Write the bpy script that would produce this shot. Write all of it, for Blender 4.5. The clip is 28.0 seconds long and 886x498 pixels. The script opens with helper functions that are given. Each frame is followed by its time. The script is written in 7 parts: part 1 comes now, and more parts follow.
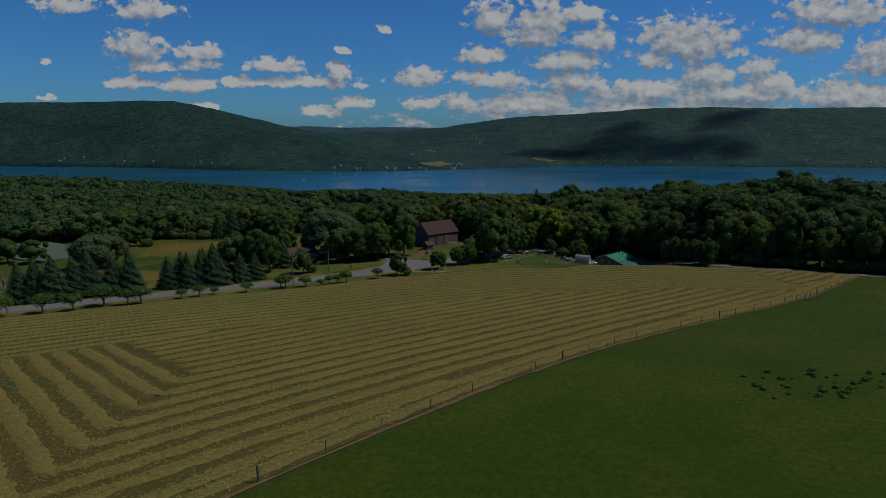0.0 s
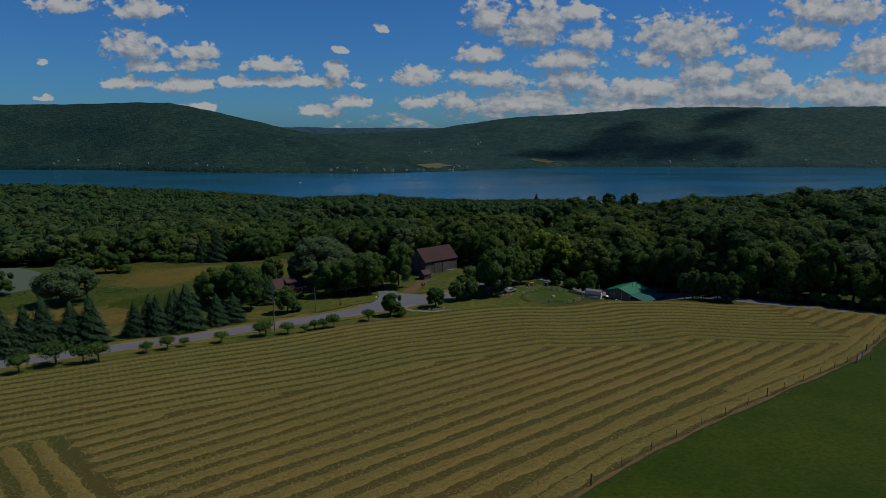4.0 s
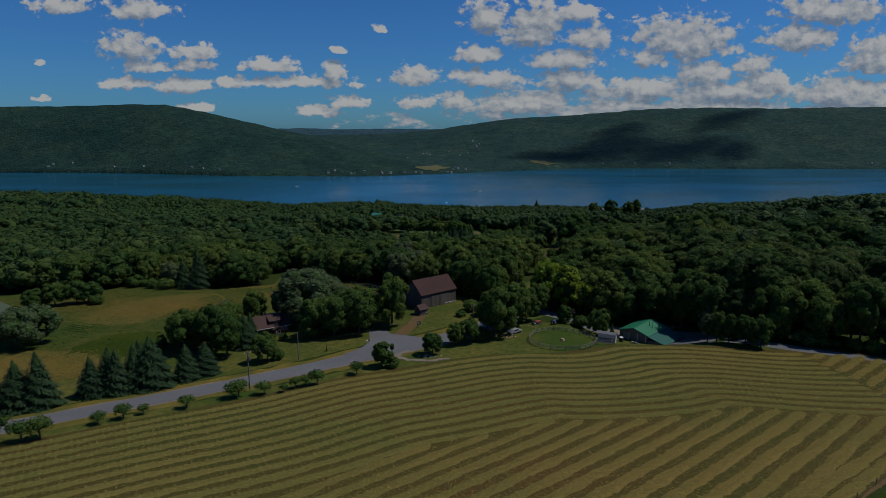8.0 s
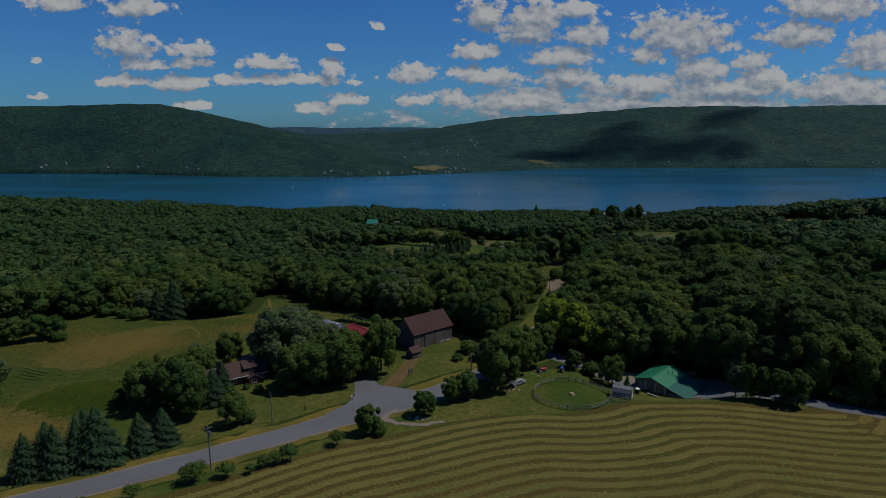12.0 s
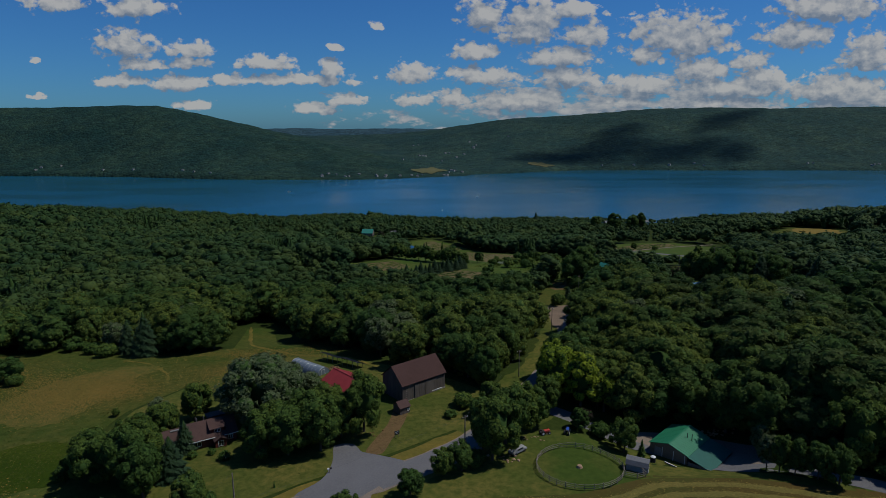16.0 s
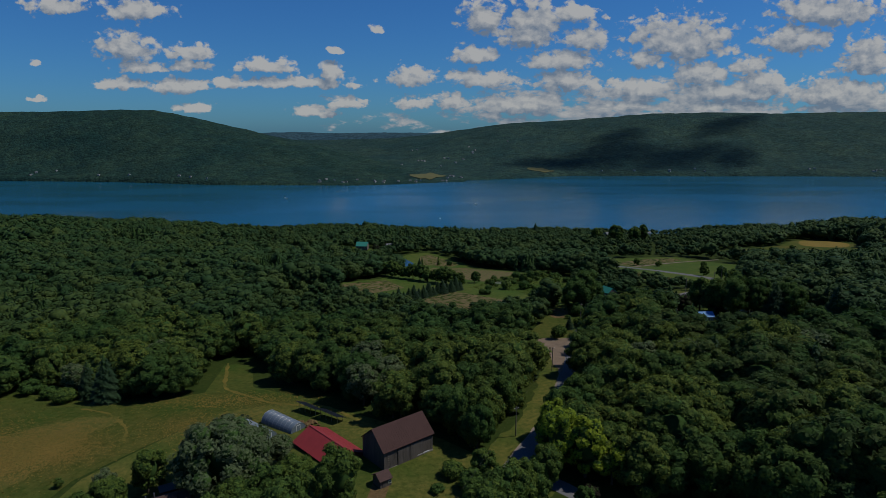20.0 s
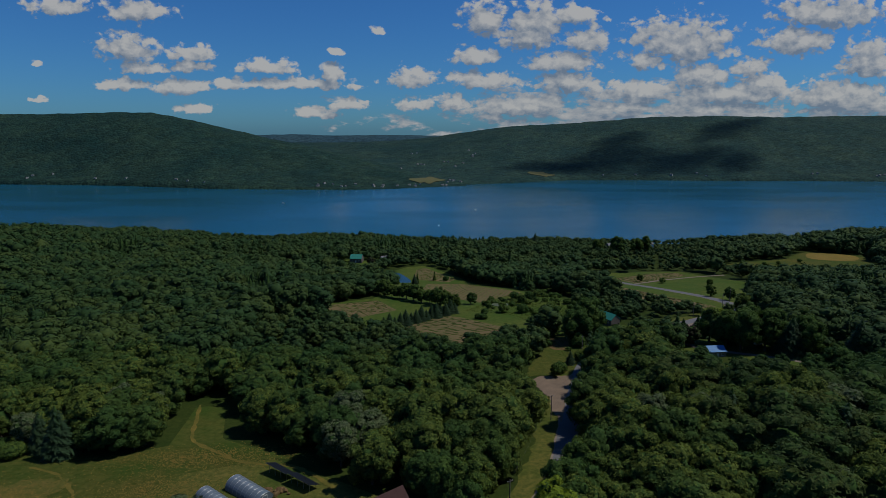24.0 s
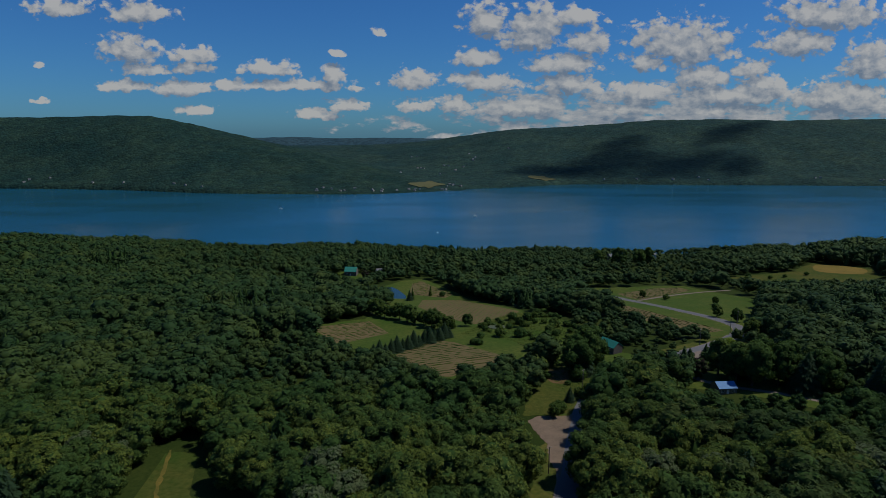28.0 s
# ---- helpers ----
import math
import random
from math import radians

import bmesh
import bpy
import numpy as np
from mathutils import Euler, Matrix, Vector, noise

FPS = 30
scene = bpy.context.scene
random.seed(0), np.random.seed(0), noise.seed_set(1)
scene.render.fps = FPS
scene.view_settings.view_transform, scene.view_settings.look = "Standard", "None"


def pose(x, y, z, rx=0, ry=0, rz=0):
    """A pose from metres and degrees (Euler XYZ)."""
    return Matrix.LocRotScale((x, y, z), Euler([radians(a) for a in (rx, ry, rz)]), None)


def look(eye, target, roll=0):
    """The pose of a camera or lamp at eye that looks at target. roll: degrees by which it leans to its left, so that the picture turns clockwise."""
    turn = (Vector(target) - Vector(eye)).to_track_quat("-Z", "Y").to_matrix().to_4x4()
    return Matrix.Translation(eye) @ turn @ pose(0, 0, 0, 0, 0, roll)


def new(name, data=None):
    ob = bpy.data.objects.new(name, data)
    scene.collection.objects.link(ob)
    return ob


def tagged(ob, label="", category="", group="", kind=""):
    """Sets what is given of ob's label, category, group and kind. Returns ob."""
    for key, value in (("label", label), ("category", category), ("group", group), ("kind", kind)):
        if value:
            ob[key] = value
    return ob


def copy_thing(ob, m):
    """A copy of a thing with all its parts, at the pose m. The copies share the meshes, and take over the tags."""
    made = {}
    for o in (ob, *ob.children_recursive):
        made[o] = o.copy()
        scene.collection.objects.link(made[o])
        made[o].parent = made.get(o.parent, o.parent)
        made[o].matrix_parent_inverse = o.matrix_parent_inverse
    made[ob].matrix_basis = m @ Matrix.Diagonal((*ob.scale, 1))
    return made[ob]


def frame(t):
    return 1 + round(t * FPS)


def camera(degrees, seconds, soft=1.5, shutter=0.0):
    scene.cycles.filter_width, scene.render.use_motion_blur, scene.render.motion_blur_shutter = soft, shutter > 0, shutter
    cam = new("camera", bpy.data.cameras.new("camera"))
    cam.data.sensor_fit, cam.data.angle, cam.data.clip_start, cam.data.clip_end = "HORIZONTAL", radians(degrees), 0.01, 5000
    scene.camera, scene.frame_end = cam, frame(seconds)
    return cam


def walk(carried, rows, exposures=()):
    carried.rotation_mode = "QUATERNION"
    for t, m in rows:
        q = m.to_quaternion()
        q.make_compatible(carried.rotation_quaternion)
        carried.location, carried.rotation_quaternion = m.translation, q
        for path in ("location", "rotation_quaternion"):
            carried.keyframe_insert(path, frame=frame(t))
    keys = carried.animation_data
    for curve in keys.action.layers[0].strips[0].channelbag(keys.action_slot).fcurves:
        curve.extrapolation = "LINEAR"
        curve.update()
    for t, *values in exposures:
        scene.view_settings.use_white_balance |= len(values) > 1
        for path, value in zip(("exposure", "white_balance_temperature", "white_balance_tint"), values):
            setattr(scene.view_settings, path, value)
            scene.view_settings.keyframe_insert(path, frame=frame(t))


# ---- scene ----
cam = camera(73.74, 28.0, soft=0.5)
PATH = [
    (0, (0.00, -0.00, 130.01), (-0.703, 98.024, 110.236), 0.236),
    (1, (-0.17, 4.68, 131.73), (-0.670, 102.680, 111.858), 0.177),
    (2, (-0.15, 9.36, 133.40), (-0.571, 107.366, 113.511), 0.091),
    (3, (0.03, 13.71, 135.23), (-0.428, 111.707, 115.322), 0.033),
    (6, (-0.14, 27.19, 140.63), (-0.430, 125.198, 120.751), 0.018),
    (7, (0.12, 31.77, 142.31), (-0.139, 129.776, 122.432), -0.042),
    (8, (0.18, 37.07, 143.95), (0.004, 135.073, 124.037), -0.055),
    (9, (0.37, 42.20, 145.68), (0.256, 140.179, 125.693), -0.040),
    (10, (0.54, 47.13, 147.50), (0.522, 145.088, 127.367), -0.069),
    (11, (0.75, 52.10, 149.33), (0.847, 150.033, 129.087), -0.148),
    (12, (1.23, 57.47, 151.11), (1.343, 155.380, 130.783), -0.161),
    (15, (2.76, 72.66, 156.23), (2.973, 170.563, 135.876), -0.153),
    (16, (3.34, 77.02, 158.33), (3.581, 174.929, 138.010), -0.141),
    (17, (3.98, 81.89, 160.24), (4.263, 179.820, 139.997), -0.091),
    (18, (4.87, 86.64, 161.96), (5.115, 184.601, 141.881), -0.045),
    (19, (5.58, 92.10, 163.39), (5.898, 190.094, 143.457), -0.033),
    (20, (6.39, 96.93, 165.25), (6.710, 194.942, 145.425), -0.053),
    (21, (7.26, 101.48, 167.30), (7.549, 199.510, 147.537), -0.047),
    (24, (10.19, 116.90, 173.05), (10.416, 214.958, 153.435), 0.076),
    (25, (11.20, 121.62, 174.83), (11.396, 219.696, 155.313), 0.077),
    (26, (12.04, 126.07, 176.76), (12.224, 224.152, 157.264), 0.071),
    (27, (12.97, 130.48, 178.68), (13.112, 228.570, 159.245), 0.081),
    (28, (14.10, 134.62, 180.48), (14.173, 232.728, 161.126), 0.105),
]
walk(cam, [(t, look(eye, target, roll)) for t, eye, target, roll in PATH], [(0, -0.83, 6300, 7.5), (12, -0.83, 6300, 7.5), (15.5, -0.73, 6300, 7.5), (28, -0.73, 6300, 7.5)])

# ---- world, sun ----
SUN = Vector((0.74, 0.10, 1.18)).normalized()      # towards the sun: high, over the far right
sun_data = bpy.data.lights.new("sun", "SUN")
sun_data.energy, sun_data.angle, sun_data.color = 5.0, radians(0.55), (1.0, 0.95, 0.86)
sun = new("sun", sun_data)
sun.matrix_world = look(SUN * 300, (0, 0, 0))


def sky_world():
    world = bpy.data.worlds.new("sky")
    world.use_nodes = True
    scene.world = world
    nt = world.node_tree
    nt.nodes.clear()
    N, L = nt.nodes.new, nt.links.new
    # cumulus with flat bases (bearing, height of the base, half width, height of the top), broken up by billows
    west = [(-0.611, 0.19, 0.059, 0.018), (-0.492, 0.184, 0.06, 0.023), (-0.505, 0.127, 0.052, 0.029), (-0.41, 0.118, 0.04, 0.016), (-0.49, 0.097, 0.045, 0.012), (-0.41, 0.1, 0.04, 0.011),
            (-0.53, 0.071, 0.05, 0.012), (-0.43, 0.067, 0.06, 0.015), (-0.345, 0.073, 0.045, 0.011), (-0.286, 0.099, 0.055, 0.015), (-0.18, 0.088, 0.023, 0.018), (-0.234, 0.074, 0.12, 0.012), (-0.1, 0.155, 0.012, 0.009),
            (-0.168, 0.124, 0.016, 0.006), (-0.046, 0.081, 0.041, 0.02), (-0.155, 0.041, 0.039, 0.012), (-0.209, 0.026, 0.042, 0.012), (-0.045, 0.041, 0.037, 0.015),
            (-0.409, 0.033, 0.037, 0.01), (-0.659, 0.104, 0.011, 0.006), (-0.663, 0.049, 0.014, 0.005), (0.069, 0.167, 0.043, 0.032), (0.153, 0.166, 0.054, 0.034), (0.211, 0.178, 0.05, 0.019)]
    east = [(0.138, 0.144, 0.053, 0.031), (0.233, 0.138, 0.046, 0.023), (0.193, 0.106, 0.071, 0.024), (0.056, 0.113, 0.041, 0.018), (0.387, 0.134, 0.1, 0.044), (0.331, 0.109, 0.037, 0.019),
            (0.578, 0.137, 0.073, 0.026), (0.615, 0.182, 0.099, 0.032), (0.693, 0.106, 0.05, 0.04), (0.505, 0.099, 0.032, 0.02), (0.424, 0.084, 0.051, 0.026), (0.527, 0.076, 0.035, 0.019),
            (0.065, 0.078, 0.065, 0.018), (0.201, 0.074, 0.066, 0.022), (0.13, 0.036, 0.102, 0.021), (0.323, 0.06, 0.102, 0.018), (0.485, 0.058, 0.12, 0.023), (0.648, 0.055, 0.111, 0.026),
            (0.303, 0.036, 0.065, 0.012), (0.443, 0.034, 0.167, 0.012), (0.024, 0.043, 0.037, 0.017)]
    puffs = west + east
    grp = bpy.data.node_groups.new("cloud_density", "ShaderNodeTree")
    grp.interface.new_socket("P", in_out="INPUT", socket_type="NodeSocketVector")
    grp.interface.new_socket("D", in_out="OUTPUT", socket_type="NodeSocketFloat")
    G, GL = grp.nodes.new, grp.links.new
    gin, gout = G("NodeGroupInput"), G("NodeGroupOutput")

    def gnoise(scale, detail, rough, stretch):
        mp = G("ShaderNodeMapping")
        mp.inputs["Scale"].default_value = stretch
        GL(gin.outputs[0], mp.inputs[0])
        n = G("ShaderNodeTexNoise")
        n.inputs["Scale"].default_value, n.inputs["Detail"].default_value, n.inputs["Roughness"].default_value = scale, detail, rough
        GL(mp.outputs[0], n.inputs["Vector"])
        return n

    def gmath(op, a, b):
        m = G("ShaderNodeMath")
        m.operation = op
        for s, v in zip(m.inputs, (a, b)):
            if hasattr(v, "is_output"):
                GL(v, s)
            else:
                s.default_value = v
        return m.outputs[0]

    bend = gnoise(30, 4, 0.6, (1, 1.5, 1))
    off = G("ShaderNodeVectorMath")
    off.operation = "MULTIPLY_ADD"
    GL(bend.outputs["Color"], off.inputs[0])
    off.inputs[1].default_value, off.inputs[2].default_value = (0.026, 0.014, 0), (-0.013, -0.007, 0)
    pos = G("ShaderNodeVectorMath")
    GL(gin.outputs[0], pos.inputs[0]), GL(off.outputs[0], pos.inputs[1])
    best = None
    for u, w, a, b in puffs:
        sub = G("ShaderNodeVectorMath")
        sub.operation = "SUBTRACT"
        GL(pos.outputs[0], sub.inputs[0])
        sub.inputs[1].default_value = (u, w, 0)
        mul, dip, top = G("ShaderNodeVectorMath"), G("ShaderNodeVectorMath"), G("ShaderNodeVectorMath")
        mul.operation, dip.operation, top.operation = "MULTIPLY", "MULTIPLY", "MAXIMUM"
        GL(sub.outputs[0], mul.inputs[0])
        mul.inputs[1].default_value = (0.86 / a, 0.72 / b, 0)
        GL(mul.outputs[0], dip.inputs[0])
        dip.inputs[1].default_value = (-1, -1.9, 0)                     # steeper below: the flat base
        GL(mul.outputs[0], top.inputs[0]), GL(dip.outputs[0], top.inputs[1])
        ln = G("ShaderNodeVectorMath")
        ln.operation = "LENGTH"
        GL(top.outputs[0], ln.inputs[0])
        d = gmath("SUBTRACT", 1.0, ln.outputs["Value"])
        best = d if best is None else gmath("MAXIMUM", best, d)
    best = gmath("MAXIMUM", best, -0.6)
    fluff = gnoise(46, 7, 0.6, (1, 1.35, 1))
    mp = G("ShaderNodeMapping")
    mp.inputs["Scale"].default_value = (1, 1.3, 1)
    GL(pos.outputs[0], mp.inputs[0])
    knob = G("ShaderNodeTexVoronoi")
    knob.inputs["Scale"].default_value, knob.inputs["Detail"].default_value, knob.inputs["Roughness"].default_value = 52, 2, 0.5
    GL(mp.outputs[0], knob.inputs["Vector"])
    d = gmath("ADD", best, gmath("MULTIPLY", gmath("SUBTRACT", fluff.outputs["Fac"], 0.5), 1.35))
    d = gmath("ADD", d, gmath("MULTIPLY", gmath("SUBTRACT", 0.74, knob.outputs["Distance"]), 0.60))
    # thin broken bank low over the hills
    bank = gnoise(13, 7, 0.62, (1, 2.6, 1))
    sp = G("ShaderNodeSeparateXYZ")
    GL(gin.outputs[0], sp.inputs[0])
    low = G("ShaderNodeMapRange")
    low.inputs[1].default_value, low.inputs[2].default_value, low.inputs[3].default_value, low.inputs[4].default_value = 0.055, 0.13, 0.42, -0.9
    GL(sp.outputs["Y"], low.inputs[0])
    side = G("ShaderNodeMapRange")                                      # the bank thickens towards the right
    side.inputs[1].default_value, side.inputs[2].default_value, side.inputs[3].default_value, side.inputs[4].default_value = -0.35, 0.15, -0.95, -0.12
    GL(sp.outputs["X"], side.inputs[0])
    d2 = gmath("ADD", gmath("ADD", low.outputs[0], side.outputs[0]), gmath("MULTIPLY", gmath("SUBTRACT", bank.outputs["Fac"], 0.5), 3.0))
    GL(gmath("MAXIMUM", d, d2), gout.inputs[0])

    tc, sep = N("ShaderNodeTexCoord"), N("ShaderNodeSeparateXYZ")
    L(tc.outputs["Generated"], sep.inputs[0])

    def m(op, a, b=0.0, clamp=False):
        n = N("ShaderNodeMath")
        n.operation, n.use_clamp = op, clamp
        for s, v in zip(n.inputs, (a, b)):
            if hasattr(v, "is_output"):
                L(v, s)
            else:
                s.default_value = v
        return n.outputs[0]

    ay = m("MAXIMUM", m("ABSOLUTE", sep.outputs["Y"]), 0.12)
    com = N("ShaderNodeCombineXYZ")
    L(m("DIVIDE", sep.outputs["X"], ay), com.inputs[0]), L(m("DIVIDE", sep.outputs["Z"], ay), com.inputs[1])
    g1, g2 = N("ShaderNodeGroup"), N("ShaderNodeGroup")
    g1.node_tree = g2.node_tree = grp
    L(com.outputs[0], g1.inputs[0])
    up = N("ShaderNodeVectorMath")
    L(com.outputs[0], up.inputs[0])
    up.inputs[1].default_value = (0.007, 0.017, 0)
    L(up.outputs[0], g2.inputs[0])
    mask = N("ShaderNodeMapRange")
    mask.interpolation_type = "SMOOTHSTEP"
    mask.inputs[1].default_value, mask.inputs[2].default_value, mask.inputs[4].default_value = 0.0, 0.34, 0.94
    L(g1.outputs[0], mask.inputs[0])
    lit = m("ADD", 0.42, m("MULTIPLY", m("SUBTRACT", g1.outputs[0], g2.outputs[0]), 0.95), True)
    ramp = N("ShaderNodeMix")
    ramp.data_type = "RGBA"
    ramp.inputs[6].default_value, ramp.inputs[7].default_value = CLOUD_SHADE, CLOUD_LIT
    L(lit, ramp.inputs[0])
    sky = N("ShaderNodeTexSky")
    sky.sky_type, sky.sun_disc = "NISHITA", False
    sky.sun_elevation, sky.sun_rotation = math.asin(SUN.z), math.atan2(SUN.x, SUN.y)
    sky.air_density, sky.dust_density, sky.ozone_density = 1.0, 0.4, 2.0
    sc = N("ShaderNodeVectorMath")
    sc.operation = "MULTIPLY"
    L(sky.outputs[0], sc.inputs[0])
    sc.inputs[1].default_value = SKY_GAIN
    mix = N("ShaderNodeMix")
    mix.data_type = "RGBA"
    L(mask.outputs[0], mix.inputs[0]), L(sc.outputs[0], mix.inputs[6]), L(ramp.outputs[2], mix.inputs[7])
    bg, out = N("ShaderNodeBackground"), N("ShaderNodeOutputWorld")
    L(mix.outputs[2], bg.inputs[0]), L(bg.outputs[0], out.inputs[0])
    bg.inputs[1].default_value = 1.0


SKY_GAIN = (0.025, 0.061, 0.111)
CLOUD_SHADE, CLOUD_LIT = (0.23, 0.29, 0.385, 1), (0.66, 0.645, 0.63, 1)
sky_world()

# ---- materials ----


def earth(name, cols, big=0.06, fine=1.6, rough=0.95, bump=0.25, dist=0.15, stretch=(1, 1, 1), rot=0.0, random_by=""):
    """Ground cover, foliage or paint: three colours mixed by a coarse and a fine noise, with fine relief."""
    m = bpy.data.materials.new(name)
    m.use_nodes = True
    nt = m.node_tree
    N, L = nt.nodes.new, nt.links.new
    bsdf = nt.nodes["Principled BSDF"]
    tc, mp = N("ShaderNodeTexCoord"), N("ShaderNodeMapping")
    mp.inputs["Scale"].default_value, mp.inputs["Rotation"].default_value = stretch, (0, 0, rot)
    L(tc.outputs["Object"], mp.inputs[0])
    n1, n2 = N("ShaderNodeTexNoise"), N("ShaderNodeTexNoise")
    for n, s, d in ((n1, big, 5), (n2, fine, 5)):
        n.inputs["Scale"].default_value, n.inputs["Detail"].default_value, n.inputs["Roughness"].default_value = s, d, 0.65
        L(mp.outputs[0], n.inputs["Vector"])
    r1, r2 = N("ShaderNodeMapRange"), N("ShaderNodeMapRange")
    for r, n in ((r1, n1), (r2, n2)):
        r.inputs[1].default_value, r.inputs[2].default_value = 0.35, 0.65
        L(n.outputs["Fac"], r.inputs[0])
    a, b = N("ShaderNodeMix"), N("ShaderNodeMix")
    a.data_type = b.data_type = "RGBA"
    a.inputs[6].default_value, a.inputs[7].default_value = (*cols[0], 1), (*cols[1], 1)
    b.inputs[7].default_value = (*cols[2], 1)
    fac = r1.outputs[0]
    if random_by:
        src = N("ShaderNodeObjectInfo").outputs["Random"] if random_by == "object" else N("ShaderNodeAttribute")
        if random_by != "object":
            src.attribute_name = random_by
            src = src.outputs["Fac"]
        mm = N("ShaderNodeMath")
        mm.operation, mm.use_clamp = "MULTIPLY_ADD", True
        L(r1.outputs[0], mm.inputs[0]), L(src, mm.inputs[2])
        mm.inputs[1].default_value = 0.35
        sb = N("ShaderNodeMath")
        sb.operation, sb.use_clamp = "SUBTRACT", True
        L(mm.outputs[0], sb.inputs[0])
        sb.inputs[1].default_value = 0.17
        fac = sb.outputs[0]
    L(fac, a.inputs[0]), L(a.outputs[2], b.inputs[6])
    hf = N("ShaderNodeMath")
    hf.operation = "MULTIPLY"
    hf.inputs[1].default_value = 0.72
    L(r2.outputs[0], hf.inputs[0]), L(hf.outputs[0], b.inputs[0])
    L(b.outputs[2], bsdf.inputs["Base Color"])
    bsdf.inputs["Roughness"].default_value = rough
    bsdf.inputs["Specular IOR Level"].default_value = 0.06
    if bump:
        bp = N("ShaderNodeBump")
        bp.inputs["Strength"].default_value, bp.inputs["Distance"].default_value = bump, dist
        L(n2.outputs["Fac"], bp.inputs["Height"]), L(bp.outputs[0], bsdf.inputs["Normal"])
    return m


def leafy(name, cols, random_by, glow=0.22, fine=0.9, gaps=2.4, big=0.15):
    """Foliage that lets part of the light through."""
    m = earth(name, cols, big=big, fine=fine, rough=0.75, bump=0, random_by=random_by)
    nt = m.node_tree
    bsdf, out = nt.nodes["Principled BSDF"], nt.nodes["Material Output"]
    tr, mx = nt.nodes.new("ShaderNodeBsdfTranslucent"), nt.nodes.new("ShaderNodeMixShader")
    src = bsdf.inputs["Base Color"].links[0].from_socket
    nt.links.new(src, tr.inputs[0])
    mx.inputs[0].default_value = glow
    nt.links.new(bsdf.outputs[0], mx.inputs[1]), nt.links.new(tr.outputs[0], mx.inputs[2])
    nt.links.new(mx.outputs[0], out.inputs[0])
    bsdf.inputs["Specular IOR Level"].default_value = 0.1
    geo = nt.nodes.new("ShaderNodeNewGeometry")
    for n in nt.nodes:
        if n.bl_idname == "ShaderNodeMapping":
            nt.links.new(geo.outputs["Position"], n.inputs[0])
    if gaps:                                   # sprays are ragged: gaps between the leaves
        tex, cut = nt.nodes.new("ShaderNodeTexNoise"), nt.nodes.new("ShaderNodeMath")
        tex.inputs["Scale"].default_value, tex.inputs["Detail"].default_value, tex.inputs["Roughness"].default_value = gaps, 2, 0.7
        nt.links.new(geo.outputs["Position"], tex.inputs["Vector"])
        cut.operation = "GREATER_THAN"
        cut.inputs[1].default_value = 0.535
        nt.links.new(tex.outputs["Fac"], cut.inputs[0])
        hole, ragged = nt.nodes.new("ShaderNodeBsdfTransparent"), nt.nodes.new("ShaderNodeMixShader")
        nt.links.new(cut.outputs[0], ragged.inputs[0])
        nt.links.new(mx.outputs[0], ragged.inputs[1]), nt.links.new(hole.outputs[0], ragged.inputs[2])
        nt.links.new(ragged.outputs[0], out.inputs[0])
    return m


def plain(name, col, rough=0.6, metal=0.0, vary=0.12, scale=3.0, bump=0.1, stretch=(1, 1, 1), dist=0.02):
    dark = tuple(c * (1 - 2 * vary) for c in col)
    lite = tuple(min(1, c * (1 + vary)) for c in col)
    m = earth(name, (dark, col, lite), big=scale * 0.2, fine=scale, rough=rough, bump=bump, dist=dist, stretch=stretch)
    m.node_tree.nodes["Principled BSDF"].inputs["Metallic"].default_value = metal
    m.node_tree.nodes["Principled BSDF"].inputs["Specular IOR Level"].default_value = 0.4
    return m


M = {}
M["ground"] = earth("meadow_ground", ((0.022, 0.038, 0.007), (0.040, 0.052, 0.010), (0.015, 0.026, 0.005)), 0.03, 0.9)
M["pasture"] = earth("pasture_grass", ((0.026, 0.045, 0.003), (0.048, 0.062, 0.006), (0.014, 0.027, 0.002)), 0.05, 1.6, bump=0.35, dist=0.3)
M["stubble"] = earth("hay_stubble", ((0.092, 0.053, 0.016), (0.046, 0.058, 0.013), (0.056, 0.042, 0.012)), 0.025, 1.4, bump=0.4)
M["hay"] = leafy("cut_hay", ((0.110, 0.116, 0.030), (0.370, 0.258, 0.074), (0.120, 0.094, 0.026)), "tint", 0.2, fine=1.8, gaps=0, big=0.03)
M["hay"].node_tree.nodes["Principled BSDF"].inputs["Roughness"].default_value = 0.95
M["hay_bed"] = earth("matted_hay", ((0.205, 0.142, 0.040), (0.115, 0.112, 0.029), (0.098, 0.072, 0.021)), 0.03, 3.2, bump=0.9, dist=0.14)
M["hay_green"] = earth("matted_green_hay", ((0.185, 0.146, 0.040), (0.098, 0.112, 0.028), (0.090, 0.074, 0.021)), 0.03, 3.2, bump=0.9, dist=0.14)
M["valley"] = earth("valley_grass", ((0.044, 0.078, 0.012), (0.085, 0.096, 0.020), (0.028, 0.052, 0.008)), 0.03, 0.5)
M["farfield"] = earth("far_hayfield", ((0.095, 0.095, 0.045), (0.12, 0.105, 0.05), (0.07, 0.08, 0.035)), 0.02, 0.2)
M["lawn"] = earth("lawn_grass", ((0.042, 0.066, 0.011), (0.125, 0.105, 0.026), (0.028, 0.048, 0.008)), 0.05, 0.7)
M["meadow"] = earth("tall_meadow", ((0.040, 0.064, 0.011), (0.100, 0.080, 0.019), (0.026, 0.046, 0.007)), 0.022, 0.5, bump=0.6, dist=0.4)
M["gold"] = earth("ripe_meadow_grass", ((0.190, 0.126, 0.031), (0.120, 0.100, 0.023), (0.150, 0.104, 0.026)), 0.05, 0.6, bump=0.6, dist=0.4)
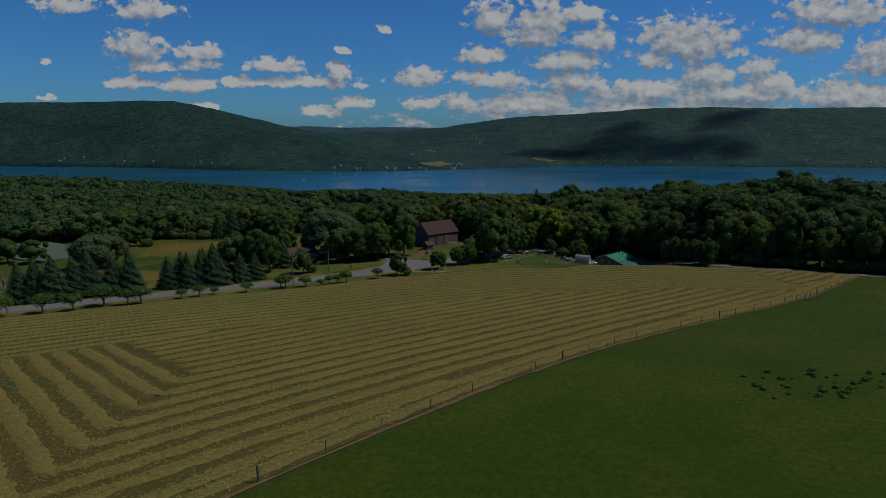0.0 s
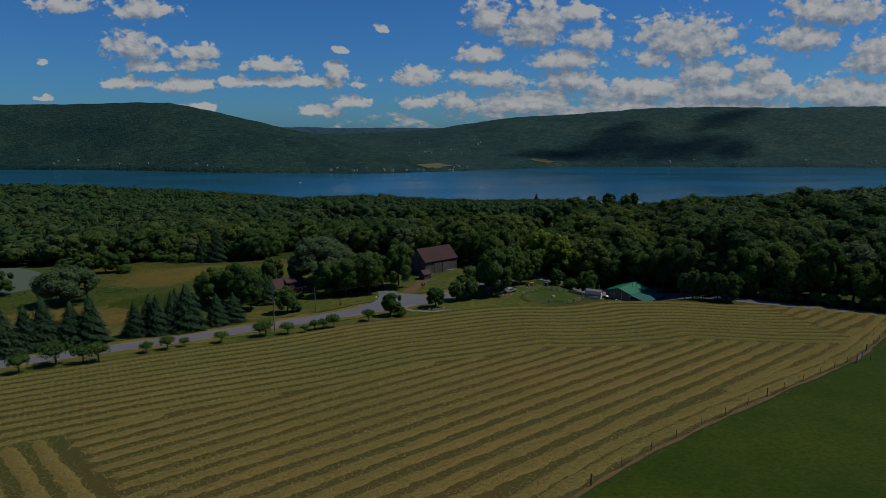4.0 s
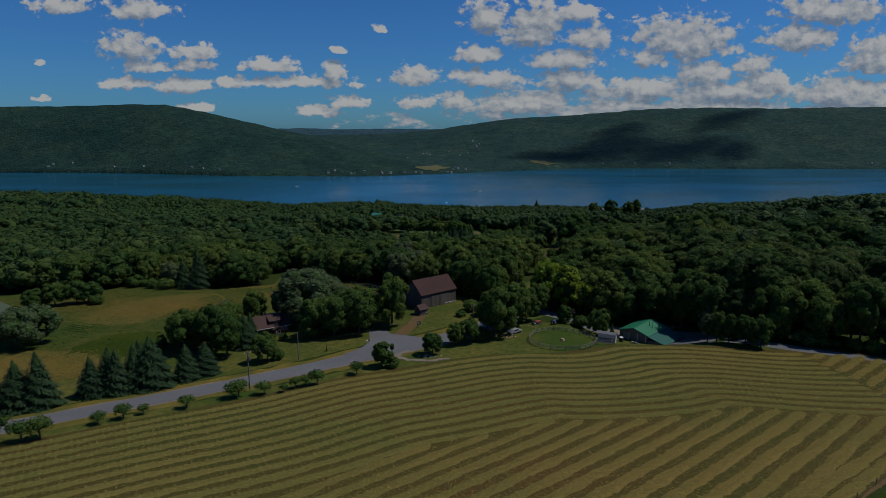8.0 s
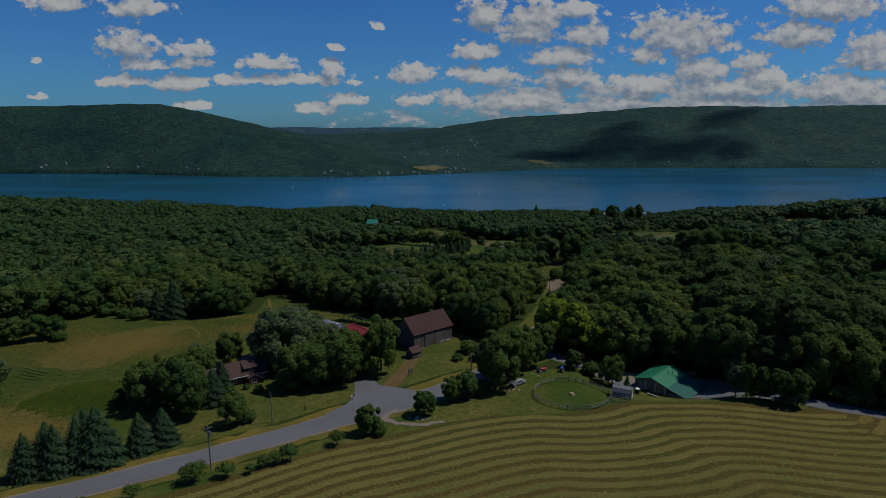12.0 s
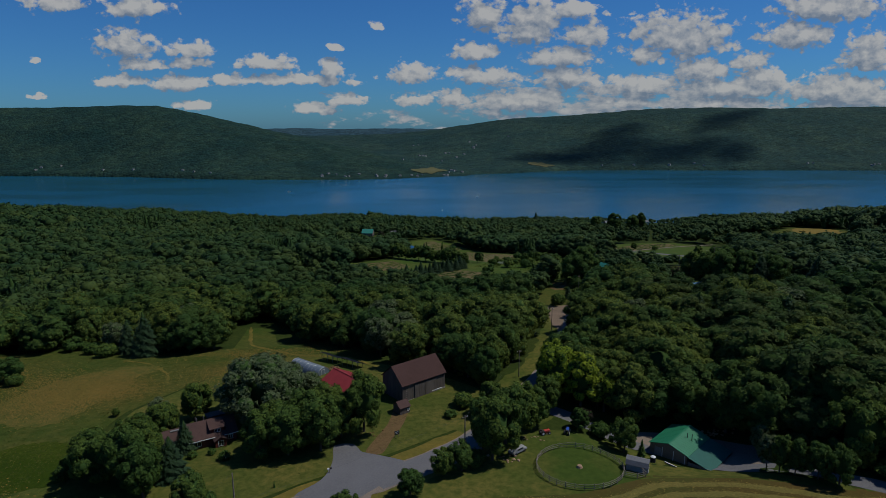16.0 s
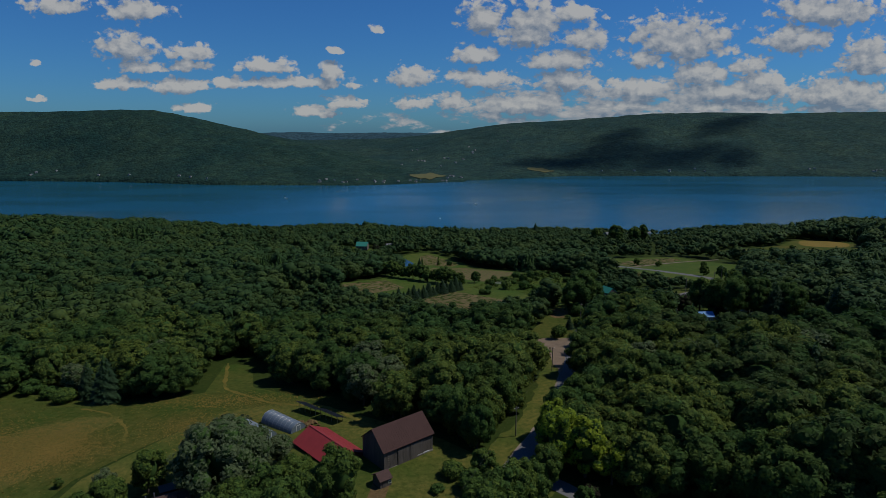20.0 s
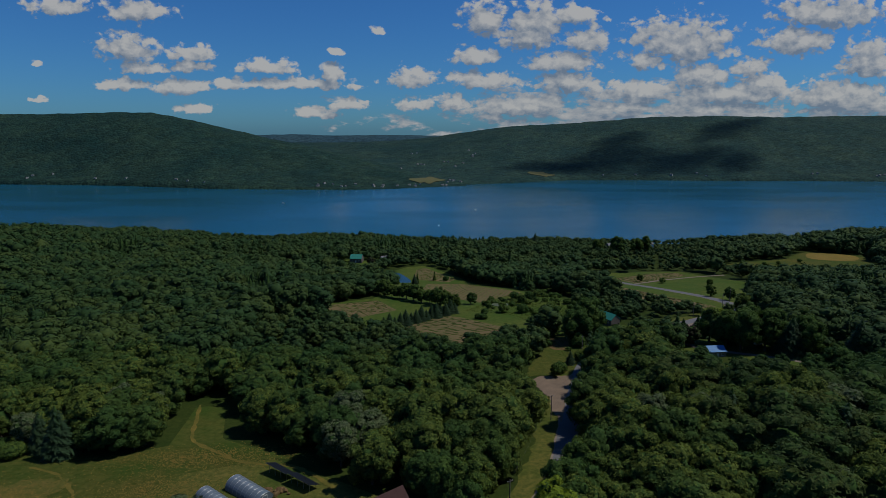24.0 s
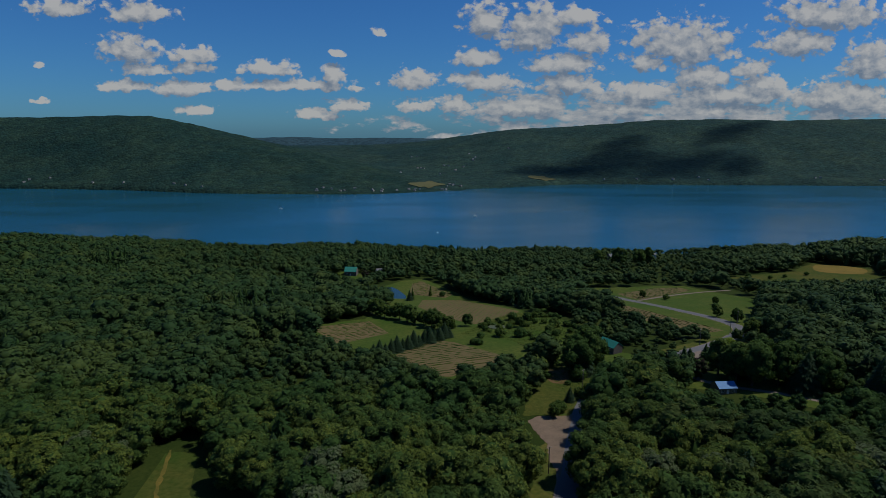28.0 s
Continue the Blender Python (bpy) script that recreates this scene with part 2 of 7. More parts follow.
M["gold_mix"] = earth("tawny_meadow_grass", ((0.086, 0.078, 0.018), (0.050, 0.066, 0.013), (0.120, 0.090, 0.023)), 0.12, 0.5, bump=0.6, dist=0.4)
M["verge"] = earth("roadside_grass", ((0.170, 0.122, 0.026), (0.060, 0.070, 0.014), (0.090, 0.076, 0.018)), 0.12, 0.9, bump=0.6, dist=0.3)
M["asphalt"] = earth("worn_asphalt", ((0.118, 0.116, 0.126), (0.092, 0.091, 0.098), (0.138, 0.134, 0.136)), 0.08, 3.0, rough=0.85, bump=0.1, dist=0.02)
M["gravel"] = earth("gravel", ((0.175, 0.138, 0.112), (0.130, 0.105, 0.086), (0.210, 0.170, 0.138)), 0.12, 3.0, bump=0.3, dist=0.05)
M["pulloff"] = earth("brown_gravel", ((0.165, 0.118, 0.084), (0.110, 0.082, 0.060), (0.190, 0.140, 0.100)), 0.2, 2.4, bump=0.3, dist=0.05)
M["dirt"] = earth("bare_dirt", ((0.115, 0.070, 0.032), (0.072, 0.050, 0.021), (0.140, 0.090, 0.042)), 0.2, 2.0)
M["vine_soil"] = earth("vineyard_soil", ((0.122, 0.090, 0.042), (0.082, 0.076, 0.029), (0.138, 0.100, 0.050)), 0.03, 0.6)
M["leaf"] = leafy("forest_leaves", ((0.034, 0.076, 0.018), (0.145, 0.172, 0.027), (0.024, 0.052, 0.015)), "tint", 0.36)
# Same leaves, darkened in place of the shade that gaps would give.
M["leaf_far"] = leafy("far_forest_leaves_darkened", ((0.023, 0.053, 0.015), (0.070, 0.095, 0.019), (0.017, 0.038, 0.012)), "tint", 0.15, gaps=0)
M["leaf_wood"] = leafy("woodland_leaves", ((0.045, 0.090, 0.021), (0.170, 0.198, 0.032), (0.035, 0.068, 0.018)), "object", 0.38)
M["leaf_deep"] = leafy("deep_green_leaves", ((0.034, 0.066, 0.019), (0.118, 0.142, 0.029), (0.025, 0.048, 0.015)), "object", 0.36)
M["leaf_thing"] = leafy("tree_leaves", ((0.054, 0.106, 0.022), (0.130, 0.172, 0.028), (0.036, 0.072, 0.018)), "object", 0.38)
M["leaf_grey"] = leafy("silvery_leaves", ((0.098, 0.128, 0.058), (0.138, 0.164, 0.078), (0.056, 0.080, 0.034)), "object", 0.3)
M["leaf_lime"] = leafy("yellow_green_leaves", ((0.240, 0.280, 0.020), (0.190, 0.250, 0.020), (0.120, 0.180, 0.018)), "object", 0.38)
M["leaf_dark"] = leafy("purple_leaves", ((0.020, 0.014, 0.012), (0.028, 0.016, 0.014), (0.012, 0.010, 0.008)), "object")
M["needle"] = leafy("spruce_needles", ((0.024, 0.050, 0.022), (0.038, 0.068, 0.028), (0.014, 0.031, 0.014)), "object", 0.12)
# Core darker than the leaves, its colour standing for shade deep in crowns.
M["core"] = earth("inner_foliage_shade", ((0.030, 0.060, 0.015), (0.044, 0.078, 0.018), (0.019, 0.040, 0.011)), 0.3, 1.5, bump=0)
M["bark"] = plain("tree_bark", (0.075, 0.058, 0.042), 0.9, scale=6, bump=0.6, stretch=(1, 1, 0.2), dist=0.05)
# Air haze put into the colour: bluer and paler from hill to hill.
M["hill"] = earth("far_woodland_hazed", ((0.011, 0.032, 0.026), (0.025, 0.049, 0.031), (0.008, 0.023, 0.022)), 0.006, 0.03, bump=0)
M["hill_east"] = earth("ridge_woodland_hazed", ((0.015, 0.039, 0.034), (0.031, 0.056, 0.038), (0.011, 0.028, 0.029)), 0.005, 0.03, bump=0)
M["hillhaze"] = earth("distant_woodland_hazed", ((0.024, 0.052, 0.066), (0.036, 0.068, 0.078), (0.019, 0.044, 0.060)), 0.003, 0.03, bump=0)


def canopy(m, size, depth, vary):
    """Woodland seen from afar: domed crowns of a given size, each a little lighter or darker than the next."""
    nt = m.node_tree
    N, L = nt.nodes.new, nt.links.new
    bsdf = nt.nodes["Principled BSDF"]
    src = bsdf.inputs["Base Color"].links[0].from_socket
    tc, bend, add = N("ShaderNodeTexCoord"), N("ShaderNodeTexNoise"), N("ShaderNodeVectorMath")
    bend.inputs["Scale"].default_value, bend.inputs["Detail"].default_value = 1.1 / size, 3
    add.operation = "MULTIPLY_ADD"
    L(tc.outputs["Object"], bend.inputs["Vector"]), L(bend.outputs["Color"], add.inputs[0]), L(tc.outputs["Object"], add.inputs[2])
    add.inputs[1].default_value = (size * 0.5,) * 3
    vor, sepc = N("ShaderNodeTexVoronoi"), N("ShaderNodeSeparateColor")
    vor.inputs["Scale"].default_value = 1 / size
    L(add.outputs[0], vor.inputs["Vector"]), L(vor.outputs["Color"], sepc.inputs[0])
    gain, shade = N("ShaderNodeMapRange"), N("ShaderNodeVectorMath")
    gain.inputs[3].default_value, gain.inputs[4].default_value = 1 - vary, 1 + vary
    L(sepc.outputs[0], gain.inputs[0])
    shade.operation = "SCALE"
    L(src, shade.inputs[0]), L(gain.outputs[0], shade.inputs[3]), L(shade.outputs[0], bsdf.inputs["Base Color"])
    flip, bp = N("ShaderNodeMath"), N("ShaderNodeBump")
    flip.operation = "SUBTRACT"
    flip.inputs[0].default_value = 1.0
    L(vor.outputs["Distance"], flip.inputs[1])
    bp.inputs["Strength"].default_value, bp.inputs["Distance"].default_value = 1.0, depth
    L(flip.outputs[0], bp.inputs["Height"]), L(bp.outputs[0], bsdf.inputs["Normal"])


canopy(M["hill"], 9.5, 3.4, 0.30)
canopy(M["hill_east"], 10.0, 3.4, 0.28)
canopy(M["hillhaze"], 16.0, 4.0, 0.3)
M["barnwood"] = plain("weathered_barn_boards", (0.098, 0.082, 0.070), 0.9, vary=0.25, scale=2.5, bump=0.5, stretch=(1, 1, 0.12), dist=0.03)
M["barnroof"] = plain("brown_metal_roof", (0.058, 0.031, 0.027), 0.9, vary=0.08, scale=0.8, bump=0.05)
M["barnroof"].node_tree.nodes["Principled BSDF"].inputs["Specular IOR Level"].default_value = 0.15
M["stone"] = plain("rubble_stone", (0.26, 0.235, 0.20), 0.9, vary=0.25, scale=3)
M["redwall"] = plain("dark_red_siding", (0.11, 0.022, 0.018), 0.7, scale=2)
M["houseroof"] = plain("brown_shingles", (0.058, 0.030, 0.025), 0.9, vary=0.15, scale=4, bump=0.3)
M["white"] = plain("white_paint", (0.6, 0.6, 0.58), 0.5, vary=0.04)
M["pale_wall"] = plain("pale_house_paint", (0.34, 0.32, 0.29), 0.7, vary=0.1)
M["glass"] = plain("dark_window_glass", (0.02, 0.024, 0.028), 0.08, vary=0.05)
M["redroof"] = plain("red_metal_roof", (0.21, 0.020, 0.022), 0.7, vary=0.08, scale=0.7, bump=0.05)
M["greenroof"] = plain("green_metal_roof", (0.010, 0.135, 0.065), 0.6, vary=0.06, scale=0.7, bump=0.05)
M["tealroof"] = plain("teal_metal_roof", (0.007, 0.078, 0.062), 0.75, vary=0.08, scale=0.7)
M["tealbright"] = plain("bright_teal_metal_roof", (0.012, 0.150, 0.112), 0.7, vary=0.08, scale=0.7)
M["blueroof"] = plain("blue_metal_roof", (0.075, 0.190, 0.38), 0.7, vary=0.06, scale=0.7)
M["tan"] = plain("tan_siding", (0.16, 0.13, 0.10), 0.7, scale=2)
M["grey"] = plain("grey_siding", (0.22, 0.22, 0.225), 0.7, scale=2)
M["greyroof"] = plain("grey_shingles", (0.13, 0.13, 0.135), 0.85, scale=4)
M["darkgrey"] = plain("dark_shingles", (0.05, 0.05, 0.055), 0.85, scale=4)
M["wood"] = plain("grey_fence_wood", (0.17, 0.145, 0.12), 0.85, vary=0.2, scale=6)
M["darkpost"] = plain("dark_fence_post", (0.06, 0.055, 0.045), 0.85, vary=0.2, scale=6)
M["metal"] = plain("galvanised_steel", (0.36, 0.37, 0.38), 0.4, metal=0.9)
M["wire"] = plain("dull_wire", (0.05, 0.05, 0.05), 0.7, metal=0.2)
M["panel"] = plain("solar_cells", (0.010, 0.013, 0.02), 0.35, scale=1)
M["plastic"] = plain("clear_hoop_plastic", (0.10, 0.125, 0.15), 0.5, vary=0.06, scale=1)
M["red"] = plain("red_machine_paint", (0.42, 0.04, 0.03), 0.4)
M["blue"] = plain("blue_machine_paint", (0.03, 0.08, 0.32), 0.4)
M["black"] = plain("black_rubber", (0.02, 0.02, 0.02), 0.8)
M["carwhite"] = plain("white_car_paint", (0.75, 0.76, 0.77), 0.25, vary=0.02)
M["log"] = plain("split_logs", (0.30, 0.19, 0.12), 0.9, vary=0.3, scale=5)
M["cloud"] = plain("cloud_vapour", (0.8, 0.8, 0.8), 1.0)


def thin_cloud(m):
    """Vapour, thickest in the middle and frayed towards the rim."""
    nt = m.node_tree
    N, L = nt.nodes.new, nt.links.new
    tc, flat, rim, fray = N("ShaderNodeTexCoord"), N("ShaderNodeVectorMath"), N("ShaderNodeVectorMath"), N("ShaderNodeTexNoise")
    flat.operation, rim.operation = "MULTIPLY", "LENGTH"
    flat.inputs[1].default_value = (1, 1, 0)
    fray.inputs["Scale"].default_value, fray.inputs["Detail"].default_value = 1.7, 4
    L(tc.outputs["Object"], flat.inputs[0]), L(flat.outputs[0], rim.inputs[0]), L(flat.outputs[0], fray.inputs["Vector"])
    add = N("ShaderNodeMath")
    add.operation = "MULTIPLY_ADD"
    L(fray.outputs["Fac"], add.inputs[0]), L(rim.outputs["Value"], add.inputs[2])
    add.inputs[1].default_value = 1.1
    r = N("ShaderNodeMapRange")
    r.interpolation_type = "SMOOTHSTEP"
    r.inputs[1].default_value, r.inputs[2].default_value, r.inputs[3].default_value, r.inputs[4].default_value = 0.75, 1.4, 0.50, 1.0
    L(add.outputs[0], r.inputs[0])
    clear, veil = N("ShaderNodeBsdfTransparent"), N("ShaderNodeMixShader")
    L(r.outputs[0], veil.inputs[0])
    L(nt.nodes["Principled BSDF"].outputs[0], veil.inputs[1]), L(clear.outputs[0], veil.inputs[2])
    L(veil.outputs[0], nt.nodes["Material Output"].inputs[0])


thin_cloud(M["cloud"])


def water(name, col, rough, bump, scale):
    m = bpy.data.materials.new(name)
    m.use_nodes = True
    nt = m.node_tree
    N, L = nt.nodes.new, nt.links.new
    b = nt.nodes["Principled BSDF"]
    tc, n1, n2 = N("ShaderNodeTexCoord"), N("ShaderNodeTexNoise"), N("ShaderNodeTexNoise")
    n1.inputs["Scale"].default_value, n1.inputs["Detail"].default_value = scale, 4
    mp = N("ShaderNodeMapping")
    mp.inputs["Scale"].default_value = (1, 2.6, 1)
    L(tc.outputs["Object"], mp.inputs[0])
    n2.inputs["Scale"].default_value, n2.inputs["Detail"].default_value = 0.0022, 5
    L(tc.outputs["Object"], n1.inputs["Vector"]), L(mp.outputs[0], n2.inputs["Vector"])
    mx = N("ShaderNodeMix")
    mx.data_type = "RGBA"
    mx.inputs[6].default_value, mx.inputs[7].default_value = (*[c * 0.8 for c in col], 1), (*[c * 1.2 for c in col], 1)
    L(n2.outputs["Fac"], mx.inputs[0]), L(mx.outputs[2], b.inputs["Base Color"])
    r = N("ShaderNodeMapRange")
    r.inputs[1].default_value, r.inputs[2].default_value, r.inputs[3].default_value, r.inputs[4].default_value = 0.4, 0.6, rough * 0.8, rough * 1.25
    L(n2.outputs["Fac"], r.inputs[0]), L(r.outputs[0], b.inputs["Roughness"])
    b.inputs["IOR"].default_value = 1.33
    bp = N("ShaderNodeBump")
    bp.inputs["Strength"].default_value, bp.inputs["Distance"].default_value = bump, 0.25
    L(n1.outputs["Fac"], bp.inputs["Height"]), L(bp.outputs[0], b.inputs["Normal"])
    return m


M["lake"] = water("lake_water", (0.006, 0.063, 0.104), 0.2, 0.5, 0.35)
M["pond"] = water("pond_water", (0.02, 0.05, 0.06), 0.06, 0.1, 1.0)
M["mudpond"] = water("shallow_pond_water", (0.070, 0.085, 0.045), 0.5, 0.1, 1.0)

# ---- the lie of the land ----
KY = np.array([-260, 0, 52, 95, 139, 173, 208, 260, 316, 416, 529, 607, 676, 737, 832.0])
KB = np.array([114.8, 103.7, 101.4, 96.3, 90.8, 87.4, 86.2, 83.9, 76.8, 70.6, 58.9, 46.5, 41.8, 41.0, 33.1])     # height on the middle line
KS = np.array([7.8, 5.83, 4.88, 3.46, 2.69, 2.4, 2.35, 3.18, 4.29, 3.17, 0.26, -0.75, -1.41, -1.73, -1.53])     # sideways slope, metres in 100
KC = np.array([0.02, 0.06, -0.04, -0.27, -0.38, -0.63, -0.9, -0.36, 0.65, 0.17, 0.25, 1.06, 0.98, 0.82, 0.43])  # sideways bend


GRAD = {id(v): np.gradient(v, KY) for v in (KB, KS, KC)}
DIPS = ((60, 203.5, 20, 15, -3.6), (-55, 212, 21, 18, -1.9))     # hollows: place, reach, depth


def smooth(y, K, V):
    """A smooth curve through the knots."""
    y = np.clip(y, K[0], K[-1])
    g = GRAD[id(V)]
    i = np.clip(np.searchsorted(K, y) - 1, 0, len(K) - 2)
    h = K[i + 1] - K[i]
    t = (y - K[i]) / h
    return ((2 * t ** 3 - 3 * t ** 2 + 1) * V[i] + (t ** 3 - 2 * t ** 2 + t) * h * g[i]
            + (3 * t ** 2 - 2 * t ** 3) * V[i + 1] + (t ** 3 - t ** 2) * h * g[i + 1])


def land(x, y):
    x, y = np.asarray(x, float), np.asarray(y, float)
    xc = 2.77 * np.tanh(x / 277)
    g = smooth(y, KY, KB) + smooth(y, KY, KS) * xc + smooth(y, KY, KC) * xc * xc
    for cx, cy, sx, sy, d in DIPS:
        g = g + d * np.exp(-(((x - cx) / sx) ** 2 + ((y - cy) / sy) ** 2) ** 2)
    k = np.clip((y - 832) / 240, 0, 1)
    k = k * k * (3 - 2 * k)
    return g * (1 - k) - 8 * k


GRID_X, GRID_Y = np.arange(-760, 761, 4.0), np.arange(-260, 1101, 4.0)
GRID_Z = land(*np.meshgrid(GRID_X, GRID_Y)).tolist()


def gz(x, y):
    """Height of the ground at one place, from a table."""
    fx, fy = min(max((x + 760) / 4, 0), 379.99), min(max((y + 260) / 4, 0), 339.99)
    i, j = int(fx), int(fy)
    a, b = fx - i, fy - j
    r0, r1 = GRID_Z[j], GRID_Z[j + 1]
    return (r0[i] * (1 - a) + r0[i + 1] * a) * (1 - b) + (r1[i] * (1 - a) + r1[i + 1] * a) * b


def inside(poly, x, y):
    x, y = np.asarray(x, float), np.asarray(y, float)
    hit = np.zeros(x.shape, bool)
    for (x0, y0), (x1, y1) in zip(poly, poly[1:] + poly[:1]):
        if y0 != y1:
            hit ^= ((y0 > y) != (y1 > y)) & (x < (x1 - x0) * (y - y0) / (y1 - y0) + x0)
    return hit


def nearest(poly, x, y, closed=True):
    """Distance to the nearest point of a polyline, that point, and the length along the line."""
    best = np.full(x.shape, 1e9)
    bx, by, bs = x.copy(), y.copy(), x * 0
    run = 0.0
    for (x0, y0), (x1, y1) in zip(poly, poly[1:] + (poly[:1] if closed else [])):
        dx, dy = x1 - x0, y1 - y0
        ln = math.hypot(dx, dy)
        t = np.clip(((x - x0) * dx + (y - y0) * dy) / (ln * ln + 1e-9), 0, 1)
        px, py = x0 + t * dx, y0 + t * dy
        d = np.hypot(x - px, y - py)
        k = d < best
        best, bx, by, bs = np.where(k, d, best), np.where(k, px, bx), np.where(k, py, by), np.where(k, run + t * ln, bs)
        run += ln
    return best, bx, by, bs


def rounded(pts, step=4.0, closed=False):
    """A smooth curve through the points, at even steps."""
    p = [Vector((*q, 0)) for q in pts]
    n = len(p)
    out = []
    for i in range(n if closed else n - 1):
        a, b, c, d = (p[(i + k) % n] if closed else p[min(max(i + k, 0), n - 1)] for k in (-1, 0, 1, 2))
        m = max(1, int((c - b).length / step))
        for j in range(m):
            t = j / m
            q = 0.5 * ((2 * b) + (c - a) * t + (2 * a - 5 * b + 4 * c - d) * t * t + (3 * b - a - 3 * c + d) * t ** 3)
            out.append((q.x, q.y))
    if not closed:
        out.append(tuple(pts[-1]))
    return out


def fast_mesh(name, verts, quads, material, tint=None, flat=True):
    me = bpy.data.meshes.new(name)
    verts, quads = np.asarray(verts, np.float32), np.asarray(quads, np.int32)
    k = quads.shape[1]
    me.vertices.add(len(verts))
    me.vertices.foreach_set("co", verts.ravel())
    me.loops.add(quads.size)
    me.loops.foreach_set("vertex_index", quads.ravel())
    me.polygons.add(len(quads))
    me.polygons.foreach_set("loop_start", np.arange(len(quads), dtype=np.int32) * k)
    me.update(calc_edges=True)
    if tint is not None:
        at = me.attributes.new("tint", "FLOAT", "FACE")
        at.data.foreach_set("value", np.asarray(tint, np.float32))
    me.materials.append(material)
    return me


def drape(name, poly, step, lift, material, label, category, closed_round=0, parent=None, kind="structure", edge=0.0):
    """A sheet over the ground within a closed outline."""
    if closed_round:
        poly = rounded(poly, closed_round, True)
    xs, ys = [q[0] for q in poly], [q[1] for q in poly]
    nx, ny = int((max(xs) - min(xs)) / step) + 2, int((max(ys) - min(ys)) / step) + 2
    X, Y = np.meshgrid(min(xs) - 0.5 * step + np.arange(nx + 1) * step, min(ys) - 0.5 * step + np.arange(ny + 1) * step)
    keep = inside(poly, X[:-1, :-1] + step / 2, Y[:-1, :-1] + step / 2)
    d, bx, by, _ = nearest(poly, X, Y)
    use = np.zeros(X.shape, int)
    for a, b in ((0, 0), (0, 1), (1, 0), (1, 1)):
        use[a:use.shape[0] - 1 + a, b:use.shape[1] - 1 + b] += keep
    rim = (use > 0) & (use < 4)
    X, Y = np.where(rim, bx, X), np.where(rim, by, Y)
    if edge:
        rr = np.random.RandomState(len(name))
        X, Y = X + rim * rr.uniform(-edge, edge, X.shape), Y + rim * rr.uniform(-edge, edge, X.shape)
    Z = land(X, Y) + lift
    idx = np.full(X.shape, -1)
    idx[use > 0] = np.arange((use > 0).sum())
    r, c = np.nonzero(keep)
    q = np.stack([idx[r, c], idx[r, c + 1], idx[r + 1, c + 1], idx[r + 1, c]], 1)
    v = np.stack([X[use > 0], Y[use > 0], Z[use > 0]], 1)
    ob = new(name, fast_mesh(name, v, q, material, flat=False))
    if parent:
        ob.parent = parent
        return tagged(ob, label)
    return tagged(ob, label, category, kind=kind)


def ribbon(name, line, width, lift, material, label="", category="", kind="structure", across=4, crown=0.0, parent=None, wobble=0.0):
    """A strip of even width along a line on the ground, such as a road."""
    rr = np.random.RandomState(len(name) + len(line))
    v, q = [], []
    n = len(line)
    for i, (x, y) in enumerate(line):
        x0, y0 = line[max(i - 1, 0)]
        x1, y1 = line[min(i + 1, n - 1)]
        ln = math.hypot(x1 - x0, y1 - y0) or 1
        ex, ey = (y1 - y0) / ln, -(x1 - x0) / ln
        for j in range(across + 1):
            o = (j / across - 0.5) * width + (rr.uniform(-wobble, wobble) if j in (0, across) else 0)
            px, py = x + ex * o, y + ey * o
            v.append((px, py, gz(px, py) + lift + crown * (1 - (2 * j / across - 1) ** 2)))
    w = across + 1
    for i in range(n - 1):
        for j in range(across):
            q.append((i * w + j, i * w + j + 1, (i + 1) * w + j + 1, (i + 1) * w + j))
    ob = new(name, fast_mesh(name, v, q, material, flat=False))
    if parent:
        ob.parent = parent
        return tagged(ob, label)
    return tagged(ob, label, category, kind=kind)


# one sheet of ground, fanning out towards the lake, whose bed it becomes
rows_y = np.concatenate([np.arange(-250, 320, 3.0), np.arange(320, 760, 5.0), np.arange(760, 1100, 9.0), np.arange(1100, 4400, 150.0)])
U, Yg = np.meshgrid(np.linspace(-1, 1, 221), rows_y)
Xg = U * (330 + 0.92 * np.maximum(Yg, 0)) * (0.35 + 0.65 * np.abs(U))
gv = np.stack([Xg, Yg, land(Xg, Yg)], 2).reshape(-1, 3)
nr, nc = Xg.shape
ii = (np.arange(nr - 1)[:, None] * nc + np.arange(nc - 1)).ravel()
ground = new("ground", fast_mesh("ground", gv, np.stack([ii, ii + 1, ii + nc + 1, ii + nc], 1), M["ground"], flat=False))
tagged(ground, "green grassy hillside sloping down to a lake", "ground", kind="structure")

# lake
lk = [(-4300, 700, 0), (4300, 700, 0), (4300, 4300, 0), (-4300, 4300, 0)]
lake = new("lake", fast_mesh("lake", lk, [(0, 1, 2, 3)], M["lake"]))
tagged(lake, "wide dark blue lake with a rippled surface", "lake", kind="structure")

# ---- hills over the lake: crest and shore by bearing (sideways run per metre ahead) ----


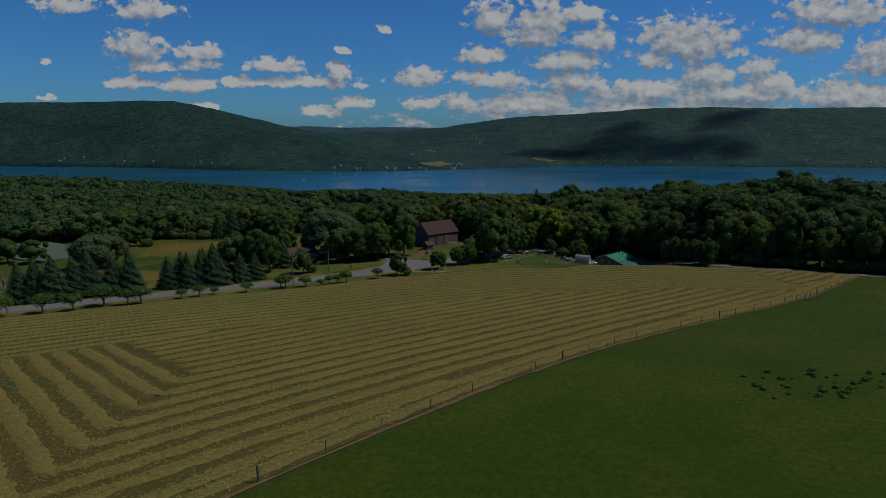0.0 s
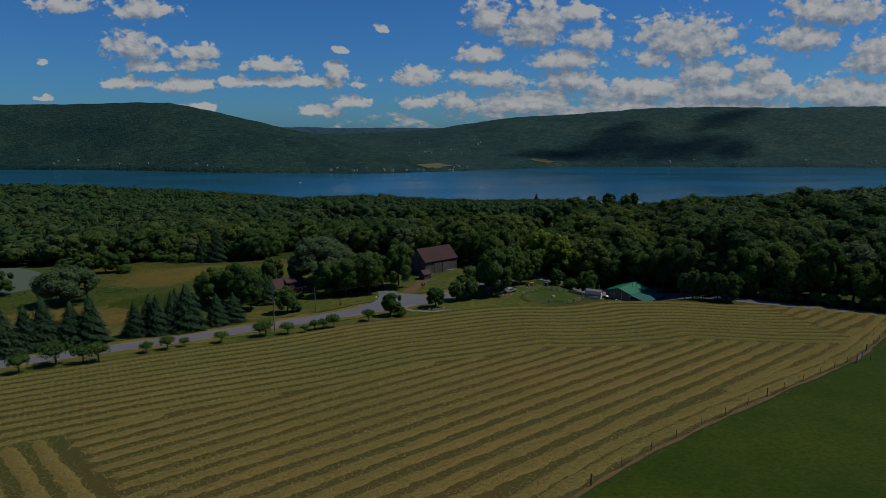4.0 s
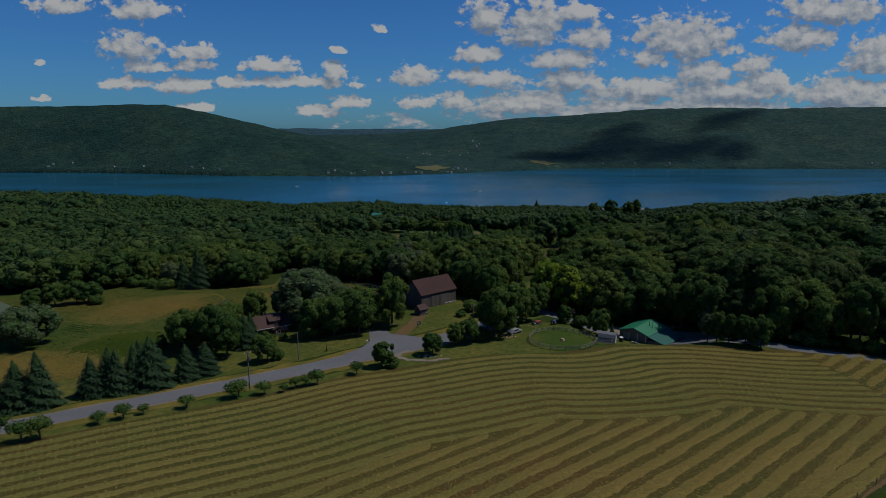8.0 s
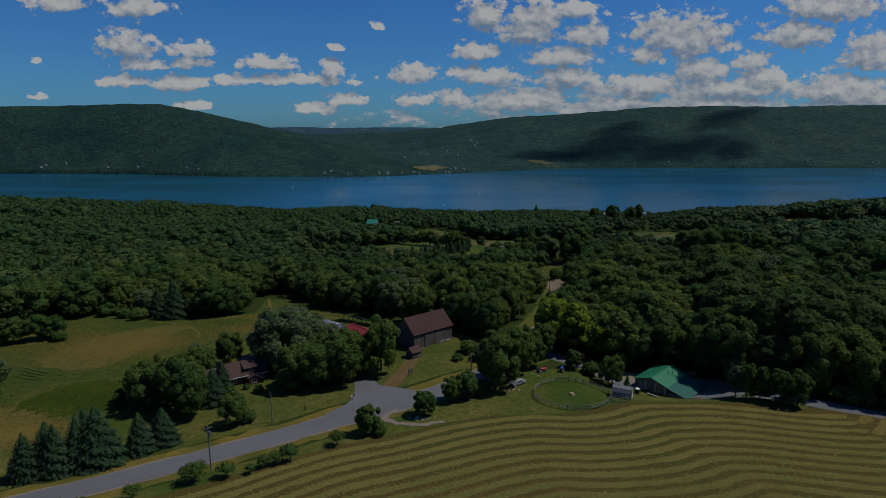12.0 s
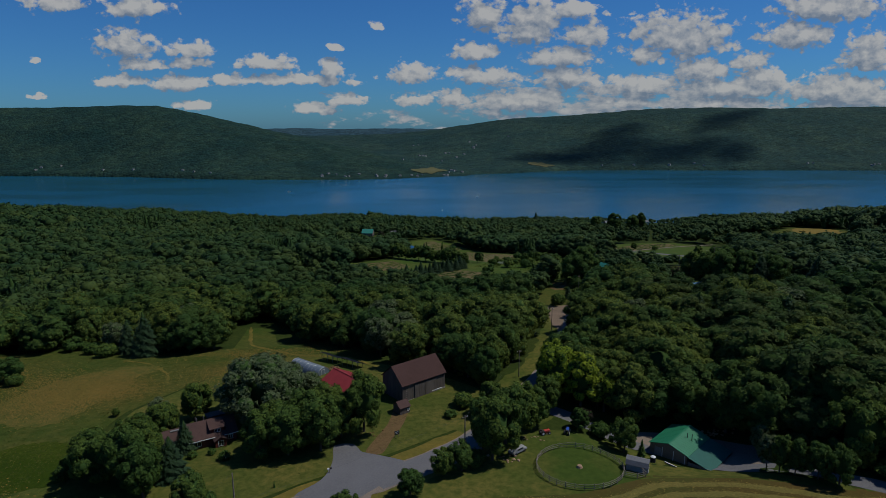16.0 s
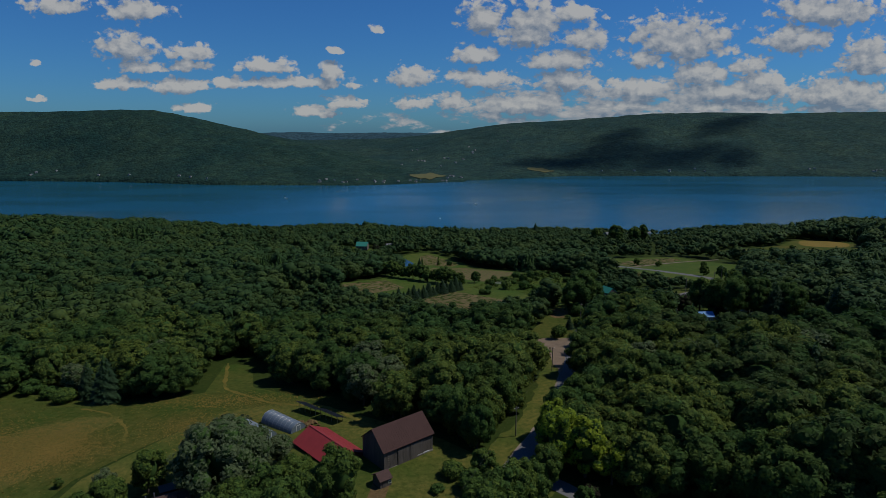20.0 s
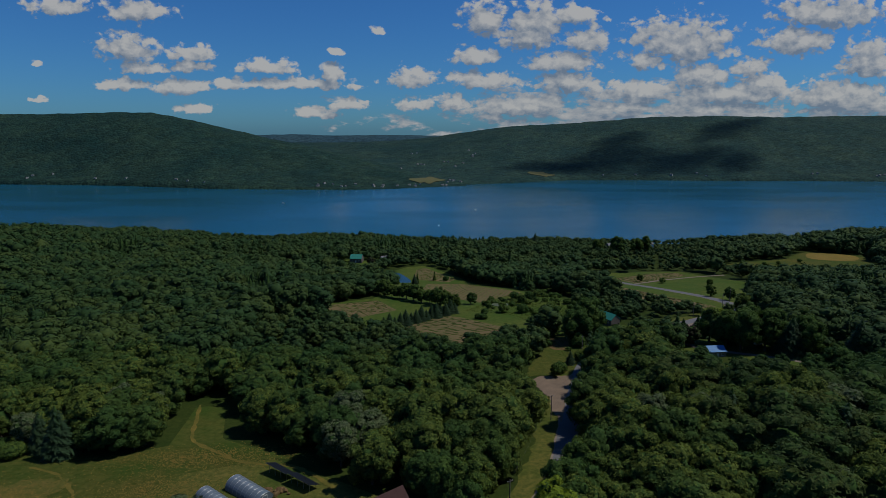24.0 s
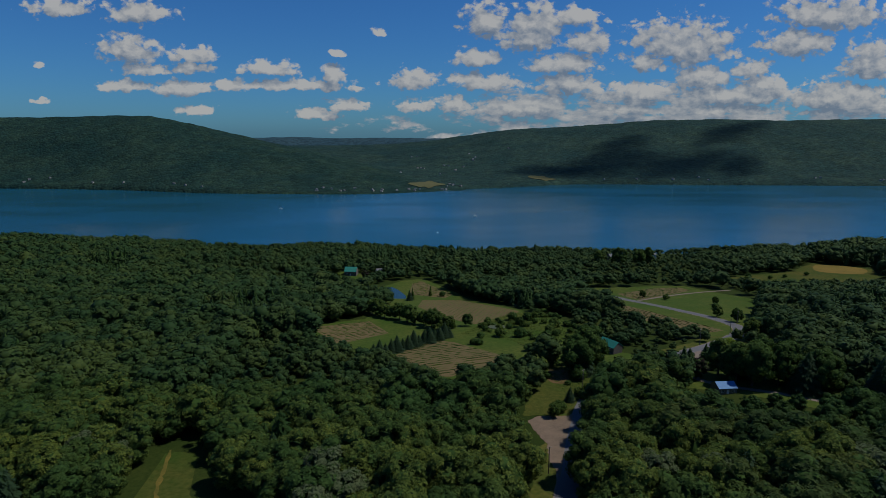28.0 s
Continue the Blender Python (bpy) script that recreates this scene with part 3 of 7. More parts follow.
def hill(name, bear, crest, dist, shore, cols, rows, material, label, rough=3.2, back=600):
    b = np.linspace(bear[0], bear[-1], cols)
    top, far, near = (np.interp(b, bear, v) for v in (crest, dist, shore))
    for k in range(3):
        top[1:-1] = 0.25 * top[:-2] + 0.5 * top[1:-1] + 0.25 * top[2:]
        near[1:-1] = 0.25 * near[:-2] + 0.5 * near[1:-1] + 0.25 * near[2:]
    t = np.concatenate([np.linspace(0, 1, rows), 1 + np.linspace(0.04, 0.6, 8)])
    T, Bb = np.meshgrid(t, b, indexing="ij")
    Yh = near + (far - near) * np.minimum(T, 1) + np.maximum(T - 1, 0) * back
    s = np.minimum(T, 1)
    form = 0.035 * np.minimum(s * 25, 1) + 0.965 * (0.55 * s + 0.45 * s * s * (3 - 2 * s))
    Zh = np.maximum(top, 0) * form - np.maximum(T - 1, 0) * 90
    Xh = Bb * Yh
    Z2 = Zh.copy()
    for a, c in np.ndindex(Zh.shape):
        p = Vector((Xh[a, c], Yh[a, c], 0))
        swell = (noise.noise(p * 0.0035) * 11 + noise.noise(p * 0.011) * 4) * s[a, c] * (1 - s[a, c]) * 4
        Z2[a, c] += swell + (noise.noise(p * 0.017) * 0.9 + noise.noise(p * 0.04) * 0.4) * rough * min(1, 12 * s[a, c])
    Z2[0, :] = -6
    v = np.stack([Xh, Yh, Z2], 2).reshape(-1, 3)
    m, n = Xh.shape
    i = (np.arange(m - 1)[:, None] * n + np.arange(n - 1)).ravel()
    ob = new(name, fast_mesh(name, v, np.stack([i, i + 1, i + n + 1, i + n], 1), material, flat=False))
    return tagged(ob, label, "hill", kind="structure")


def bearing(px):
    return (px - 784) / 1045


def rise(py, d):
    return 129.6 + (230.4 - py) / 1045 * d


LX = [-500, -200, 0, 150, 250, 310, 340, 400, 450, 500, 560, 640, 700, 770, 830]
LT = [196, 190, 187, 186, 183, 184, 188, 201, 212, 224, 236, 254, 268, 284, 299]
LD = [2600, 2560, 2520, 2520, 2520, 2520, 2520, 2520, 2510, 2500, 2480, 2440, 2380, 2300, 2200]
LSH = [2150, 2100, 2050, 2030, 2000, 1960, 1940, 1900, 1890, 1885, 1880, 1880, 1900, 1960, 2010]
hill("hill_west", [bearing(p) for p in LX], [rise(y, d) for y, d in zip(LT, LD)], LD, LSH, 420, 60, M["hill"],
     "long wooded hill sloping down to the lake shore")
RX = [420, 520, 600, 700, 780, 800, 900, 1000, 1100, 1140, 1250, 1350, 1450, 1568, 1800, 2100]
RT = [236, 236, 236, 233, 226, 222, 208, 203, 195, 192, 190, 192, 190, 189, 186, 184]
RD = [3300, 3300, 3300, 3250, 3200, 3200, 3100, 3050, 3000, 3000, 2950, 2950, 2950, 2950, 3000, 3100]
RSH = [2150, 2100, 2060, 2020, 2010, 2020, 2110, 2230, 2240, 2230, 2220, 2210, 2200, 2180, 2150, 2150]
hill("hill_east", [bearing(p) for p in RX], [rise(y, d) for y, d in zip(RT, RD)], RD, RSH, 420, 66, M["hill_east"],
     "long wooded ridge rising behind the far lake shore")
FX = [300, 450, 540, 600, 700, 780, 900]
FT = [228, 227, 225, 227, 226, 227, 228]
hill("hill_distant", [bearing(p) for p in FX], [rise(y, 4050) for y in FT], [4050] * 7, [3300] * 7, 160, 20, M["hillhaze"],
     "low wooded hills at the far end of the valley, tinted by haze", 3.0, 200)

# ---- roads, fields, yards ----
ROAD = rounded([(-330, 15), (-250, 50), (-180, 87), (-118, 120.6), (-64, 152.8), (-35.7, 171.0), (-25, 178.2), (-5, 190.0), (9, 201), (18, 212), (24, 223),
                (30, 234), (41, 255), (49, 282), (58, 315), (65, 336), (74, 356), (86, 371), (104, 388), (133, 407), (152, 420), (176, 443),
                (186, 466), (184, 500), (177, 527), (165, 572), (152, 611), (136, 634), (117, 651), (92, 672), (60, 700)], 3.0)
DRIVE_R = rounded([(27, 224), (36, 213), (48, 205), (58, 200), (66, 193), (74, 190.5), (83, 186), (92, 180), (104, 172), (140, 148), (210, 105)], 3.0)

ribbon("road", ROAD, 6.7, 0.09, M["asphalt"], "worn grey two-lane asphalt country road", "road", across=6, crown=0.06)
ribbon("road_shoulder", ROAD, 7.9, 0.05, M["gravel"], "narrow gravel shoulder beside the road", "road shoulder", wobble=0.35)
ribbon("roadside_grass", [q for q in ROAD if q[1] > 203], 20.0, 0.035, M["lawn"], "green grass verge along the wooded road", "verge", wobble=0.9)
ribbon("roadside_verge", [q for q in ROAD if q[1] < 206], 13.0, 0.03, M["verge"], "dry yellow grass verge along the road", "verge", wobble=0.9)
ribbon("gravel_drive", DRIVE_R, 4.6, 0.06, M["asphalt"], "grey gravel lane along the wood's edge", "lane", wobble=0.4)

FENCE = rounded([(-66, 1), (-40, 22.5), (-18, 42.0), (3, 63.2), (25, 83.8), (53.7, 105.8), (76, 122.5), (95, 140.7), (117, 163)], 3.0)
FAR_EDGE = rounded([(117, 163), (112, 172), (96, 178), (83.7, 179), (72, 182.7), (62, 185.4), (53, 185.5), (44.6, 185), (37.5, 181.2), (30, 180), (21, 181.2), (10.5, 179.3),
                    (2, 176.5), (-10.4, 170.5), (-22, 166), (-32, 159.5), (-42, 152), (-59, 143), (-73, 134.5), (-96, 120), (-130, 99), (-175, 75)], 3.0)
FIELD = FENCE + FAR_EDGE[1:] + [(-190, 30), (-130, -25), (-66, 4)]
hay_field = drape("hay_field", FENCE + [(x, y + 1.7) for x, y in FAR_EDGE[1:]] + FIELD[-3:], 2.0, 0.05, M["stubble"], "mown hay field of brown and green stubble", "field", edge=0.3)
PASTURE = [(FENCE[0][0] + 1, FENCE[0][1] - 2)] + [(x + 0.9, y - 0.9) for x, y in FENCE] + [(160, 140), (260, 90), (330, 0), (300, -200), (-30, -200)]
drape("pasture", PASTURE, 3.0, 0.04, M["pasture"], "lush short green pasture behind a wire fence", "pasture")
ribbon("fence_track", [(x + 0.2, y - 0.2) for x, y in FENCE], 0.5, 0.075, M["dirt"], "narrow strip of bare brown earth under the fence", "track", wobble=0.25)

# lawns and meadows
drape("roadside_lawn", [(-118, 113), (-64, 144.5), (-33, 164), (-22, 171.5), (-6, 183), (10, 193), (21, 208), (30, 207), (45, 204), (56, 199), (66, 190), (84, 182), (98, 175.5),
                        (96, 179), (83.7, 180), (72, 183.5), (62, 186.5), (53, 186.5), (44, 185.5), (30, 180.5), (12, 180), (2, 177), (-22, 166.5), (-42, 153), (-73, 135), (-96, 120.5), (-120, 106)],
      1.8, 0.055, M["lawn"], "mown green lawn strip between field and road", "lawn")
drape("front_yard", [(-118, 131), (-66, 160), (-38, 178), (-27, 186), (-8, 198), (6, 208), (15, 219), (18, 228), (6, 240), (-14, 254), (-38, 270), (-60, 262), (-80, 225), (-82, 190), (-100, 168), (-140, 140)],
      2.4, 0.045, M["lawn"], "mown farmyard lawn with dry patches", "lawn")
drape("meadow", [(-84, 186), (-82, 224), (-60, 262), (-38, 270.5), (-30, 268), (-40, 275), (-58, 286), (-68, 316), (-80, 320), (-73, 282), (-88, 272), (-106, 272), (-130, 292), (-150, 284),
                 (-210, 262), (-260, 220), (-240, 160), (-142, 142), (-102, 168)], 3.0, 0.05, M["meadow"], "rough meadow of tall green and tawny grass", "meadow")
drape("garden", [(-104, 192), (-100, 206), (-90, 208), (-80, 203), (-76, 192), (-88, 186)], 1.5, 0.08, M["pasture"], "lush green garden plot with low rows of plants", "garden", closed_round=3, edge=0.7)
drape("ripe_grass_oval", [(-122.5, 228.6), (-114.1, 219.9), (-103.1, 216), (-96, 221), (-94, 232), (-93, 247), (-88, 259), (-101, 261), (-114, 252), (-120.5, 240)], 1.6, 0.10, M["gold_mix"], "oval of ripe tawny grass in a meadow", "meadow", closed_round=4, edge=1.2)
drape("ripe_grass_patch", [(-124, 192), (-105, 191), (-92, 186), (-88, 178), (-91, 172.5), (-94, 167), (-112, 160), (-132, 168)], 1.6, 0.10, M["gold_mix"], "patch of ripe tawny grass by the road", "meadow", closed_round=4, edge=1.2)
for pts, w in (([(-134, 243), (-124.5, 228.5), (-115, 218.4), (-105.5, 213.4), (-95, 217.6)], 1.8), ([(-106.6, 268.9), (-96.5, 264.7), (-84.1, 253.1), (-80, 244)], 1.3), ([(-79, 320), (-72, 298), (-67.1, 285.8), (-58.6, 278), (-48, 269.5), (-39.6, 266.4), (-29.1, 263.6), (-13.7, 249)], 2.0)):
    ribbon("meadow_path", rounded(pts, 2.0), w * 0.6, 0.11, M["meadow"] if pts[0][0] < -120 else M["verge"], "worn dry track through long grass", "path", wobble=0.4)
# driveway of the farm, track to the barn, turning loop by the field
drape("farm_driveway", [(-26, 182), (-21.8, 188), (-20.8, 195), (-21.6, 202), (-17.2, 202.4), (-15, 198.8), (-11, 197.2), (-4.5, 193.6), (-10, 189)], 1.0, 0.115, M["asphalt"], "grey gravel driveway opening off the road", "driveway", closed_round=1.5)
drape("barn_track", [(-14, 198.3), (-10.3, 197.6), (-8.5, 204), (-6.3, 212), (-5.5, 221), (-8.8, 222), (-10.2, 212), (-12.3, 205)], 1.0, 0.10, M["dirt"], "worn earth track up to the barn", "track", closed_round=1.5)
ribbon("turning_loop", rounded([(-9, 184.4), (-11.7, 181), (-9.8, 177.8), (-3.9, 176.3), (1.5, 177.6)], 1.2), 1.4, 0.13, M["gravel"], "gravel turnout beside the road", "turnout", wobble=0.4)
drape("gravel_pulloff", [(45, 334), (50, 337.5), (57, 336.5), (64, 337), (62, 328), (57, 316), (51.5, 300), (48.5, 290), (47.5, 302), (48.8, 314), (46.5, 325)], 0.9, 0.115, M["pulloff"], "broad brown gravel pull-off beside the road", "pull-off", edge=0.35)
drape("glade_margin", [(44, 337.5), (52, 338.5), (63, 337.5), (70, 350), (79, 367), (73, 390), (64, 394), (57, 373), (47, 349)], 1.5, 0.09, M["meadow"], "tall tawny grass beside the wooded road", "meadow", edge=0.5)
drape("shed_yard", [(46, 208), (56, 203), (66, 195), (76, 193), (79, 199), (66, 209), (52, 211)], 1.5, 0.08, M["gravel"], "gravel yard behind the green-roofed shed", "yard", closed_round=2)

# clearings in the woods
drape("glade", [(52, 344), (60, 336), (68, 344), (80, 366), (88, 396), (84, 420), (90, 470), (90, 505), (72, 524), (52, 505), (36, 478), (24, 455), (50, 440), (64, 415)], 2.5, 0.06, M["valley"], "grassy glade between woods and vineyards", "glade")
drape("glade_dry_patch", [(60, 372), (67, 370), (70, 384), (63, 388)], 1.5, 0.12, M["dirt"], "bare orange earth patch in grass", "ground patch", closed_round=2)
drape("valley_grass", [(-72, 480), (-44, 434), (-16, 410), (15, 376), (36, 394), (52, 404), (24, 455), (36, 478), (52, 505), (72, 524), (34, 602), (28, 628), (-4, 690), (-24, 680), (-50, 636), (-48, 590), (-24, 560), (-36, 500)],
      5.0, 0.05, M["valley"], "mown grass round vineyard plots", "grass")
VINES = [("vineyard", [(-66, 477), (-42, 439), (-17, 461), (-32, 493)], 0.62), ("vineyard", [(-12, 412), (8, 444), (20, 438), (46, 408), (36, 396), (16, 381)], 0.30),
         ("vineyard", [(-4, 546), (-2, 590), (28, 592), (68, 524), (34, 480), (18, 500)], 1.3), ("vineyard", [(-14, 620), (-14, 668), (-6, 680), (23, 622), (16, 604)], 0.8),
         ("vineyard", [(139, 594), (160, 500), (173, 452), (160, 446), (141, 484), (122, 552)], 1.75), ("vineyard", [(162, 618), (198, 642), (226, 646), (230, 630), (170, 586)], 0.55)]
drape("roadside_fields", [(118, 552), (128, 610), (114, 652), (150, 648), (200, 654), (232, 654), (262, 576), (206, 486), (184, 446), (158, 436), (138, 480)], 5.0, 0.05, M["valley"], "green mown field either side of the road", "field")
drape("grass_strip", [(24, 456), (34, 463), (52, 438), (64, 403), (56, 393), (40, 408)], 4.0, 0.045, M["valley"], "strip of mown grass beside a vineyard", "grass")
ribbon("field_drive", rounded([(167, 580), (198, 603), (234, 620), (262, 628)], 4), 3.4, 0.2, M["gravel"], "pale gravel drive off the road", "driveway")
ribbon("house_drive", rounded([(152, 608), (128, 600), (104, 606), (92, 618)], 4), 3.2, 0.2, M["gravel"], "pale gravel drive off the road", "driveway")
drape("lakeside_meadow", [(286, 690), (330, 705), (366, 716), (426, 776), (460, 730), (416, 654), (308, 660)], 6.0, 0.06, M["meadow"], "rough meadow on the slope above the lake", "meadow")
drape("lakeside_gold", [(395, 720), (426, 765), (452, 735), (430, 705)], 5.0, 0.12, M["gold"], "patch of ripe golden grass in a meadow", "meadow", closed_round=6)
drape("blue_shed_yard", [(112, 360), (136, 346), (164, 320), (240, 290), (250, 310), (166, 342), (142, 376), (120, 374)], 3.0, 0.06, M["valley"], "grass yard round a blue-roofed shed", "yard")
ribbon("yard_drive", rounded([(140, 411), (132, 392), (122, 374), (126, 362), (150, 345), (172, 325), (250, 285)], 3), 3.0, 0.12, M["gravel"], "dirt drive through a shaded yard", "driveway")
drape("hidden_lawn", [(214, 330), (236, 325), (246, 345), (222, 352)], 3.0, 0.06, M["pasture"], "green lawn among trees", "lawn", closed_round=5)
drape("cabin_yard", [(84, 394), (100, 392), (106, 406), (92, 412)], 2.0, 0.08, M["valley"], "grass round a small cabin", "yard", closed_round=3)
drape("lodge_yard", [(-92, 676), (-60, 668), (-52, 700), (-84, 712)], 4.0, 0.06, M["valley"], "grass round a green-roofed lodge", "yard", closed_round=5)


def pool(name, poly, lift, material, label):
    poly = rounded(poly, 2.5, True)
    z = min(gz(*q) for q in poly) + lift
    cx, cy = sum(q[0] for q in poly) / len(poly), sum(q[1] for q in poly) / len(poly)
    bm = bmesh.new()
    top = [bm.verts.new((x, y, z)) for x, y in poly]
    low = [bm.verts.new((x, y, z - 6)) for x, y in poly]
    bm.faces.new(top)
    for i in range(len(top)):
        j = (i + 1) % len(top)
        bm.faces.new((top[j], top[i], low[i], low[j]))
    me = bpy.data.meshes.new(name)
    bm.to_mesh(me), bm.free()
    me.materials.append(material)
    return tagged(new(name, me), label, "pond", kind="structure")


pool("vineyard_pond", [(-41, 597), (-41, 622), (-30, 634), (-16, 605), (-20, 592), (-30, 590)], 3.4, M["pond"], "small blue pond among vineyards")
pool("meadow_pond", [(-188, 246), (-176, 254), (-152, 238), (-148, 218), (-168, 222)], 2.6, M["mudpond"], "still greenish pond in a meadow")
pool("garden_pond", [(41, 470), (46, 476), (52, 472), (48, 466)], 1.2, M["mudpond"], "small dark garden pond")

# ---- hay in windrows ----
def leaves_at(rs, pos, out, size, long=1.0, spread=0.55):
    """Three-cornered leaf sprays at the given places, facing roughly outward."""
    n = len(pos)
    nrm = out + rs.normal(0, spread, (n, 3))
    nrm /= np.linalg.norm(nrm, axis=1)[:, None]
    t = np.cross(nrm, rs.normal(0, 1, (n, 3)))
    t /= np.linalg.norm(t, axis=1)[:, None]
    b = np.cross(nrm, t)
    s = size * rs.uniform(0.65, 1.35, (n, 1))
    c = [pos - t * s * long * 0.9 - b * s * 0.5, pos + t * s * long * 0.9 - b * s * 0.5 * rs.uniform(0.4, 1.2, (n, 1)), pos + b * s * 1.1 - nrm * s * 0.3]
    return np.stack(c, 1).reshape(-1, 3), np.arange(3 * n).reshape(-1, 3)


def windrows():
    rr = random.Random(5)
    made = 0
    tufts = []
    fx, fy = 0.762, 0.648                     # along the fence
    edge_pts = [q for q in FAR_EDGE if q[0] < 90]

    def strip(line, width, mat):
        nonlocal made
        if len(line) < 5:
            return
        v, q = [], []
        n, across = len(line), 5
        for i, (x, y) in enumerate(line):
            x0, y0 = line[max(i - 1, 0)]
            x1, y1 = line[min(i + 1, n - 1)]
            ln = math.hypot(x1 - x0, y1 - y0) or 1
            ex, ey = (y1 - y0) / ln, -(x1 - x0) / ln
            w = width * (0.98 + 0.34 * noise.noise(Vector((x * 0.24, y * 0.24, made)))) * (0.25 if i in (0, n - 1) else 1)
            sway = 0.3 * noise.noise(Vector((x * 0.09, y * 0.09, made * 3.1)))
            for j in range(across + 1):
                o = (j / across - 0.5) * w + sway + (rr.uniform(-0.26, 0.26) if j in (0, across) else rr.uniform(-0.12, 0.12))
                px, py = x + ex * o, y + ey * o
                lump = 0.13 + 0.07 * noise.noise(Vector((px * 0.9, py * 0.9, 0))) + rr.uniform(-0.03, 0.03)
                for k in range(7):
                    side = rr.gauss(0, 0.38) * width
                    tufts.append((x + ex * (side + sway) + rr.uniform(-0.4, 0.4), y + ey * (side + sway) + rr.uniform(-0.4, 0.4), 0.07 + 0.17 * max(0, 1 - (2 * side / w) ** 2) + rr.uniform(0, 0.05)))
                v.append((px, py, gz(px, py) + 0.03 + (lump * (1 - (2 * j / across - 1) ** 2) + 0.045 if 0 < j < across else -0.02)))
        for i in range(n - 1):
            for j in range(across):
                a = i * (across + 1) + j
                q.append((a, a + 1, a + across + 2, a + across + 1))
        ob = new("windrow", fast_mesh("windrow", v, q, mat, flat=True))
        ob.parent = hay_field
        made += 1

    # rows that follow the far edge, then rows along the fence, then short rows across the near corner
    gap, band = 3.6, 12

    def offset_line(k):
        out = []
        for i in range(0, len(edge_pts), 1):
            x, y = edge_pts[i]
            x0, y0 = edge_pts[max(i - 2, 0)]
            x1, y1 = edge_pts[min(i + 2, len(edge_pts) - 1)]
            ln = math.hypot(x1 - x0, y1 - y0)
            out.append((x - (y1 - y0) / ln * k, y + (x1 - x0) / ln * k))
        return out

    def rows(lines, width, test, mat):
        """Cuts each line to the stretches that pass the test, and lays a windrow along each."""
        flat = np.array([q for line in lines for q in line])
        good = inside(FIELD, flat[:, 0], flat[:, 1]) & test(flat[:, 0], flat[:, 1], np.repeat(np.arange(len(lines)), [len(line) for line in lines]))
        i = 0
        for line in lines:
            run = []
            for q in line:
                if good[i]:
                    run.append(q)
                else:
                    strip(run, width, mat)
                    run = []
                i += 1
            strip(run, width, mat)

    lines = []
    for k in range(band):
        line = offset_line(2.4 + k * gap)
        line = rounded(line, 0.9)
        for s in range(6):                                 # ease out kinks
            line = [line[0]] + [tuple((a[c] + 2 * b[c] + e[c]) / 4 for c in (0, 1)) for a, b, e in zip(line, line[1:], line[2:])] + [line[-1]]
        lines.append(line)
    rows(lines, 2.15, lambda x, y, k: (nearest(edge_pts, x, y, False)[0] > 1.1 + k * gap) & (nearest(FENCE, x, y, False)[0] > 2.0 + 0.12 * k), M["hay_green"])
    lim = 2.4 + (band - 0.6) * gap
    lines = []
    for k in range(34):
        d = 1.4 + k * gap
        lines.append([(-18 + fx * s - fy * d, 41 + fy * s + fx * d) for s in np.arange(-150, 190, 0.9) if not (-18 + fx * s - fy * d < -35.2 and d > 6 and 41 + fy * s + fx * d < 74.5 - 1.0 * (-18 + fx * s - fy * d + 34.5))])
    (ax, ay), (bx, by) = edge_pts[0], edge_pts[2]
    rows(lines, 2.35, lambda x, y, k: ((nearest(edge_pts, x, y, False)[0] > lim) | ((x - ax) * (bx - ax) + (y - ay) * (by - ay) < -1)) & (nearest(FAR_EDGE, x, y, False)[0] > 2)
         & (nearest(FENCE, x, y, False)[0] > 5.2), M["hay_bed"])
    lines = []
    for off in (1.7, 4.1):                                 # two rows along the fence itself
        run = []
        for (x0, y0), (x1, y1) in zip(FENCE, FENCE[1:]):
            ln = math.hypot(x1 - x0, y1 - y0)
            run.append((x0 - (y1 - y0) / ln * off, y0 + (x1 - x0) / ln * off))
        lines.append(rounded(run, 0.9))
    rows(lines, 2.2, lambda x, y, k: nearest(FAR_EDGE, x, y, False)[0] > 2, M["hay_bed"])
    lines = []
    for k in range(0, 24):                                # short rows across, square to the headland
        x0, y0 = -34.6, 70.8 - 4.85 * k
        lines.append([(x0 - 0.704 * q, y0 + 0.710 * q) for q in np.arange(0, 90, 0.9)])
    rows(lines, 2.15, lambda x, y, k: (nearest(edge_pts, x, y, False)[0] > lim) & (nearest(FENCE, x, y, False)[0] > 4), M["hay_bed"])

    # loose straw thrown up in tufts
    rs = np.random.RandomState(2)
    p = np.array(tufts)
    p[:, 2] += land(p[:, 0], p[:, 1])
    v, q = leaves_at(rs, p, np.tile((0.0, 0.0, 1.0), (len(p), 1)), 0.045, long=4.6, spread=0.25)
    ob = new("loose_hay", fast_mesh("loose_hay", v, q, M["hay"], rs.beta(1.6, 1.6, len(q))))
    ob.parent = hay_field
    tagged(ob, "loose tufts of straw on the rows", kind="stuff")


windrows()


def grass_tufts(name, poly, count, size, material, seed, label):
    rs = np.random.RandomState(seed)
    xs, ys = [q[0] for q in poly], [q[1] for q in poly]
    x, y = rs.uniform(min(xs), max(xs), count), rs.uniform(min(ys), max(ys), count)
    keep = inside(poly, x, y)
    x, y = x[keep], y[keep]
    p = np.stack([x, y, land(x, y) + size * 0.35], 1)
    v, q = leaves_at(rs, p, np.tile((0.0, 0.0, 1.0), (len(p), 1)), size, spread=0.3)
    tagged(new(name, fast_mesh(name, v, q, material)), label, "grass", kind="stuff")


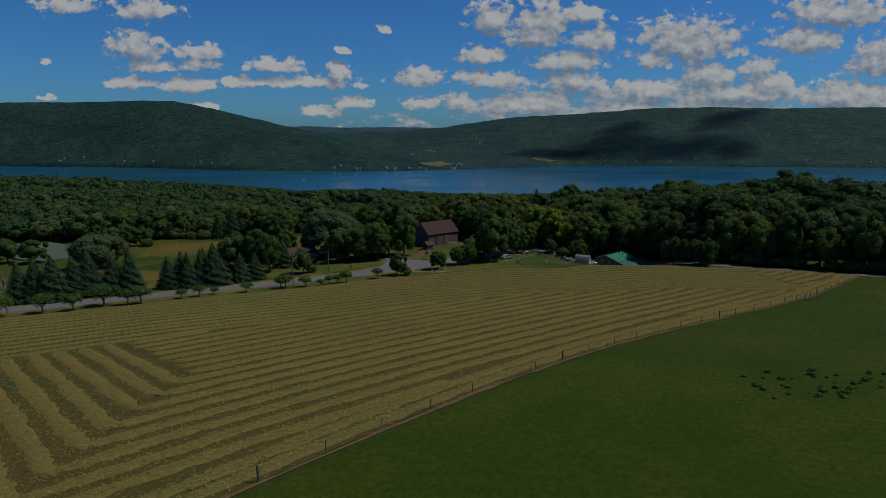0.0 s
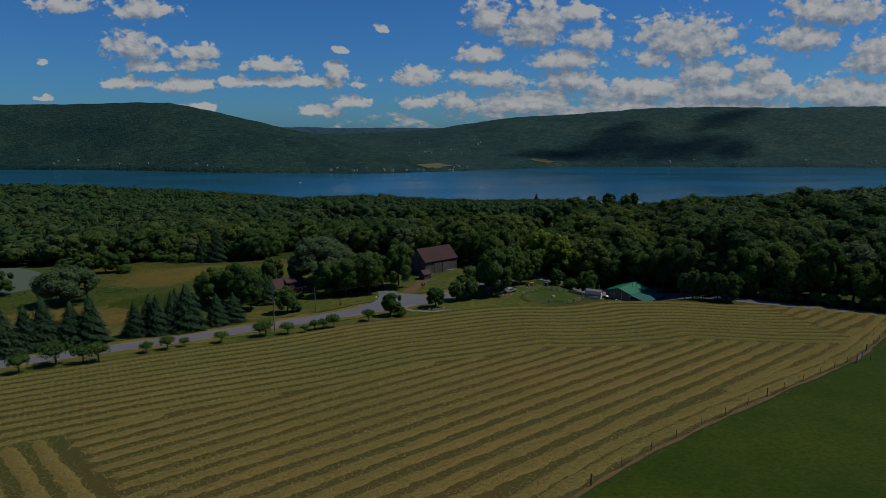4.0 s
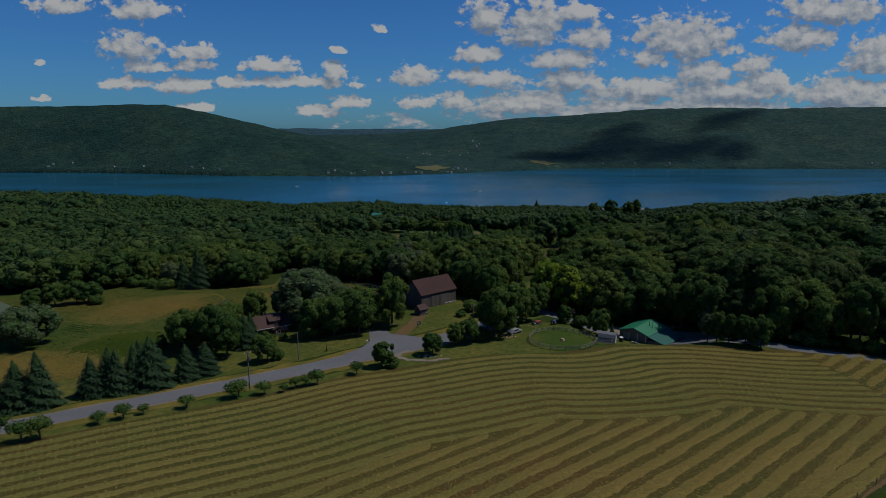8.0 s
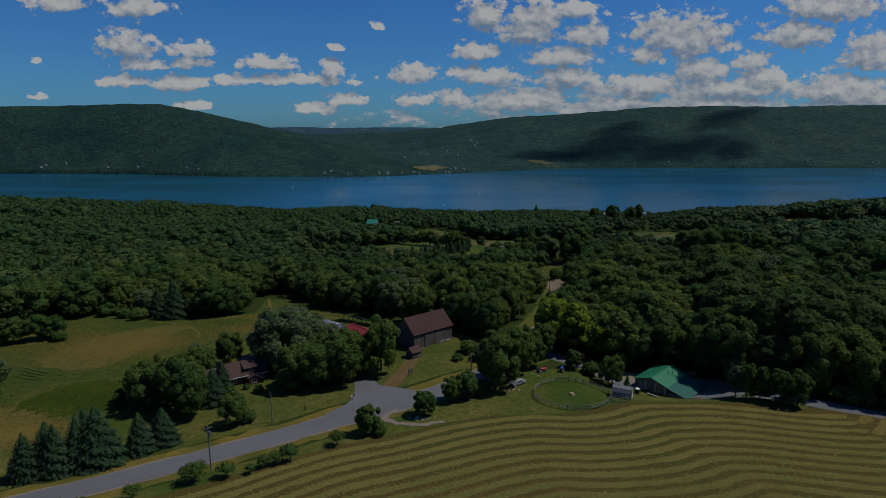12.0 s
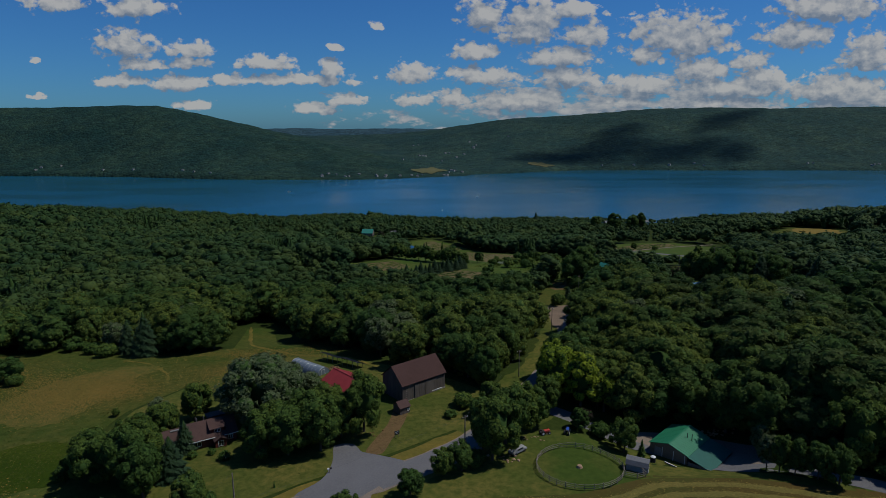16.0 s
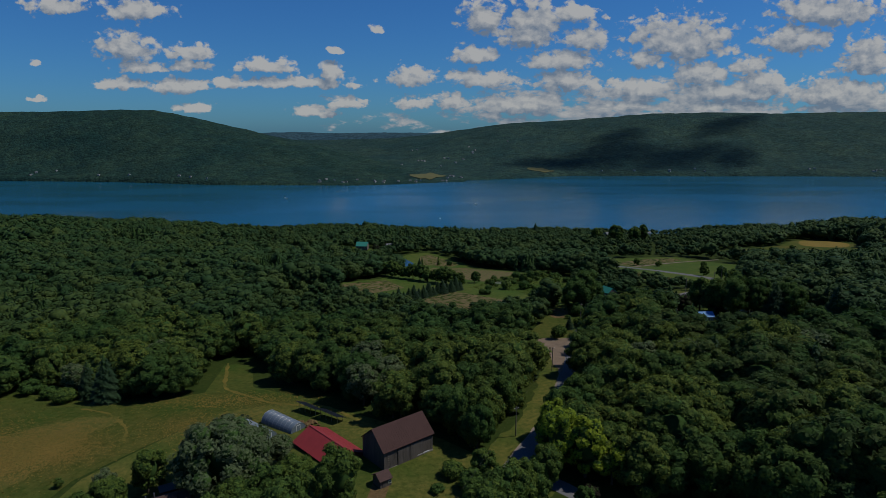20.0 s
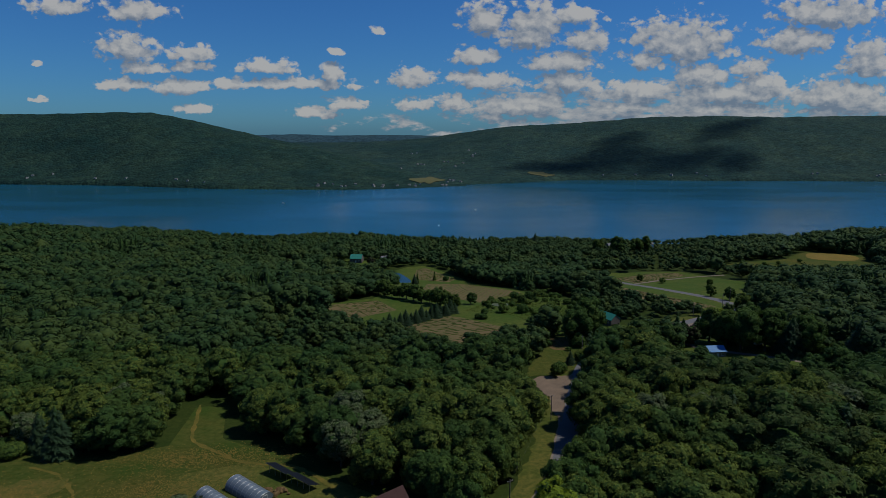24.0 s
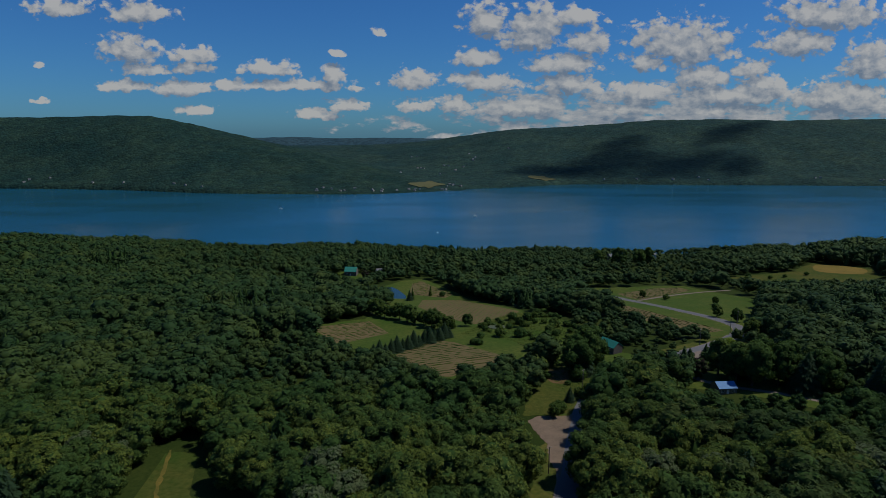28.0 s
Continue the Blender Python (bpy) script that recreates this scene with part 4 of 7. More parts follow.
grass_tufts("pasture_grass", [(-25, 28), (-9, 49), (14, 74), (38, 92), (76, 120), (116, 160), (125, 150), (120, 70), (60, 28), (10, 22)], 150000, 0.10, M["pasture"], 3, "short tufts of pasture grass")
grass_tufts("meadow_grass", [(-84, 186), (-82, 224), (-60, 262), (-38, 272), (-58, 284), (-72, 280), (-88, 271), (-106, 271), (-130, 291), (-170, 262), (-150, 150), (-102, 166)], 60000, 0.25, M["meadow"], 4, "tufts of tall meadow grass")
def golden_grass(name, places, label):
    rs = np.random.RandomState(8)
    x = np.concatenate([rs.normal(cx, sx, n) for cx, cy, sx, sy, n in places])
    y = np.concatenate([rs.normal(cy, sy, n) for cx, cy, sx, sy, n in places])
    p = np.stack([x, y, land(x, y) + 0.2], 1)
    v, q = leaves_at(rs, p, np.tile((0.0, 0.0, 1.0), (len(p), 1)), 0.19, spread=0.16)
    tagged(new(name, fast_mesh(name, v, q, M["gold"])), label, "grass", kind="stuff")


golden_grass("golden_grass", [(-108, 238, 9, 8, 9000), (-96, 240, 7, 6, 5000), (-114, 180, 11, 5, 11000), (-94, 177, 6, 4, 6000), (-62, 252, 9, 6, 2500), (-60, 272, 14, 4, 3000), (-130, 252, 12, 8, 2500)], "tawny seed heads of ripe meadow grass")

grass_tufts("glade_tufts", [(24, 455), (50, 440), (64, 415), (60, 340), (80, 366), (88, 396), (90, 505), (72, 524), (52, 505)], 22000, 0.4, M["valley"], 6, "rough tufts of grass in the glade")
grass_tufts("lawn_tufts", [(-82, 190), (-66, 160), (-27, 186), (15, 219), (18, 228), (-14, 254), (-38, 270), (-60, 262)], 50000, 0.17, M["lawn"], 7, "tufts of lawn grass")

# ---- helpers for things ----


def mesh_of(name, bm, material):
    me = bpy.data.meshes.new(name)
    bm.normal_update()
    bm.to_mesh(me), bm.free()
    me.materials.append(material)
    return me


def part(name, bm, material, parent, label=""):
    ob = new(name, mesh_of(name, bm, material))
    ob.parent = parent
    return tagged(ob, label)


def box(x0, x1, y0, y1, z0, z1, bevel=0.0):
    bm = bmesh.new()
    bmesh.ops.create_cube(bm, size=1)
    for v in bm.verts:
        v.co = Vector(((x0 + x1) / 2 + v.co.x * (x1 - x0), (y0 + y1) / 2 + v.co.y * (y1 - y0), (z0 + z1) / 2 + v.co.z * (z1 - z0)))
    if bevel:
        bmesh.ops.bevel(bm, geom=bm.edges[:], offset=bevel, segments=1, affect="EDGES")
    return bm


def tube(p, q, r0, r1=None, sides=8):
    """A tapered rod from p to q."""
    p, q = Vector(p), Vector(q)
    r1 = r0 if r1 is None else r1
    bm = bmesh.new()
    bmesh.ops.create_cone(bm, cap_ends=True, segments=sides, radius1=r0, radius2=r1, depth=(q - p).length)
    m = Matrix.Translation((p + q) / 2) @ (q - p).to_track_quat("Z", "Y").to_matrix().to_4x4()
    bmesh.ops.transform(bm, matrix=m, verts=bm.verts)
    return bm


def join(*bms):
    out = bmesh.new()
    for b in bms:
        me = bpy.data.meshes.new("tmp")
        b.to_mesh(me), b.free()
        out.from_mesh(me)
        bpy.data.meshes.remove(me)
    return out


def prism(profile, x0, x1):
    """A profile of (y, z) points drawn out from x0 to x1."""
    bm = bmesh.new()
    a = [bm.verts.new((x0, y, z)) for y, z in profile]
    b = [bm.verts.new((x1, y, z)) for y, z in profile]
    bm.faces.new(a[::-1]), bm.faces.new(b)
    n = len(a)
    for i in range(n):
        bm.faces.new((a[i], a[(i + 1) % n], b[(i + 1) % n], b[i]))
    bmesh.ops.recalc_face_normals(bm, faces=bm.faces)
    return bm


def thing(name, x, y, turn=0.0, z=None, label="", category="", group="", kind="", lift=0.0):
    ob = new(name)
    ob.empty_display_size = 0.2
    ob.matrix_basis = pose(x, y, (gz(x, y) if z is None else z) + lift, 0, 0, turn)
    return tagged(ob, label, category, group, kind)


# ---- trees ----
def crown_round(seed, lobes, per, size, wide=0.38, tall=0.42, mid=0.55, low=-0.5, plain_core=False, facets=20, spread=0.42, fill=0.84):
    """Crown of a broad tree one metre high: rounded lobes of foliage over a hidden core, each clad in leaf sprays."""
    rs = np.random.RandomState(seed)
    if facets == 20:
        g = (1 + 5 ** 0.5) / 2
        bv = np.array([(-1, g, 0), (1, g, 0), (-1, -g, 0), (1, -g, 0), (0, -1, g), (0, 1, g), (0, -1, -g), (0, 1, -g), (g, 0, -1), (g, 0, 1), (-g, 0, -1), (-g, 0, 1)]) / math.hypot(1, g)
        bq = np.array([(0, 11, 5), (0, 5, 1), (0, 1, 7), (0, 7, 10), (0, 10, 11), (1, 5, 9), (5, 11, 4), (11, 10, 2), (10, 7, 6), (7, 1, 8),
                       (3, 9, 4), (3, 4, 2), (3, 2, 6), (3, 6, 8), (3, 8, 9), (4, 9, 5), (2, 4, 11), (6, 2, 10), (8, 6, 7), (9, 8, 1)])
    else:
        bv = np.array([(1, 0, 0), (-1, 0, 0), (0, 1, 0), (0, -1, 0), (0, 0, 1), (0, 0, -1)]) * 1.05
        bq = np.array([(0, 2, 4), (2, 1, 4), (1, 3, 4), (3, 0, 4), (2, 0, 5), (1, 2, 5), (3, 1, 5), (0, 3, 5)])
    k = np.arange(lobes) + 0.5
    dz = 1 - (1 - low) * k / lobes
    ang = k * 2.39996 + rs.uniform(0, 6) + rs.normal(0, 0.25, lobes)
    ring = np.sqrt(np.maximum(0, 1 - dz * dz))
    dirs = np.stack([np.cos(ang) * ring, np.sin(ang) * ring, dz], 1)
    lean = rs.normal(0, 0.16, 3) * np.array([1, 1, 0.5])
    rad = wide * 1.62 / math.sqrt(lobes) * rs.uniform(0.72, 1.28, lobes)
    reach = rs.uniform(0.80, 1.10, lobes) * (1 + dirs @ lean)
    cen = dirs * np.stack([wide - rad * 0.75, wide - rad * 0.75, tall - rad * 0.75], 1) * reach[:, None] + np.array([0, 0, mid])
    mid_v = bv * np.array([wide * 0.70, wide * 0.70, tall * 0.72]) + np.array([0, 0, mid])
    V, Q, C, base = [mid_v], [bq], [np.full(len(bq), 0 if plain_core else 1)], len(bv)
    for c, r, o in zip(cen, rad, dirs):
        v = bv * (1 + rs.normal(0, 0.08, (len(bv), 1))) * r * fill * np.array([1, 1, 0.88]) + c
        V.append(v), Q.append(bq + base), C.append(np.full(len(bq), 0 if plain_core else 1))
        base += len(v)
        d = rs.normal(0, 1, (per, 3))
        d /= np.linalg.norm(d, axis=1)[:, None]
        inward = d @ o < -0.2
        d[inward] -= 1.9 * (d[inward] @ o)[:, None] * o
        d /= np.linalg.norm(d, axis=1)[:, None]
        p = c + d * r * np.array([1, 1, 0.9]) * rs.uniform(0.82, 1.10, (per, 1))
        lv, lq = leaves_at(rs, p, d * 0.9 + o * 0.3 + np.array([0, 0, 0.15]), size, spread=spread)
        V.append(lv), Q.append(lq + base), C.append(np.zeros(len(lq), int))
        base += len(lv)
    return np.concatenate(V), np.concatenate(Q), np.concatenate(C)


def crown_cone(seed, tiers, per, size, wide=0.24, low=0.06):
    """Crown of a spruce one metre high: tiers of drooping boughs round a narrow core."""
    rs = np.random.RandomState(seed)
    V, Q, C = [], [], []
    ring = 7
    zs = np.linspace(low, 0.97, 7)
    v = np.array([(math.cos(a * 2 * math.pi / ring) * wide * 0.72 * (1 - z) ** 0.9 * rs.uniform(0.8, 1.15), math.sin(a * 2 * math.pi / ring) * wide * 0.72 * (1 - z) ** 0.9 * rs.uniform(0.8, 1.15), z) for z in zs for a in range(ring)])
    q = np.array([(i * ring + a, i * ring + (a + 1) % ring, (i + 1) * ring + (a + 1) % ring, (i + 1) * ring + a) for i in range(len(zs) - 1) for a in range(ring)])
    q = np.concatenate([q[:, (0, 1, 2)], q[:, (0, 2, 3)]])
    V.append(v), Q.append(q), C.append(np.ones(len(q), int))
    base = len(v)
    n = tiers * per
    h = low + (0.98 - low) * (1 - np.sqrt(rs.uniform(0, 1, n)))
    a = rs.uniform(0, 2 * math.pi, n)
    reach = wide * (1 - h) ** 0.76 * rs.uniform(0.62, 1.12, n) * (0.86 + 0.14 * np.sin(a * 5 + h * 40))
    p = np.stack([np.cos(a) * reach, np.sin(a) * reach, h - reach * 0.22], 1)
    out = np.stack([np.cos(a), np.sin(a), np.full(n, -0.35)], 1)
    side = np.stack([-np.sin(a), np.cos(a), np.zeros(n)], 1)
    s = (size * rs.uniform(0.7, 1.4, n) * (0.45 + 0.75 * (1 - h)))[:, None]
    upv = np.stack([np.zeros(n), np.zeros(n), np.ones(n)], 1)
    c = [p - side * s * 0.7 - out * s * 0.5, p + side * s * 0.7 - out * s * 0.5, p + out * s * 1.2 - upv * s * 0.3]
    lv = np.stack(c, 1).reshape(-1, 3)
    V.append(lv), Q.append(np.arange(3 * n).reshape(-1, 3) + base), C.append(np.zeros(n, int))
    return np.concatenate(V), np.concatenate(Q), np.concatenate(C)


def crown_mesh(name, data, leaf):
    v, q, c = data
    me = fast_mesh(name, v, q, leaf)
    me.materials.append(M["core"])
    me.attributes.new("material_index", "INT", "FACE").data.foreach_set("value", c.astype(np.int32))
    return me


def trunk_mesh(name, r=0.022, top=0.62, limbs=5, seed=0):
    rr = random.Random(seed)
    bits = [tube((0, 0, -0.03), (0.01, 0.005, 0.30), r * 1.25, r * 0.85, 7), tube((0.01, 0.005, 0.29), (0, 0, top), r * 0.85, r * 0.3, 6)]
    for k in range(limbs):
        a, z = k * 2.4 + rr.random(), rr.uniform(0.25, 0.42)
        bits.append(tube((0.005, 0, z), (math.cos(a) * 0.2, math.sin(a) * 0.2, z + rr.uniform(0.15, 0.3)), r * 0.5, r * 0.15, 5))
    return mesh_of(name, join(*bits), M["bark"])


TREES = {}


def tree_kind(key, name, data, leaf, label, category="tree", **trunk):
    """One pattern of tree, one metre high, to be copied and scaled."""
    TREES[key] = (name, crown_mesh("crown", data, M[leaf]), trunk_mesh("trunk", **trunk), label, category)


for i in range(4):
    tree_kind(f"maple{i}", "maple_tree", crown_round(11 + i, 28, 105, 0.029, wide=0.40, tall=0.46, mid=0.53, low=-0.75), "leaf_thing", "broad leafy green tree with a dense rounded crown", seed=i)
for i in range(2):
    tree_kind(f"tall{i}", "tall_tree", crown_round(31 + i, 26, 90, 0.027, wide=0.28, tall=0.47, mid=0.52, low=-0.8), "leaf_thing", "tall upright leafy green tree", seed=i + 4, r=0.016)
    tree_kind(f"silver{i}", "silver_maple", crown_round(41 + i, 46, 130, 0.024, wide=0.52, tall=0.46, mid=0.52, low=-0.7), "leaf_grey", "very broad tree with silvery grey-green leaves", seed=i + 6, r=0.03)
    tree_kind(f"bush{i}", "shrub", crown_round(51 + i, 10, 60, 0.07, wide=0.55, tall=0.5, mid=0.45), "leaf_thing", "low rounded green shrub", "shrub", seed=i, r=0.03)
    tree_kind(f"fruit{i}", "apple_tree", crown_round(61 + i, 14, 48, 0.045, wide=0.55, tall=0.32, mid=0.66, low=-0.35, fill=0.45, spread=0.8), "leaf_thing", "small spreading fruit tree beside the road", "fruit tree", seed=i + 8, r=0.035)
    tree_kind(f"spruce{i}", "spruce_tree", crown_cone(71 + i, 72, 56, 0.034, wide=0.37, low=0.02), "needle", "dark blue-green spruce with drooping boughs", "spruce", seed=i, r=0.018, limbs=0)
    tree_kind(f"lime{i}", "yellow_green_tree", crown_round(81 + i, 26, 85, 0.029, wide=0.33, tall=0.46, mid=0.53, low=-0.7), "leaf_lime", "leafy tree with bright yellow-green leaves", seed=i + 2)
tree_kind("willow", "willow_tree", crown_round(91, 34, 120, 0.027, wide=0.60, tall=0.47, mid=0.50, low=-0.8), "leaf_grey", "wide low willow with grey-green drooping leaves", "willow", r=0.035)
tree_kind("purple", "purple_tree", crown_round(95, 22, 85, 0.032, wide=0.42, low=-0.7), "leaf_dark", "dark purple-leaved tree with a rounded crown", r=0.022)
tree_kind("pale", "pale_tree", crown_round(97, 24, 90, 0.029, wide=0.33, tall=0.45, mid=0.54, low=-0.7), "leaf_grey", "tree with pale silvery leaves", r=0.018)
tree_kind("cedar", "cedar_tree", crown_cone(99, 30, 36, 0.036, wide=0.22), "leaf_thing", "narrow upright green cedar with dense foliage", "cedar", limbs=0)
for i in range(7):
    tree_kind(f"wood{i}", "woodland_tree", crown_round(120 + i, 24 + i, 92, 0.031, wide=0.37 + 0.02 * (i % 3), tall=0.48, mid=0.51, low=-0.8), "leaf_wood", "leafy green woodland tree standing among close neighbours", seed=i + 20, r=0.018)
for i in range(4):
    tree_kind(f"deep{i}", "woodland_tree", crown_round(140 + i, 25 + i, 92, 0.030, wide=0.37 + 0.02 * (i % 3), tall=0.48, mid=0.51, low=-0.8), "leaf_deep", "dark green woodland tree with a heavy crown", seed=i + 30, r=0.018)
tree_kind("pine0", "pine_tree", crown_cone(131, 40, 44, 0.05, wide=0.30), "needle", "tall dark green pine among leafy trees", "pine", limbs=0)


def tree(key, x, y, h, wide=1.0, turn=None, label="", group=""):
    name, crown, trunk, lab, cat = TREES[key]
    rr = random.Random(int(x * 31 + y * 17))
    ob = new(name)
    t = rr.uniform(0, 360) if turn is None else turn
    ob.matrix_basis = Matrix.LocRotScale((x, y, gz(x, y) - 0.05), Euler((0, 0, radians(t))), (h * wide, h * wide, h))
    for nm, me in (("trunk", trunk), ("crown", crown)):
        c = new(nm, me)
        c.parent = ob
    return tagged(ob, label or lab, cat, group)


# ---- woods ----
ROAD_XY = [(x, y) for x, y in ROAD]
SOUTH = [(-900, -300), (-900, 270), (-210, 266), (-150, 285), (-129, 292), (-118, 278), (-104, 272), (-88, 270), (-77, 281), (-88, 328), (-62, 324), (-51, 290), (-36, 279), (-17, 262), (-8, 252),
         (4, 244), (14, 232), (20, 226), (28, 236), (30, 222), (40, 214), (54, 214), (70, 206), (84, 194), (104, 178), (140, 155), (300, 85), (900, -60), (900, -300)]
CLEAR = [SOUTH,
         [(38, 326), (37, 300), (41, 288), (53, 288), (63, 318), (72, 336), (82, 360), (86, 386), (70, 402), (58, 372), (44, 346)],
         [(50, 346), (60, 332), (72, 344), (84, 366), (92, 394), (88, 420), (94, 470), (94, 508), (74, 528), (36, 606), (30, 632), (-2, 694), (-26, 684), (-54, 640), (-52, 588), (-26, 562), (-40, 502),
          (-76, 480), (-46, 430), (-16, 405), (15, 372), (38, 390), (52, 400), (62, 408), (64, 392)],
         [(116, 550), (126, 606), (108, 640), (96, 604), (90, 620), (110, 654), (150, 652), (200, 658), (234, 658), (268, 630), (264, 574), (208, 484), (188, 446), (158, 432), (134, 478)],
         [(282, 690), (330, 710), (366, 722), (428, 782), (466, 732), (420, 648), (304, 655)],
         [(108, 360), (112, 344), (134, 340), (166, 326), (168, 342), (142, 362), (126, 374)],
         [(82, 384), (102, 378), (112, 404), (92, 416)], [(-96, 664), (-60, 650), (-46, 700), (-86, 716)], [(212, 330), (236, 322), (250, 345), (222, 355)]]


def woods():
    """Close woodland: the nearest trees as things of their own, the rest joined, with less detail the farther off."""
    rs = np.random.RandomState(9)
    cones = [crown_cone(230, 20, 36, 0.06, wide=0.29), crown_cone(231, 10, 18, 0.08, wide=0.28), crown_cone(232, 6, 10, 0.10, wide=0.28)]
    lods = [[crown_round(200 + i, 17, 50, 0.040, wide=0.37 + 0.03 * (i % 3), tall=0.48, mid=0.51, low=-0.75) for i in range(6)],
            [crown_round(210 + i, 10, 28, 0.046, wide=0.40, tall=0.46, mid=0.53, low=-0.65, facets=20, plain_core=True, spread=0.3) for i in range(6)],
            [crown_round(220 + i, 6, 10, 0.075, wide=0.42, tall=0.44, mid=0.53, facets=8, plain_core=True, spread=0.3) for i in range(6)]]
    names = ("near_woods", "middle_woods", "far_woods")
    xs, ys, y = [], [], 200.0
    while y < 900:
        gap = 7.0 + 1.6 * (y - 200) / 700
        x = -(0.79 * y + 50)
        while x < 0.79 * y + 50:
            xs.append(x + rs.uniform(-0.45, 0.45) * gap), ys.append(y + rs.uniform(-0.45, 0.45) * gap)
            x += gap
        y += gap
    x, y = np.array(xs), np.array(ys)
    keep = np.ones(x.shape, bool)
    for poly in CLEAR:
        keep &= ~inside(poly, x, y)
    road_x = np.interp(y, [q[1] for q in ROAD_XY[:150]], [q[0] for q in ROAD_XY[:150]])
    keep &= nearest(ROAD_XY, x, y, False)[0] > np.where(x > road_x, np.where(y > 270, 5.4, 6.2), np.where((y > 228) & (y < 340), 12.5, 8.2))
    keep &= nearest(DRIVE_R, x, y, False)[0] > 6.0
    x, y = x[keep], y[keep]
    depth = np.maximum(y - 134, 1.33 * np.abs(x))               # how far into the woods, from the field's end
    order = np.argsort(depth)
    x, y, depth = x[order], y[order], depth[order]
    shore = np.interp(x / np.maximum(y - 50, 1), [-0.75, -0.46, -0.27, -0.14, 0, 0.2, 0.29, 0.38, 0.44, 0.58, 0.75], [1.35, 1.0, 0.5, 0.85, 0.65, 0.65, 0.45, 0.35, 0.8, 1.05, 1.6])
    parts = [([], [], [], []) for k in range(3)]
    count = [0, 0, 0]
    for n, (px, py) in enumerate(zip(x, y)):
        p = Vector((px * 0.012, py * 0.012, 0))
        con = noise.noise(p + Vector((7, 3, 0))) > 0.38 and rs.rand() < 0.7
        con = con and not (95 < px < 260 and 280 < py < 360)
        pick = rs.randint(6)
        h = rs.uniform(9.5, 16.5) * (1 + 0.3 * noise.noise(p * 2.3)) * (1.3 if px > 85 and py < 285 else 1.1 if px > 60 and py < 300 else 1.0)
        if py > 660:
            h *= shore[n]
        if -90 < px < 62 and 350 < py < 450:
            h *= 0.62
        if (88 < px < 180 and 396 < py < 500) or (270 < px < 480 and 590 < py < 700):        # old orchard and scrub
            h, con = h * 0.5, False
        if (105 < px < 150 and 290 < py < 352) or (-110 < px < -30 and 600 < py < 690):      # low growth before sheds and lodge
            h *= 0.72
        if (74 < px < 112 and 372 < py < 412) or (110 < px < 165 and 372 < py < 425):        # open ground round the cabin and the bend
            h *= 0.42
        if 96 < px < 178 and 296 < py < 352:
            h *= 0.62 if py > 322 else 0.85
        wide = rs.uniform(1.0, 1.38)
        tone = np.clip(0.26 + 0.45 * noise.noise(p * 2.6 + Vector((0, 0, 5))) + 0.35 * math.exp(-((px + 170) / 70) ** 2 - ((py - 370) / 60) ** 2)
                       - (0.30 if px > 92 and py < 340 else 0) + (0.16 if 18 < px < 70 and py < 335 else 0) + rs.normal(0, 0.24), 0, 1) * (0.25 if con else 1)
        a = rs.uniform(0, 6.283)
        if n < 300:
            dark = px > 84 and rs.rand() < 0.7
            key = "pine0" if con or (dark and rs.rand() < 0.14) else f"deep{pick % 4}" if dark else "pale" if rs.rand() < 0.07 else f"wood{(pick + n) % 7}"
            tree(key, px, py, h, wide * 0.95, math.degrees(a), group="trees of the near woods")
            continue
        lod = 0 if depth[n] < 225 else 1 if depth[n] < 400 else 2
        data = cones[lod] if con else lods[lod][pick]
        w, ca, sa, v = h * wide, math.cos(a), math.sin(a), data[0]
        V, Q, C, T = parts[lod]
        V.append(np.stack([(v[:, 0] * ca - v[:, 1] * sa) * w + px, (v[:, 0] * sa + v[:, 1] * ca) * w + py, v[:, 2] * h + gz(px, py)], 1))
        Q.append(data[1] + count[lod]), C.append(data[2]), T.append(np.full(len(data[1]), tone))
        count[lod] += len(v)
    for lod, (V, Q, C, T) in enumerate(parts):
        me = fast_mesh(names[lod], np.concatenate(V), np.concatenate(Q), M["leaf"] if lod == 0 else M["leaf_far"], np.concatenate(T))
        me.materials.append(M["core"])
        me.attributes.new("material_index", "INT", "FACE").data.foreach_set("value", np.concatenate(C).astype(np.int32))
        tagged(new(names[lod], me), "dense mixed woodland of many leafy green crowns", "woods", kind="stuff")


woods()

# ---- the trees of yard, lane and orchard ----
for i, (x, y, h) in enumerate(((-105.2, 139.5, 11), (-102, 141, 11.5), (-98, 141.5, 12), (-95.4, 145.4, 11.5), (-93.2, 148.4, 12.5), (-88.2, 150.8, 11), (-84.2, 151.8, 12.5), (-77, 157.8, 9.5), (-74.5, 160.6, 10.5), (-72.2, 159.4, 10.5),
                               (-69.6, 162.2, 11), (-66.4, 163.2, 12.5), (-70.4, 166, 11), (-60.4, 167.4, 9), (-57.3, 170.8, 8.5), (-57.6, 205, 8.2), (-54.5, 191, 10), (155, 349, 17), (172.7, 334.7, 19))):
    tree(f"spruce{i % 2}", x, y, h, 1.0 + 0.12 * (i % 3), group="spruces along the road" if x < 0 else "")
